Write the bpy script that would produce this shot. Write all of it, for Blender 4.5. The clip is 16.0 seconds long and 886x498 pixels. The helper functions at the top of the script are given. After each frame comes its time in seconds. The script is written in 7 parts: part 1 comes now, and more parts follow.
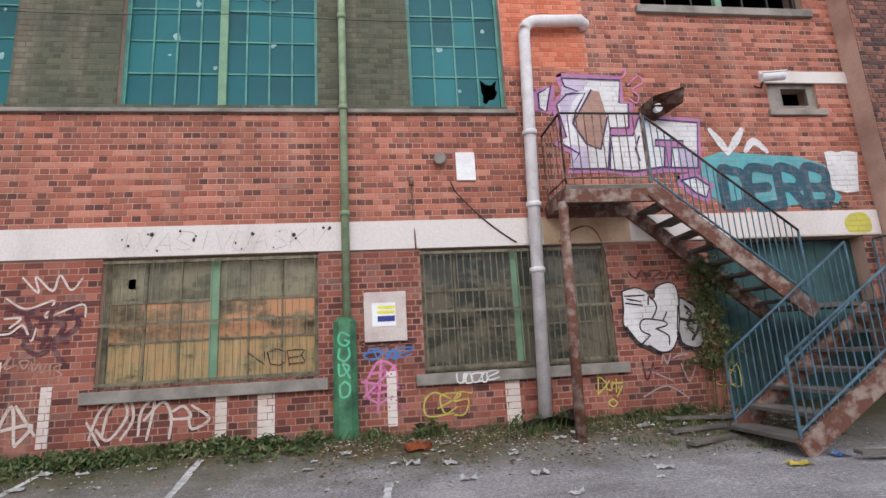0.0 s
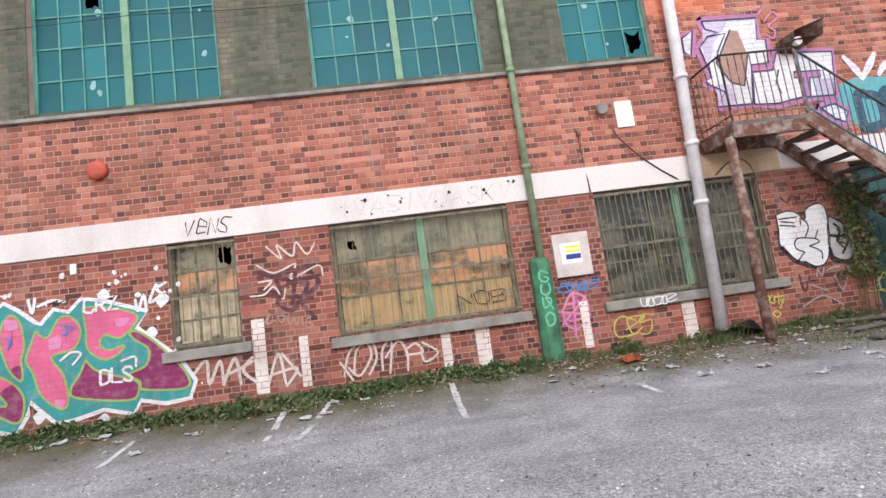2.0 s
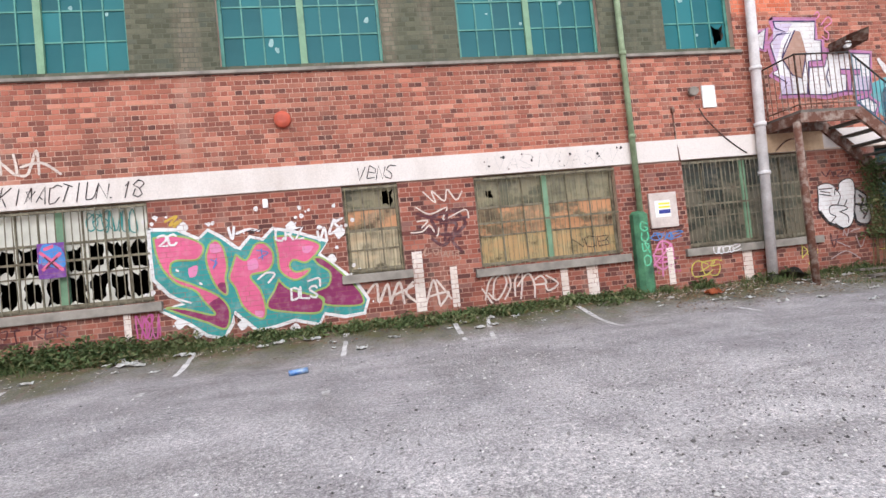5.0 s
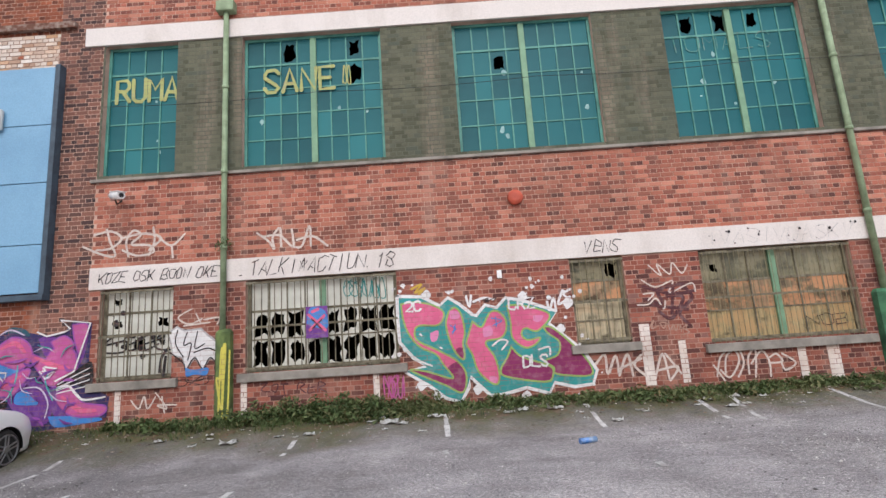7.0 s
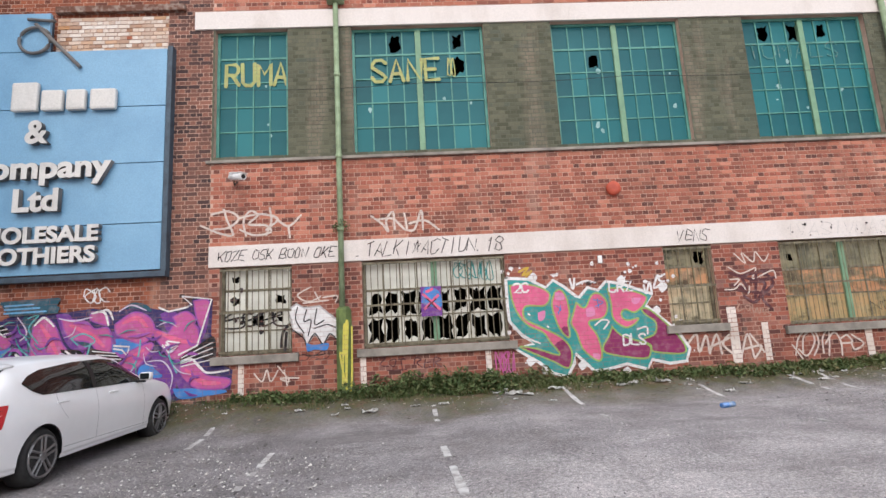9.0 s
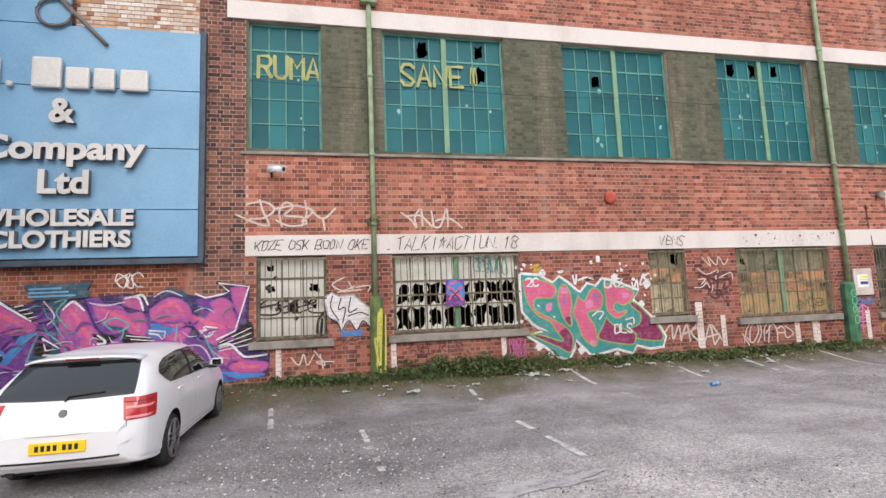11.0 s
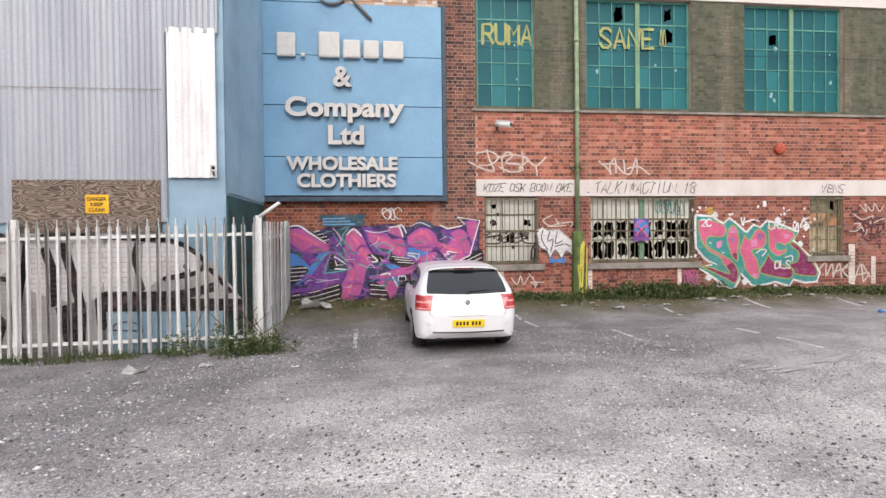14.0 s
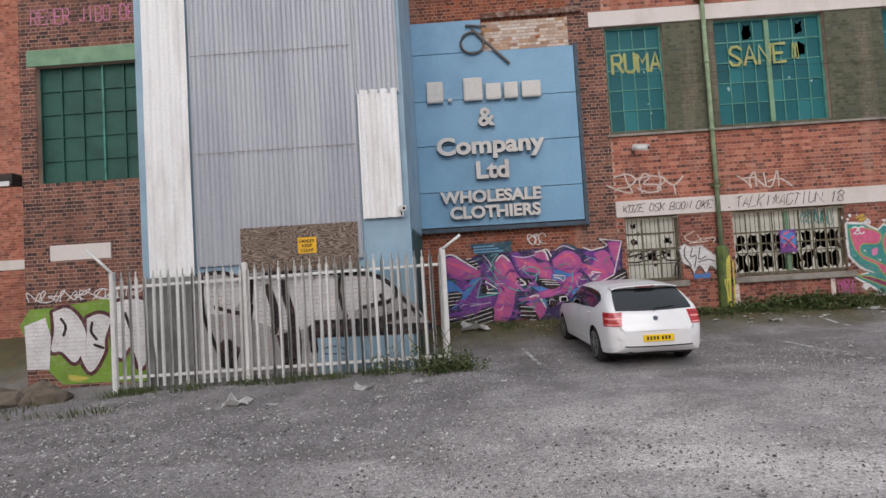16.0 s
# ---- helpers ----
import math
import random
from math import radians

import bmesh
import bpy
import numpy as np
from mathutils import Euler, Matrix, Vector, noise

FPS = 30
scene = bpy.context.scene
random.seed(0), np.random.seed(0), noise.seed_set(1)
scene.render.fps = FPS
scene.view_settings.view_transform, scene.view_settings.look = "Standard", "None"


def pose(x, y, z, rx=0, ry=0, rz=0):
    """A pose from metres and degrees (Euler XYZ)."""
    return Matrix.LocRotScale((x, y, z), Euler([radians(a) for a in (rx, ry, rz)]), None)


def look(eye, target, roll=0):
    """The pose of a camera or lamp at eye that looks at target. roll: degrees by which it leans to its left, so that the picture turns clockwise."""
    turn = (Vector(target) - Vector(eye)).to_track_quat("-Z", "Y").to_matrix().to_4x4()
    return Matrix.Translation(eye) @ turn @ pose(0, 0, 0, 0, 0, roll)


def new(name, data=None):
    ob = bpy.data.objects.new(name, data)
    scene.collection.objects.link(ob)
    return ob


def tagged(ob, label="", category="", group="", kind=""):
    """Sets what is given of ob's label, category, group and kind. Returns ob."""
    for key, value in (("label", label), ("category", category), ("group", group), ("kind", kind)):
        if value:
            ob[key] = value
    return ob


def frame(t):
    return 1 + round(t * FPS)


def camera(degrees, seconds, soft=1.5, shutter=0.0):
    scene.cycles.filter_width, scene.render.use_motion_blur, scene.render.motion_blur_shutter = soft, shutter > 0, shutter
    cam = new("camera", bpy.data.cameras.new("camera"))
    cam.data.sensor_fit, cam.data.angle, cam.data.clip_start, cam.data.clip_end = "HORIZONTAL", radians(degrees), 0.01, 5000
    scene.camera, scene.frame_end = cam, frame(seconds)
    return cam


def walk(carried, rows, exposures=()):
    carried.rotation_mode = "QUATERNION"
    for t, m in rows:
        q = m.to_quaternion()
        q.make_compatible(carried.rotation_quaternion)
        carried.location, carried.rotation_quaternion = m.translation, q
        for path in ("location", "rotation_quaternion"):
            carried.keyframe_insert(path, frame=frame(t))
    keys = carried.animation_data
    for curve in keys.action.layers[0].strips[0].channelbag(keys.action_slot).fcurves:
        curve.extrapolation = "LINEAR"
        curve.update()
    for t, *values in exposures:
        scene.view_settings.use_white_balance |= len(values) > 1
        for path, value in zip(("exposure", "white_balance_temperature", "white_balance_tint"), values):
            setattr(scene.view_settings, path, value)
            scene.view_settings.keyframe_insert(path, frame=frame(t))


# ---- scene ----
cam = camera(82.7, 16.0, soft=1.5)
PATH = [
    (0, (-0.92, 0.387, 1.16), (-0.663, 2.33, 1.56), -3.3),
    (0.5, (-1.503, 0.281, 1.154), (-1.234, 2.238, 1.467), -6.7),
    (1, (-2.145, 0.129, 1.203), (-1.836, 2.078, 1.528), -8.0),
    (1.5, (-2.689, 0.019, 1.132), (-2.393, 1.972, 1.446), -8.2),
    (2, (-3.314, -0.196, 1.092), (-3.142, 1.782, 1.335), -7.9),
    (2.5, (-3.851, -0.413, 1.066), (-3.745, 1.577, 1.233), -7.6),
    (3, (-4.416, -0.606, 1.06), (-4.287, 1.385, 1.212), -5.5),
    (5.3, (-6.484, -1.476, 1.093), (-6.157, 0.497, 1.146), -5.4),
    (5.5, (-6.704, -1.49, 1.098), (-6.378, 0.483, 1.156), -4.7),
    (6, (-7.412, -1.616, 1.256), (-7.192, 0.359, 1.483), -6.4),
    (6.5, (-7.955, -1.584, 1.262), (-8.008, 0.389, 1.584), -5.9),
    (7, (-8.585, -1.662, 1.286), (-8.596, 0.306, 1.641), -3.8),
    (7.5, (-9.196, -1.697, 1.295), (-9.196, 0.277, 1.616), -3.7),
    (8, (-9.871, -1.879, 1.327), (-9.859, 0.099, 1.627), -3.8),
    (8.5, (-10.445, -1.964, 1.226), (-10.375, 0.017, 1.491), -4.4),
    (9, (-11.024, -2.157, 1.195), (-10.928, -0.186, 1.514), -3.2),
    (9.2, (-11.179, -2.135, 1.193), (-11.085, -0.164, 1.518), -3.1),
    (11.3, (-13.511, -2.986, 1.513), (-13.076, -1.046, 1.723), -2.4),
    (11.5, (-13.776, -3.064, 1.487), (-13.339, -1.123, 1.696), -2.5),
    (12, (-14.383, -3.351, 1.484), (-13.986, -1.399, 1.661), -2.9),
    (12.5, (-14.975, -3.559, 1.484), (-14.591, -1.597, 1.535), -3.7),
    (13, (-15.587, -3.878, 1.466), (-15.25, -1.907, 1.49), -1.2),
    (13.5, (-16.17, -4.153, 1.47), (-15.936, -2.167, 1.493), 1.8),
    (14, (-16.732, -4.448, 1.48), (-16.526, -2.459, 1.453), -0.6),
    (14.5, (-17.281, -4.697, 1.493), (-17.073, -2.708, 1.457), -0.9),
    (15, (-17.83, -4.899, 1.529), (-17.711, -2.903, 1.557), -2.1),
    (15.5, (-18.249, -5.124, 1.572), (-18.236, -3.125, 1.633), -2.1),
    (16, (-18.584, -5.174, 1.569), (-18.645, -3.177, 1.645), -3.4),
]
walk(cam, [(t, look(eye, target, roll)) for t, eye, target, roll in PATH],
     exposures=[(0, 0.05, 5900, 10), (0.5, 0.3, 5900, 10), (1, 0.45, 5900, 10), (2.5, 0.55, 5950, 10), (5.5, 0.5, 6000, 10), (7, 0.2, 6050, 10), (9, 0.3, 6150, 10), (12.5, 0.3, 6300, 10), (14.5, 0.35, 6350, 10), (15.2, 0.05, 6300, 10), (16, -0.32, 6250, 10)])

# ---- light and sky (bright overcast afternoon) ----
world = bpy.data.worlds.new("world")
scene.world = world
world.use_nodes = True
wn = world.node_tree
sky = wn.nodes.new("ShaderNodeTexSky")
sky.sky_type = "NISHITA"
sky.sun_disc = False
sky.sun_elevation = radians(32)
sky.sun_rotation = radians(200)
sky.dust_density = 4.0
sky.ozone_density = 0.6
sky_mix = wn.nodes.new("ShaderNodeMix")
sky_mix.data_type = "RGBA"
sky_mix.inputs["Factor"].default_value = 0.75
sky_mix.inputs["B"].default_value = (7.2, 7.5, 8.0, 1)
wn.links.new(sky.outputs[0], sky_mix.inputs["A"])
wn.links.new(sky_mix.outputs["Result"], wn.nodes["Background"].inputs[0])
wn.nodes["Background"].inputs[1].default_value = 0.17
sun = new("sun", bpy.data.lights.new("sun", "SUN"))
sun.data.energy = 1.0
sun.data.angle = radians(25)
sun.data.color = (1.0, 0.97, 0.93)
sun.matrix_world = look((-4, -14, 14), (-8, 6, 0))

# ---- materials ----
def col(r, g, b):
    """sRGB 0..255 to linear."""
    return tuple((c / 255 / 12.92 if c <= 10 else ((c / 255 + 0.055) / 1.055) ** 2.4) for c in (r, g, b)) + (1.0,)


class Nodes:
    def __init__(self, name):
        self.m = bpy.data.materials.new(name)
        self.m.use_nodes = True
        self.t = self.m.node_tree
        self.b = self.t.nodes["Principled BSDF"]

    def add(self, kind, **inputs):
        n = self.t.nodes.new("ShaderNode" + kind)
        for k, v in inputs.items():
            n.inputs[k.replace("_", " ")].default_value = v
        return n

    def link(self, a, b):
        self.t.links.new(a, b)

    def coord(self):
        return self.add("TexCoord").outputs["Object"]

    def noise(self, scale, detail=4, stretch=None, rough=0.6):
        n = self.add("TexNoise", Scale=scale, Detail=detail, Roughness=rough)
        if stretch:
            mp = self.add("Mapping", Scale=stretch)
            self.link(self.coord(), mp.inputs["Vector"])
            self.link(mp.outputs[0], n.inputs["Vector"])
        else:
            self.link(self.coord(), n.inputs["Vector"])
        return n.outputs["Fac"]

    def ramp(self, fac, *stops):
        r = self.add("ValToRGB")
        e = r.color_ramp.elements
        while len(e) < len(stops):
            e.new(0.5)
        for el, (p, c) in zip(e, stops):
            el.position, el.color = p, c if len(c) == 4 else (*c, 1)
        self.link(fac, r.inputs[0])
        return r.outputs[0]

    def mix(self, fac, a, b, mode="MIX"):
        n = self.add("Mix")
        n.data_type, n.blend_type = "RGBA", mode
        for v, k in ((fac, "Factor"), (a, "A"), (b, "B")):
            sock = n.inputs[k]
            if k != "Factor":
                sock = [s for s in n.inputs if s.name == k and s.type == "RGBA"][0]
            if isinstance(v, (int, float, tuple)):
                sock.default_value = v
            else:
                self.link(v, sock)
        return [s for s in n.outputs if s.type == "RGBA"][0]

    def bump(self, height, strength=0.3, distance=0.01):
        n = self.add("Bump", Strength=strength, Distance=distance)
        self.link(height, n.inputs["Height"])
        self.link(n.outputs[0], self.b.inputs["Normal"])

    def done(self, color, rough=0.8, metal=0.0, spec=0.4):
        if isinstance(color, tuple):
            self.b.inputs["Base Color"].default_value = color
        else:
            self.link(color, self.b.inputs["Base Color"])
        if isinstance(rough, (int, float)):
            self.b.inputs["Roughness"].default_value = rough
        else:
            self.link(rough, self.b.inputs["Roughness"])
        self.b.inputs["Metallic"].default_value = metal
        self.b.inputs["Specular IOR Level"].default_value = spec
        return self.m


def worn(name, base, other, scale=3.0, rough=0.75, metal=0.0, bump=0.2, lo=0.42, hi=0.68, stretch=None, fine=40.0, spec=0.4):
    """Two-scale worn surface: patches of a second colour, fine grain on top."""
    n = Nodes(name)
    c = n.ramp(n.noise(scale, 6, stretch), (lo, base), (hi, other))
    g = n.noise(fine, 3)
    c = n.mix(0.25, c, n.ramp(g, (0.3, (0.55, 0.55, 0.55)), (0.7, (1.25, 1.25, 1.25))), "MULTIPLY")
    if bump:
        n.bump(g, bump, 0.004)
    return n.done(c, rough, metal, spec)


def brick_mat(name, stops, source="island", dirt=col(70, 58, 52), dirt_amount=0.5, soft=0.0):
    n = Nodes(name)
    r = n.add("NewGeometry").outputs["Random Per Island"] if source == "island" else n.add("ObjectInfo").outputs["Random"]
    c = n.ramp(r, *stops)
    big = n.noise(0.55, 5)
    c = n.mix(n.ramp(big, (0.45, (0, 0, 0)), (0.75, (dirt_amount,) * 3)), c, dirt)
    streak = n.noise(1.0, 4, (2.2, 2.2, 0.25))
    c = n.mix(n.ramp(streak, (0.55, (0, 0, 0)), (0.8, (0.35,) * 3)), c, col(196, 168, 150))
    g = n.noise(55, 4)
    c = n.mix(0.35, c, n.ramp(g, (0.3, (0.6, 0.6, 0.6)), (0.7, (1.3, 1.3, 1.3))), "MULTIPLY")
    n.bump(g, 0.5, 0.004)
    return n.done(c, 0.9, spec=0.25)


RED_STOPS = ((0.0, col(126, 80, 68)), (0.12, col(148, 92, 76)), (0.4, col(168, 104, 84)), (0.7, col(182, 117, 96)), (0.92, col(194, 132, 110)), (1.0, col(158, 112, 98)))
HEAD_STOPS = ((0.0, col(96, 62, 56)), (0.2, col(118, 72, 62)), (0.5, col(140, 82, 68)), (0.8, col(166, 98, 80)), (1.0, col(182, 114, 94)))
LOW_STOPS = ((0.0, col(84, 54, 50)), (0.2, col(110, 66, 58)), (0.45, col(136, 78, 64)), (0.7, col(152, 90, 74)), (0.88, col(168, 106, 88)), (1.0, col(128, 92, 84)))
DARK_STOPS = ((0.0, col(66, 52, 52)), (0.3, col(96, 70, 64)), (0.65, col(124, 86, 74)), (1.0, col(146, 100, 84)))
RUST_STOPS = ((0.0, col(96, 56, 44)), (0.4, col(130, 74, 54)), (1.0, col(158, 92, 66)))
OLIVE_STOPS = ((0.0, col(78, 78, 62)), (0.4, col(92, 92, 76)), (0.8, col(104, 102, 84)), (1.0, col(84, 88, 76)))
ORANGE_STOPS = ((0.0, col(186, 98, 70)), (0.5, col(204, 114, 84)), (1.0, col(216, 130, 100)))
M_BRICK = brick_mat("red_brick", RED_STOPS)
M_BRICK_HEAD = brick_mat("dark_header_brick", HEAD_STOPS)
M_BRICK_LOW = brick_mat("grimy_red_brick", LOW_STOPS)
M_BRICK_ONE = brick_mat("red_brick_single", LOW_STOPS, "object")
M_BRICK_DARK = brick_mat("dark_brick", DARK_STOPS)
M_BRICK_RUST = brick_mat("rust_brick", RUST_STOPS)
M_BRICK_OLIVE = brick_mat("painted_olive_brick", OLIVE_STOPS, dirt=col(60, 62, 52))
M_BRICK_ORANGE = brick_mat("painted_orange_brick", ORANGE_STOPS, dirt=col(150, 100, 80), dirt_amount=0.25)
M_MORTAR = worn("mortar", col(196, 162, 144), col(158, 126, 110), 1.3, 0.95)
M_MORTAR_OLIVE = worn("painted_mortar", col(98, 98, 82), col(82, 82, 70), 1.3, 0.95)
M_BAND = worn("painted_concrete_band", col(216, 206, 199), col(186, 173, 163), 1.1, 0.85, lo=0.5, hi=0.85, stretch=(1, 1, 0.4))
M_BAND_OCHRE = worn("stained_concrete_band", col(206, 178, 146), col(170, 140, 108), 1.6, 0.85)
M_STONE = worn("grey_sill_stone", col(150, 142, 132), col(110, 104, 96), 2.5, 0.9)
M_GREEN = worn("green_paint", col(122, 156, 124), col(92, 124, 96), 3, 0.55, lo=0.4, hi=0.8)
M_GREEN_FRAME = worn("window_green_paint", col(86, 144, 130), col(60, 112, 102), 3, 0.5)
M_GREEN_PIPE = worn("pipe_green_paint", col(150, 166, 132), col(112, 126, 94), 4, 0.6, lo=0.35, hi=0.7)
M_GREY_PIPE = worn("pipe_grey", col(226, 220, 218), col(200, 192, 190), 4, 0.55)
M_RUST = worn("rusty_steel", col(104, 68, 54), col(150, 132, 120), 7, 0.85, 0.1, lo=0.46, hi=0.62)
M_BAR = worn("window_bar_steel", col(132, 124, 104), col(88, 78, 62), 8, 0.7, 0.3)
M_BAR_OLIVE = worn("olive_wire_bar", col(142, 132, 100), col(110, 100, 74), 8, 0.7, 0.2)
M_BAR_DARK = worn("dark_steel", col(52, 50, 48), col(84, 66, 56), 6, 0.6, 0.4)
M_BLUE_STEEL = worn("blue_painted_steel", col(82, 112, 128), col(66, 80, 86), 5, 0.65, lo=0.38, hi=0.62)
# interior darkness put into the base colour
M_DARK = worn("unlit_interior", col(34, 32, 30), col(22, 21, 20), 2, 0.95)
M_BLIND = worn("grey_interior_lining", col(120, 112, 98), col(90, 84, 74), 2, 0.95)
M_BOARD_BLUE = worn("blue_sign_board", col(124, 164, 192), col(106, 146, 176), 0.9, 0.45, bump=0.05, lo=0.4, hi=0.8)
M_BOARD_EDGE = worn("sign_frame", col(70, 84, 96), col(52, 60, 70), 4, 0.6)
M_LETTER = worn("cream_letter", col(204, 199, 193), col(176, 171, 166), 2, 0.5, lo=0.5, hi=0.8)
M_LETTER_SIDE = worn("letter_side", col(118, 112, 108), col(90, 86, 84), 2, 0.6)
M_CLAD = worn("grey_cladding", col(172, 174, 180), col(156, 158, 166), 0.8, 0.45, 0.2, bump=0.05, stretch=(2, 2, 0.25))
M_CLAD_WHITE = worn("white_cladding", col(236, 234, 232), col(206, 200, 196), 1.5, 0.5, bump=0.05, stretch=(2, 2, 0.4), lo=0.5, hi=0.8)
M_CLAD_BLUE = worn("blue_grey_cladding", col(150, 176, 192), col(128, 152, 170), 0.8, 0.5, bump=0.05)
M_TEAL = worn("dark_teal_panel", col(52, 84, 82), col(32, 54, 54), 2, 0.6)
M_FENCE = worn("galvanised_fence", col(224, 222, 218), col(198, 194, 188), 4, 0.5, 0.0, lo=0.45, hi=0.8)


def wood_mat(name, a, b, scale=3.0):
    n = Nodes(name)
    w = n.add("TexWave", Scale=scale, Distortion=16.0, Detail=4.0, Detail_Scale=1.4)
    mp = n.add("Mapping", Scale=(0.6, 1, 2.2))
    n.link(n.coord(), mp.inputs["Vector"])
    n.link(mp.outputs[0], w.inputs["Vector"])
    c = n.ramp(w.outputs["Fac"], (0.1, a), (0.9, b))
    c = n.mix(0.3, c, n.ramp(n.noise(8, 5), (0.3, (0.6, 0.6, 0.6)), (0.7, (1.2, 1.2, 1.2))), "MULTIPLY")
    n.bump(w.outputs["Fac"], 0.2, 0.003)
    return n.done(c, 0.85)


def ply_mat():
    """Rotary-cut plywood: nested rings of grain, weathered grey."""
    n = Nodes("weathered_plywood")
    mp = n.add("Mapping", Scale=(0.8, 1, 2.2))
    n.link(n.coord(), mp.inputs["Vector"])
    t = n.add("TexNoise", Scale=1.9, Detail=2.5, Roughness=0.45)
    n.link(mp.outputs[0], t.inputs["Vector"])
    k = n.add("Math")
    k.operation = "MULTIPLY"
    n.link(t.outputs["Fac"], k.inputs[0])
    k.inputs[1].default_value = 20.0
    r = n.add("Math")
    r.operation = "PINGPONG"
    n.link(k.outputs[0], r.inputs[0])
    r.inputs[1].default_value = 0.5
    c = n.ramp(r.outputs[0], (0.0, col(74, 60, 52)), (0.2, col(108, 92, 80)), (0.5, col(150, 134, 120)))
    c = n.mix(0.5, c, n.ramp(n.noise(7, 5), (0.3, (0.6, 0.6, 0.6)), (0.7, (1.2, 1.2, 1.2))), "MULTIPLY")
    n.bump(r.outputs[0], 0.2, 0.003)
    return n.done(c, 0.85)


M_PLY = ply_mat()


def ground_mat():
    n = Nodes("worn_asphalt")
    big = n.noise(0.22, 6)
    mid = n.noise(1.4, 6)
    fine = n.noise(28, 5, rough=0.75)
    sep = n.add("SeparateXYZ")
    n.link(n.coord(), sep.inputs[0])
    far = n.add("Math")
    far.operation = "MULTIPLY_ADD"
    n.link(big, far.inputs[0])
    far.inputs[1].default_value = -9.0
    n.link(sep.outputs["Y"], far.inputs[2])
    side = n.add("Math")
    side.operation = "MULTIPLY_ADD"
    n.link(sep.outputs["X"], side.inputs[0])
    side.inputs[1].default_value, side.inputs[2].default_value = -0.9, -15.3
    pos = n.add("Math")
    pos.operation = "MAXIMUM"
    n.link(side.outputs[0], pos.inputs[0])
    pos.inputs[1].default_value = 0.0
    tot = n.add("Math")
    n.link(far.outputs[0], tot.inputs[0])
    n.link(pos.outputs[0], tot.inputs[1])
    loose = n.add("MapRange", From_Min=-1.5, From_Max=-6.0)
    n.link(tot.outputs[0], loose.inputs["Value"])
    tar = n.ramp(mid, (0.36, col(134, 128, 128)), (0.52, col(150, 144, 144)), (0.68, col(166, 159, 159)))
    west = n.add("MapRange", From_Min=-9.0, From_Max=-13.0, To_Min=0.0, To_Max=0.75)
    n.link(sep.outputs["X"], west.inputs["Value"])
    tar = n.mix(west.outputs[0], tar, n.ramp(mid, (0.36, col(98, 93, 93)), (0.52, col(116, 111, 111)), (0.68, col(136, 130, 130))))
    c = n.mix(loose.outputs[0], tar, n.ramp(mid, (0.36, col(168, 160, 158)), (0.5, col(187, 179, 176)), (0.68, col(205, 197, 193))))
    c = n.mix(n.ramp(n.noise(0.5, 7), (0.5, (0, 0, 0)), (0.7, (0.3,) * 3)), c, col(112, 105, 102))
    c = n.mix(0.75, c, n.ramp(fine, (0.32, (0.4, 0.4, 0.4)), (0.5, (0.95, 0.95, 0.95)), (0.68, (1.7, 1.68, 1.66))), "MULTIPLY")
    grit = n.noise(110, 3, rough=0.7)
    c = n.mix(0.45, c, n.ramp(grit, (0.36, (0.45, 0.45, 0.45)), (0.5, (0.95, 0.95, 0.95)), (0.64, (1.75, 1.73, 1.7))), "MULTIPLY")
    v = n.add("TexVoronoi", Scale=30.0)
    n.link(n.coord(), v.inputs["Vector"])
    chips = n.ramp(v.outputs["Distance"], (0.1, (1, 1, 1)), (0.2, (0, 0, 0)))
    keep = n.ramp(n.noise(1.2, 5), (0.46, (0.1, 0.1, 0.1)), (0.62, (0.85, 0.85, 0.85)))
    c = n.mix(n.mix(1.0, chips, keep, "MULTIPLY"), c, col(206, 198, 190))
    v = n.add("TexVoronoi", Scale=62.0)
    n.link(n.coord(), v.inputs["Vector"])
    chips = n.ramp(v.outputs["Distance"], (0.2, (1, 1, 1)), (0.32, (0, 0, 0)))
    keep = n.ramp(n.noise(0.9, 6), (0.4, (0.05, 0.05, 0.05)), (0.62, (0.7, 0.7, 0.7)))
    c = n.mix(n.mix(1.0, chips, keep, "MULTIPLY"), c, col(212, 205, 198))
    stain = n.noise(1.0, 6, (0.55, 1.7, 1.0), 0.7)
    c = n.mix(n.ramp(stain, (0.52, (0, 0, 0)), (0.66, (0.42,) * 3)), c, col(104, 98, 96))
    grit = n.noise(75, 3, rough=0.8)
    c = n.mix(0.8, c, n.ramp(grit, (0.36, (0.6, 0.6, 0.6)), (0.5, (1.06, 1.06, 1.06)), (0.64, (1.6, 1.59, 1.57))), "MULTIPLY")
    # moss and earth next to the wall
    edge = n.add("MapRange", From_Min=5.1, From_Max=6.3)
    wob = n.add("Math")
    wob.operation = "MULTIPLY_ADD"
    n.link(n.noise(0.8, 5), wob.inputs[0])
    wob.inputs[1].default_value = 2.2
    n.link(sep.outputs["Y"], wob.inputs[2])
    sub = n.add("Math")
    sub.operation = "SUBTRACT"
    n.link(wob.outputs[0], sub.inputs[0])
    sub.inputs[1].default_value = 1.1
    n.link(sub.outputs[0], edge.inputs["Value"])
    moss = n.ramp(n.noise(4, 5), (0.35, col(84, 78, 66)), (0.52, col(90, 88, 58)), (0.64, col(100, 84, 66)), (0.78, col(122, 98, 76)))
    c = n.mix(edge.outputs[0], c, moss)
    n.bump(fine, 0.9, 0.02)
    return n.done(c, 0.92, spec=0.25)


M_GROUND = ground_mat()
M_LINE = worn("worn_white_line", col(206, 202, 198), col(160, 154, 150), 7, 0.85, lo=0.4, hi=0.6)


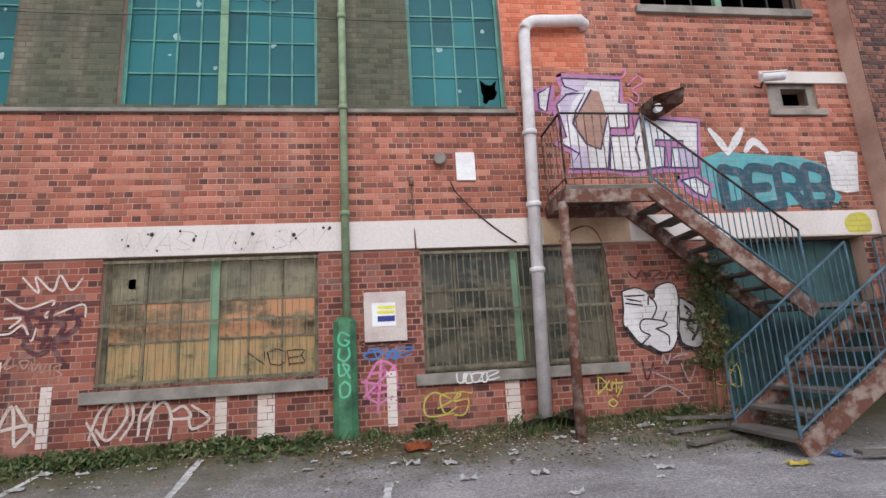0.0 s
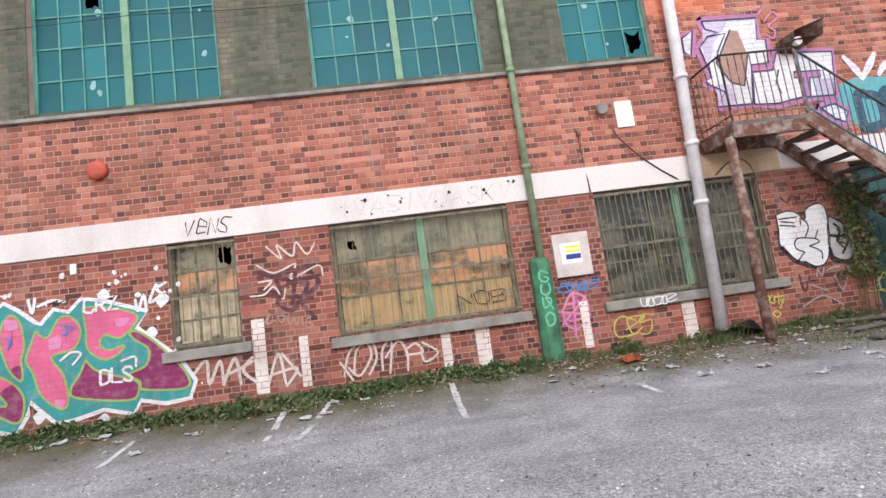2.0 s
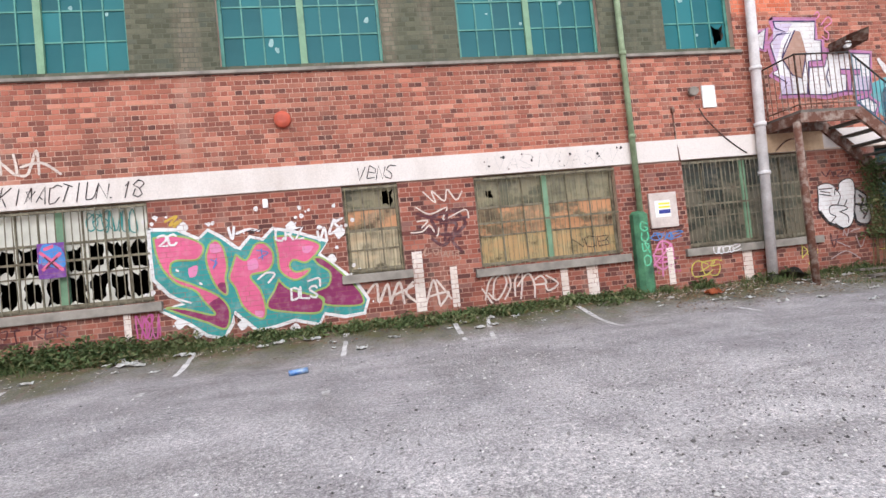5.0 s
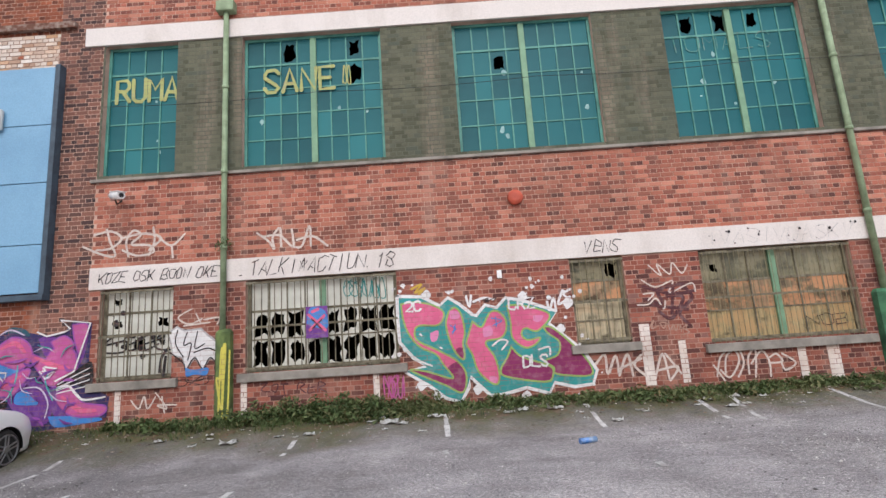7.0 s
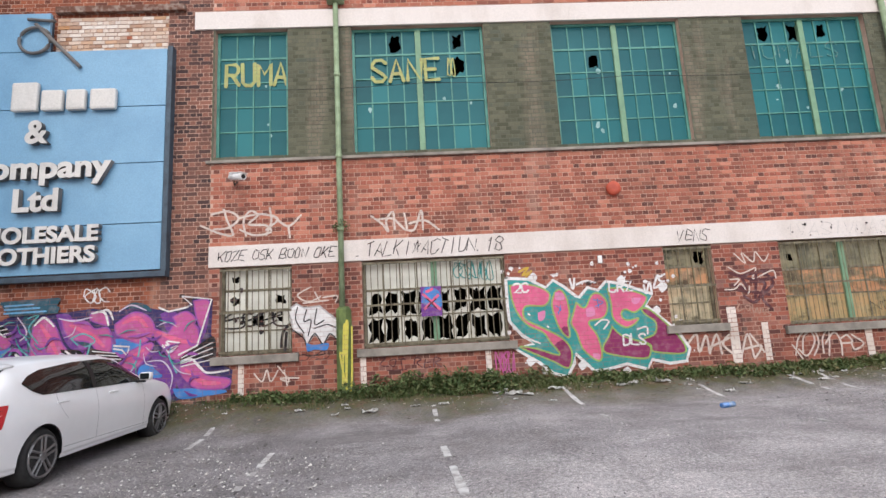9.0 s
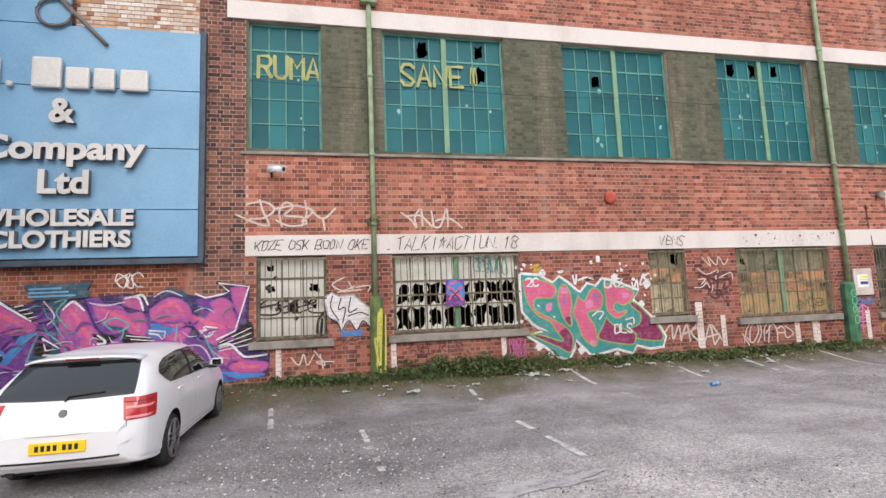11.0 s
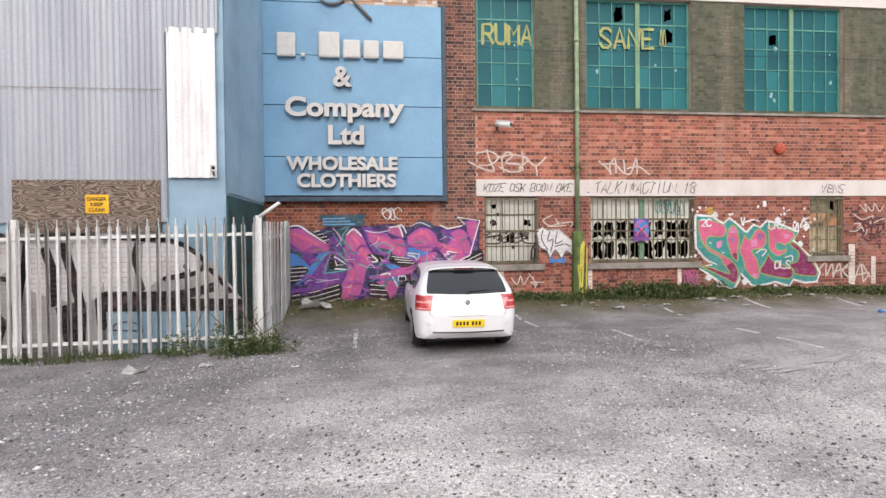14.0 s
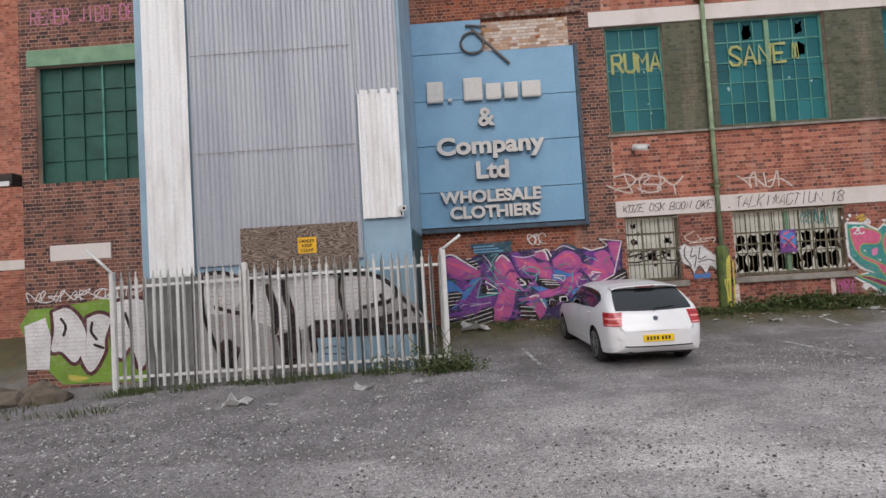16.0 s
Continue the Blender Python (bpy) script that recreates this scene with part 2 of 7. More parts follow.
def pane_mat(name, stops, rough, noise_scale=1.2, second=None, amount=0.4, spec=0.5):
    n = Nodes(name)
    c = n.ramp(n.add("ObjectInfo").outputs["Random"], *stops)
    if second:
        c = n.mix(n.ramp(n.noise(noise_scale, 5), (0.42, (0, 0, 0)), (0.7, (amount,) * 3)), c, second)
    return n.done(c, rough, spec=spec)


M_PANE_TEAL = pane_mat("teal_painted_glass", ((0.0, col(14, 74, 80)), (0.5, col(20, 88, 94)), (0.85, col(28, 100, 104)), (1.0, col(40, 112, 116))), 0.5, 1.0, col(50, 112, 114), 0.3, 0.25)
M_PANE_WHITE = pane_mat("whitened_glass", ((0.0, col(196, 194, 182)), (1.0, col(222, 220, 208))), 0.35, 3, col(168, 164, 150), 0.5)


def ribbed_mat(name, stops, glow, amount, rough=0.22, seed=0.0):
    """Cast ribbed glass behind years of dirt: upright streaks, ribs, blotches of dirt and painted reflection."""
    n = Nodes(name)
    c = n.ramp(n.add("ObjectInfo").outputs["Random"], *stops)
    streak = n.noise(1.0, 5, (26.0, 26.0, 1.6))
    c = n.mix(0.75, c, n.ramp(streak, (0.34, (0.42, 0.42, 0.4)), (0.5, (0.95, 0.95, 0.95)), (0.68, (1.5, 1.48, 1.4))), "MULTIPLY")
    blot = n.add("TexNoise", Scale=2.3, Detail=5.0, Roughness=0.6)
    mp = n.add("Mapping", Location=(seed, 0, seed * 0.7), Scale=(1.0, 1.0, 1.7))
    pos = n.add("NewGeometry").outputs["Position"]
    n.link(pos, mp.inputs["Vector"])
    n.link(mp.outputs[0], blot.inputs["Vector"])
    # glow colour and dark blotches stand in for mirrored shapes
    c = n.mix(n.ramp(blot.outputs["Fac"], (0.46, (0, 0, 0)), (0.56, (amount,) * 3)), c, glow)
    dark = n.ramp(blot.outputs["Fac"], (0.3, (0.8,) * 3), (0.42, (0, 0, 0)))
    c = n.mix(dark, c, col(52, 50, 40))
    wv = n.add("TexWave", Scale=18.0, Distortion=0.4)
    n.link(pos, wv.inputs["Vector"])
    n.bump(wv.outputs["Fac"], 0.35, 0.004)
    return n.done(c, rough, spec=0.5)


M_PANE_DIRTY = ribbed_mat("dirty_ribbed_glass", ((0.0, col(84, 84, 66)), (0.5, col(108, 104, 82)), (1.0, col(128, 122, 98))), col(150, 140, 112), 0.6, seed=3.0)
# ochre and orange tones put the reflection into the glass colour
M_PANE_OCHRE = ribbed_mat("ochre_tinted_glass", ((0.0, col(142, 126, 90)), (0.5, col(164, 144, 104)), (1.0, col(182, 164, 128))), col(190, 150, 104), 0.6, seed=1.0)
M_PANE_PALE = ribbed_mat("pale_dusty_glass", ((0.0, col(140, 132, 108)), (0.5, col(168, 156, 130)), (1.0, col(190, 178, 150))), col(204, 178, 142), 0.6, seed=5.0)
M_PANE_MILKY = ribbed_mat("reflection_orange_glass", ((0.0, col(112, 98, 76)), (0.4, col(140, 116, 88)), (1.0, col(168, 138, 110))), col(206, 148, 106), 0.8, seed=7.0)
M_PANE_GREY = ribbed_mat("grey_dirty_glass", ((0.0, col(46, 52, 46)), (0.5, col(66, 70, 60)), (1.0, col(92, 92, 78))), col(128, 118, 100), 0.55, seed=9.0)


# ---- building helpers ----
def link_mesh(name, bm, material, parent=None, label=""):
    me = bpy.data.meshes.new(name)
    bm.to_mesh(me)
    bm.free()
    me.materials.append(material)
    ob = new(name, me)
    if parent:
        ob.parent = parent
    if label:
        ob["label"] = label
    return ob


def part(name, bm, material, parent, label=""):
    return link_mesh(name, bm, material, parent, label)


def thing(name, label, category, group="", kind="", at=None):
    ob = new(name)
    ob.empty_display_size = 0.2
    if at is not None:
        ob.matrix_basis = at
    return tagged(ob, label, category, group, kind)


def box(x0, x1, y0, y1, z0, z1, bm=None, bevel=0.0):
    mine = bmesh.new()
    bmesh.ops.create_cube(mine, size=1.0)
    for v in mine.verts:
        v.co = Vector((x0 + (v.co.x + 0.5) * (x1 - x0), y0 + (v.co.y + 0.5) * (y1 - y0), z0 + (v.co.z + 0.5) * (z1 - z0)))
    if bevel:
        bmesh.ops.bevel(mine, geom=mine.edges[:], offset=bevel, segments=2, affect="EDGES", profile=0.6)
    if bm is None:
        return mine
    return join(bm, mine)


def join(bm, other):
    me = bpy.data.meshes.new("tmp")
    other.to_mesh(me)
    other.free()
    bm.from_mesh(me)
    bpy.data.meshes.remove(me)
    return bm


def tube(points, radius, bm=None, sides=10, cap=True):
    """A round bar along a polyline."""
    bm = bm or bmesh.new()
    pts = [Vector(p) for p in points]
    rings = []
    for i, p in enumerate(pts):
        d = (pts[min(i + 1, len(pts) - 1)] - pts[max(i - 1, 0)]).normalized()
        up = Vector((0, 0, 1)) if abs(d.z) < 0.95 else Vector((1, 0, 0))
        a = d.cross(up).normalized()
        b = d.cross(a).normalized()
        rings.append([bm.verts.new(p + radius * (math.cos(2 * math.pi * k / sides) * a + math.sin(2 * math.pi * k / sides) * b)) for k in range(sides)])
    for r, q in zip(rings, rings[1:]):
        for k in range(sides):
            f = bm.faces.new((r[k], r[(k + 1) % sides], q[(k + 1) % sides], q[k]))
            f.smooth = sides > 6
    if cap:
        bm.faces.new(rings[0][::-1])
        bm.faces.new(rings[-1])
    bmesh.ops.recalc_face_normals(bm, faces=bm.faces[:])
    return bm


def arc(p0, p1, p2, n=8):
    a, b, c = Vector(p0), Vector(p1), Vector(p2)
    return [(1 - t) ** 2 * a + 2 * t * (1 - t) * b + t * t * c for t in (i / n for i in range(n + 1))]


def holed_wall(x0, x1, z0, z1, y0, y1, holes):
    """A wall in the xz plane, y0 its face, y1 its back, with openings through it."""
    xs = sorted({x0, x1, *[h[0] for h in holes], *[h[1] for h in holes]})
    zs = sorted({z0, z1, *[h[2] for h in holes], *[h[3] for h in holes]})
    xs = [x for x in xs if x0 <= x <= x1]
    zs = [z for z in zs if z0 <= z <= z1]

    def solid(i, j):
        if not (0 <= i < len(xs) - 1 and 0 <= j < len(zs) - 1):
            return False
        cx, cz = (xs[i] + xs[i + 1]) / 2, (zs[j] + zs[j + 1]) / 2
        return not any(h[0] < cx < h[1] and h[2] < cz < h[3] for h in holes)

    bm = bmesh.new()

    def quad(*pts):
        bm.faces.new([bm.verts.new(p) for p in pts])

    for i in range(len(xs) - 1):
        for j in range(len(zs) - 1):
            if not solid(i, j):
                continue
            a, b, c, d = xs[i], xs[i + 1], zs[j], zs[j + 1]
            quad((a, y0, c), (b, y0, c), (b, y0, d), (a, y0, d))
            quad((b, y1, c), (a, y1, c), (a, y1, d), (b, y1, d))
            if not solid(i - 1, j):
                quad((a, y1, c), (a, y0, c), (a, y0, d), (a, y1, d))
            if not solid(i + 1, j):
                quad((b, y0, c), (b, y1, c), (b, y1, d), (b, y0, d))
            if not solid(i, j - 1):
                quad((a, y1, c), (b, y1, c), (b, y0, c), (a, y0, c))
            if not solid(i, j + 1):
                quad((a, y0, d), (b, y0, d), (b, y1, d), (a, y1, d))
    bmesh.ops.remove_doubles(bm, verts=bm.verts[:], dist=1e-5)
    return bm


COURSE, STRETCHER, HEADER, JOINT = 0.0806, 0.224, 0.112, 0.0095


def brick_cells(x0, x1, z0, z1, holes, rng):
    """Bricks of an alternating header and stretcher bond, cut at openings."""
    cells = []
    row = int(math.floor(z0 / COURSE))
    while row * COURSE < z1 - 0.02:
        lo, hi = max(row * COURSE, z0), min((row + 1) * COURSE - JOINT, z1)
        if hi - lo > 0.025:
            step = HEADER if row % 2 else STRETCHER
            x = math.floor(x0 / STRETCHER) * STRETCHER + (HEADER / 2 if row % 2 else 0)
            spans = [(x0, x1)]
            mid = (lo + hi) / 2
            for h in holes:
                if h[2] < mid < h[3]:
                    spans = [s for a, b in spans for s in ((a, min(b, h[0])), (max(a, h[1]), b)) if s[1] - s[0] > 0.02]
            while x < x1:
                for a, b in spans:
                    p, q = max(a, x), min(b, x + step - JOINT)
                    if q - p > 0.03:
                        cells.append((p, q, lo, hi, rng.uniform(-0.0025, 0.002)))
                x += step
        row += 1
    return cells


def brick_mesh(name, cells, face, depth, material, parent, axis="y", sign=-1, heads=None):
    """All bricks of one stretch of wall, each a shallow block of its own in one mesh; heads: another material for the header courses."""
    if heads:
        odd = [c for c in cells if int(c[2] / COURSE + 0.3) % 2]
        cells = [c for c in cells if not int(c[2] / COURSE + 0.3) % 2]
        brick_mesh(name, odd, face, depth, heads, parent, axis, sign)
    verts, faces = [], []
    e = 0.004
    for p, q, lo, hi, d in cells:
        f = face + sign * d
        i = len(verts)
        back = face - sign * depth
        ring = [(p, q, lo, hi, back), (p, q, lo, hi, f - sign * e), (p + e, q - e, lo + e, hi - e, f)]
        for a, b, c, g, y in ring:
            for u, z in ((a, c), (b, c), (b, g), (a, g)):
                verts.append((u, y, z) if axis == "y" else (y, u, z))
        for r in (0, 4):
            for k in range(4):
                n = (k + 1) % 4
                faces.append((i + r + k, i + r + n, i + r + 4 + n, i + r + 4 + k))
        faces.append((i + 8, i + 9, i + 10, i + 11))
    me = bpy.data.meshes.new(name)
    me.from_pydata(verts, [], faces)
    me.materials.append(material)
    bm = bmesh.new()
    bm.from_mesh(me)
    bmesh.ops.recalc_face_normals(bm, faces=bm.faces[:])
    bm.to_mesh(me)
    bm.free()
    ob = new(name, me)
    ob.parent = parent
    ob["kind"] = "stuff"
    return ob


# ---- the works: brick front with its openings ----
FY = 6.93
BAND0, BAND1 = 2.52, 2.905
SILL_Z, HEAD_Z = 4.50, 7.16
LOWER = {"lw1": (-14.59, -13.32, 0.95, BAND0), "lw2": (-12.07, -9.47, 0.95, BAND0), "lw3": (-6.49, -5.57, 1.05, BAND0),
         "w2": (-4.27, -1.69, 0.93, BAND0), "w1": (-0.37, 2.22, 0.90, BAND0)}
UPPER = {"u1": (-14.74, -13.37, 4.56, HEAD_Z), "u2": (-12.15, -9.55, 4.56, HEAD_Z), "u3": (-8.2, -5.58, 4.56, HEAD_Z),
         "u4": (-4.27, -1.68, 4.56, HEAD_Z), "u5": (-0.4, 1.0, 4.56, HEAD_Z)}
DOORWAY = (3.75, 6.3, 0.0, BAND0)
HATCH = (5.2, 6.05, 4.55, 5.0)
TOPWIN = (3.3, 6.15, 6.3, 7.6)
HOLES = [*LOWER.values(), *UPPER.values(), DOORWAY, HATCH, TOPWIN]
ROOF = 9.6
wall = tagged(link_mesh("wall_front", holed_wall(-19.62, 6.62, -0.3, ROOF, FY + 0.006, FY + 0.34, HOLES), M_MORTAR),
              "long red brick factory wall with painted bands", "wall", kind="structure")
rng = random.Random(3)
BANDS = [(-14.78, 6.62, BAND0, BAND1), (-15.12, 1.12, HEAD_Z, HEAD_Z + 0.37)]
OLIVE = (-14.78, 1.0, SILL_Z, HEAD_Z)
PIER = (-1.69, -0.37, 0.25, BAND0)
ORANGE = (1.02, 2.32, 5.2, 8.4)
cut = HOLES + BANDS
brick_mesh("bricks", brick_cells(-14.78, 6.62, BAND1, ROOF, cut + [OLIVE, ORANGE], rng), FY, 0.014, M_BRICK, wall, heads=M_BRICK_HEAD)
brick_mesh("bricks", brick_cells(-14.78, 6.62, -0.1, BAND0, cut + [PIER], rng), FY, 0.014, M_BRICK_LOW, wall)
brick_mesh("bricks", brick_cells(*OLIVE, cut, rng), FY, 0.014, M_BRICK_OLIVE, wall)
brick_mesh("bricks", brick_cells(*ORANGE, cut, rng), FY, 0.014, M_BRICK_ORANGE, wall)
brick_mesh("bricks", brick_cells(-15.62, -14.78, -0.1, ROOF, cut, rng), FY, 0.014, M_BRICK_DARK, wall)
brick_mesh("bricks", brick_cells(-19.62, -15.62, -0.1, ROOF, [], rng), FY, 0.014, M_BRICK_RUST, wall)
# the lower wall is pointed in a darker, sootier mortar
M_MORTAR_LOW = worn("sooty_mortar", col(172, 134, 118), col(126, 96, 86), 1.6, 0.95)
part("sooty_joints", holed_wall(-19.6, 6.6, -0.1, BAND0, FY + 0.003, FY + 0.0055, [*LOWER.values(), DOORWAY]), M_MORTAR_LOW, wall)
# the olive-painted zone's joints are painted over too
part("painted_joints", holed_wall(OLIVE[0], OLIVE[1], SILL_Z, HEAD_Z, FY + 0.003, FY + 0.0055, list(UPPER.values())), M_MORTAR_OLIVE, wall)
# bands, ledges and sills
for (a, b, c, d), m, lab in ((BANDS[0], M_BAND, "white painted concrete band"), (BANDS[1], M_BAND, "white painted concrete lintel band")):
    tagged(link_mesh("trim", box(a, b if b < 5 else 6.6, FY - 0.035, FY + 0.02, c, d, bevel=0.006), m), lab, "band", kind="structure")
tagged(link_mesh("trim", box(-14.86, 1.1, FY - 0.06, FY + 0.02, SILL_Z - 0.045, SILL_Z + 0.01, bevel=0.008), M_STONE), "thin weathered stone ledge under the upper windows", "ledge", kind="structure")
for key, (a, b, c, d) in LOWER.items():
    tagged(link_mesh("window_sill", box(a - 0.12, b + 0.12, FY - 0.075, FY + 0.2, c - 0.14, c, bevel=0.012), M_STONE),
           "grey concrete window sill", "sill", kind="structure")

# rooms behind the openings, closed; near-black colour stands in for their lack of light
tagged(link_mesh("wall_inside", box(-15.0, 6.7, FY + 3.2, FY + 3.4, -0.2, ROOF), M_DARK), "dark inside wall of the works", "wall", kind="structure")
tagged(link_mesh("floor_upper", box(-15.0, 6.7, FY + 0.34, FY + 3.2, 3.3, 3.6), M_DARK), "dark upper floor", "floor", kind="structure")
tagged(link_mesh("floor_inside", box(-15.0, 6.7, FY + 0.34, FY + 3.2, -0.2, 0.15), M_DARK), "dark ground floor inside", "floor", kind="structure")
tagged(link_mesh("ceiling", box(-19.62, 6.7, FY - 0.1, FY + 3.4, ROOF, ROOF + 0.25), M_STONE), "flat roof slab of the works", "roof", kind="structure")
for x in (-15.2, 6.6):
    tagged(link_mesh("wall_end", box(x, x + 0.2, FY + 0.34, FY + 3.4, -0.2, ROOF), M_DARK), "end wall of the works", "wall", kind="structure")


# ---- windows ----
def pane_mesh(w, h):
    return box(-w / 2, w / 2, -0.004, 0.004, -h / 2, h / 2)


def broken_pane(w, h, rng, big=0.75):
    """A pane with a jagged hole through it."""
    bm = bmesh.new()
    n = 16
    cx, cz = rng.uniform(-0.12, 0.12) * w, rng.uniform(-0.1, 0.1) * h
    outer, inner = [], []
    for k in range(n):
        a = 2 * math.pi * k / n
        ca, sa = math.cos(a), math.sin(a)
        s = 0.5 / max(abs(ca), abs(sa))
        outer.append((ca * s * w, sa * s * h))
        r = s * big * rng.uniform(0.6, 1.12)
        r = min(r, s * 0.97)
        inner.append((cx * 0.4 + ca * r * w, cz * 0.4 + sa * r * h))
    for y in (0.003, -0.003):
        o = [bm.verts.new((x, y, z)) for x, z in outer]
        i = [bm.verts.new((x, y, z)) for x, z in inner]
        for k in range(n):
            bm.faces.new((o[k], o[(k + 1) % n], i[(k + 1) % n], i[k]))
    return bm


def steel_window(name, hole, cols, rows, label, pane, frame_mat, mullion=True, gone=(), broken=(), white=(), seed=1, deep=0.14, holes=(0.55, 0.85)):
    a, b, c, d = hole
    w = thing(name, label, "window", kind="structure")
    y = FY + deep
    rng = random.Random(seed)
    bm = bmesh.new()
    e = 0.055
    box(a, a + e, y - 0.03, y + 0.03, c, d, bm, 0.005)
    box(b - e, b, y - 0.03, y + 0.03, c, d, bm, 0.005)
    box(a + e, b - e, y - 0.03, y + 0.03, c, c + e, bm, 0.005)
    box(a + e, b - e, y - 0.03, y + 0.03, d - e, d, bm, 0.005)
    part("window_frame", bm, frame_mat, w)
    mid = (a + b) / 2
    if mullion:
        part("mullion", box(mid - 0.055, mid + 0.055, y - 0.045, y + 0.04, c + e, d - e, bevel=0.006), M_GREEN, w, "pale green mullion")
    pw, ph = (b - a - 2 * e) / cols, (d - c - 2 * e) / rows
    for k in range(1, cols):
        if mullion and k * 2 == cols:
            continue
        x = a + e + k * pw
        part("glazing_bar", box(x - 0.012, x + 0.012, y - 0.018, y + 0.012, c + e, d - e), frame_mat, w)
    for k in range(1, rows):
        z = c + e + k * ph
        t = 0.02 if k == rows - 1 else 0.012
        part("glazing_bar", box(a + e, b - e, y - 0.016, y + 0.01, z - t, z + t), frame_mat, w)
    meshes = {}
    for glass in pane if isinstance(pane, tuple) else (pane,):
        base = pane_mesh(pw - 0.01, ph - 0.01)
        me = bpy.data.meshes.new("pane")
        base.to_mesh(me)
        base.free()
        me.materials.append(glass)
        meshes[glass.name] = me
    for i in range(cols):
        for j in range(rows):
            if (i, j) in gone:
                continue
            x, z = a + e + (i + 0.5) * pw, c + e + (j + 0.5) * ph
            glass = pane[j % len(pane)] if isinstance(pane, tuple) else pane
            if (i, j) in broken:
                ob = link_mesh("pane", broken_pane(pw - 0.01, ph - 0.01, rng, rng.uniform(*holes)), glass, w, "broken pane with a jagged hole")
            else:
                ob = new("pane", meshes[glass.name])
                ob.parent = w
            ob.location = (x, y + 0.004, z)
            ob.rotation_euler = (radians(rng.uniform(-0.7, 0.7)), 0, radians(rng.uniform(-0.7, 0.7)))
    return w


UP = "green steel factory window with teal painted panes, some broken"
steel_window("window_1", UPPER["u1"], 4, 5, UP, M_PANE_TEAL, M_GREEN_FRAME, mullion=False, seed=11)
steel_window("window_2", UPPER["u2"], 8, 5, UP, M_PANE_TEAL, M_GREEN_FRAME, broken=((2, 4), (6, 4), (6, 3)), seed=12)
steel_window("window_3", UPPER["u3"], 8, 5, UP, M_PANE_TEAL, M_GREEN_FRAME, broken=((2, 3),), seed=13)
steel_window("window_4", UPPER["u4"], 8, 5, UP, M_PANE_TEAL, M_GREEN_FRAME, broken=((1, 4), (3, 4), (5, 4)), seed=14)
steel_window("window_5", UPPER["u5"], 4, 5, UP, M_PANE_TEAL, M_GREEN_FRAME, mullion=False, broken=((3, 0),), seed=15)
LWB = tuple((i, j) for i in range(8) for j in (0, 1))
steel_window("window_6", LOWER["lw1"], 3, 4, "barred ground floor window with whitened broken panes", M_PANE_WHITE, M_BAR, mullion=False, broken=((0, 3), (0, 2), (1, 1), (2, 1), (2, 2)), seed=16, holes=(0.25, 0.6))
steel_window("window_7", LOWER["lw2"], 8, 3, "barred ground floor window, whitened panes mostly smashed", M_PANE_WHITE, M_BAR, broken=LWB, seed=27, holes=(0.8, 1.0))
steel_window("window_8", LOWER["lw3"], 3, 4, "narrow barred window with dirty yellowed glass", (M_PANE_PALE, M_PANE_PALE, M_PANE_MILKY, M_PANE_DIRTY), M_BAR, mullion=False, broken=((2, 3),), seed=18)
# middle row holds the orange reflection as pane colour, ochre row below it
steel_window("window_9", LOWER["w2"], 6, 3, "wide barred window with dirty yellowed glass, orange reflection painted in", (M_PANE_OCHRE, M_PANE_MILKY, M_PANE_DIRTY), M_BAR, broken=((0, 2),), seed=19, holes=(0.3, 0.4))
steel_window("window_10", LOWER["w1"], 6, 3, "wide barred window with dark dirty glass", M_PANE_GREY, M_BAR, seed=20)


def window_grille(hole, step, label, thick=0.0085, m=None):
    a, b, c, d = hole
    g = thing("window_grille", label, "grille", "window grilles")
    n = int((b - a) / step)
    rng = random.Random(int(-a * 10))
    for k in range(n + 1):
        x = a + 0.05 + (b - a - 0.1) * k / n
        lean = rng.uniform(-0.008, 0.008)
        part("bar", tube([(x, FY - 0.015, c + 0.01), (x + lean, FY - 0.015, d - 0.03)], thick, sides=6), m or M_BAR, g)
    for z in (c + 0.07, c + (d - c) * 0.48, d - 0.06):
        part("crossbar", box(a + 0.005, b - 0.005, FY - 0.012, FY - 0.002, z - 0.018, z + 0.018), M_BAR, g)
    return g


window_grille(LOWER["lw1"], 0.115, "grey steel bars over a whitened window")
window_grille(LOWER["lw2"], 0.115, "grey steel bars over a smashed window")
window_grille(LOWER["lw3"], 0.115, "rusty steel bars over a narrow window", 0.0065, M_BAR_OLIVE)
window_grille(LOWER["w2"], 0.092, "thin olive wire bars over a yellowed window", 0.0048, M_BAR_OLIVE)
window_grille(LOWER["w1"], 0.092, "dark steel bars over a dark window")

# ---- ground ----
def ground_z(x, y):
    t = min(max((y - 5.3) / 1.5, 0), 1)
    u = min(max((-9.0 - x) / 4.0, 0), 1)
    return 0.2 * t * t * (3 - 2 * t) - (0.11 * u * u * (3 - 2 * u) + 0.032 * min(max(-15.5 - x, 0), 14) * min(max((y + 1.0) / 4.0, 0), 1)) * (1 - t) + 0.012 * noise.noise((x * 0.7, y * 0.7, 0)) + 0.006 * noise.noise((x * 2.7, y * 2.7, 3))


def axis_points(lo, hi, step, far):
    mid = list(np.arange(lo, hi + 1e-6, step))
    out = [hi + (far - hi) * (k / 8) ** 3 for k in range(1, 9)]
    inn = [lo - (far + lo) * (k / 8) ** 3 for k in range(8, 0, -1)]
    return inn + mid + out


gx, gy = axis_points(-30, 12, 0.3, 1500), axis_points(-12, 7.5, 0.25, 1500)
gv = [(x, y, ground_z(x, y)) for y in gy for x in gx]
W = len(gx)
gf = [(j * W + i, j * W + i + 1, (j + 1) * W + i + 1, (j + 1) * W + i) for j in range(len(gy) - 1) for i in range(W - 1)]
gm = bpy.data.meshes.new("ground")
gm.from_pydata(gv, [], gf)
gm.materials.append(M_GROUND)
for p in gm.polygons:
    p.use_smooth = True
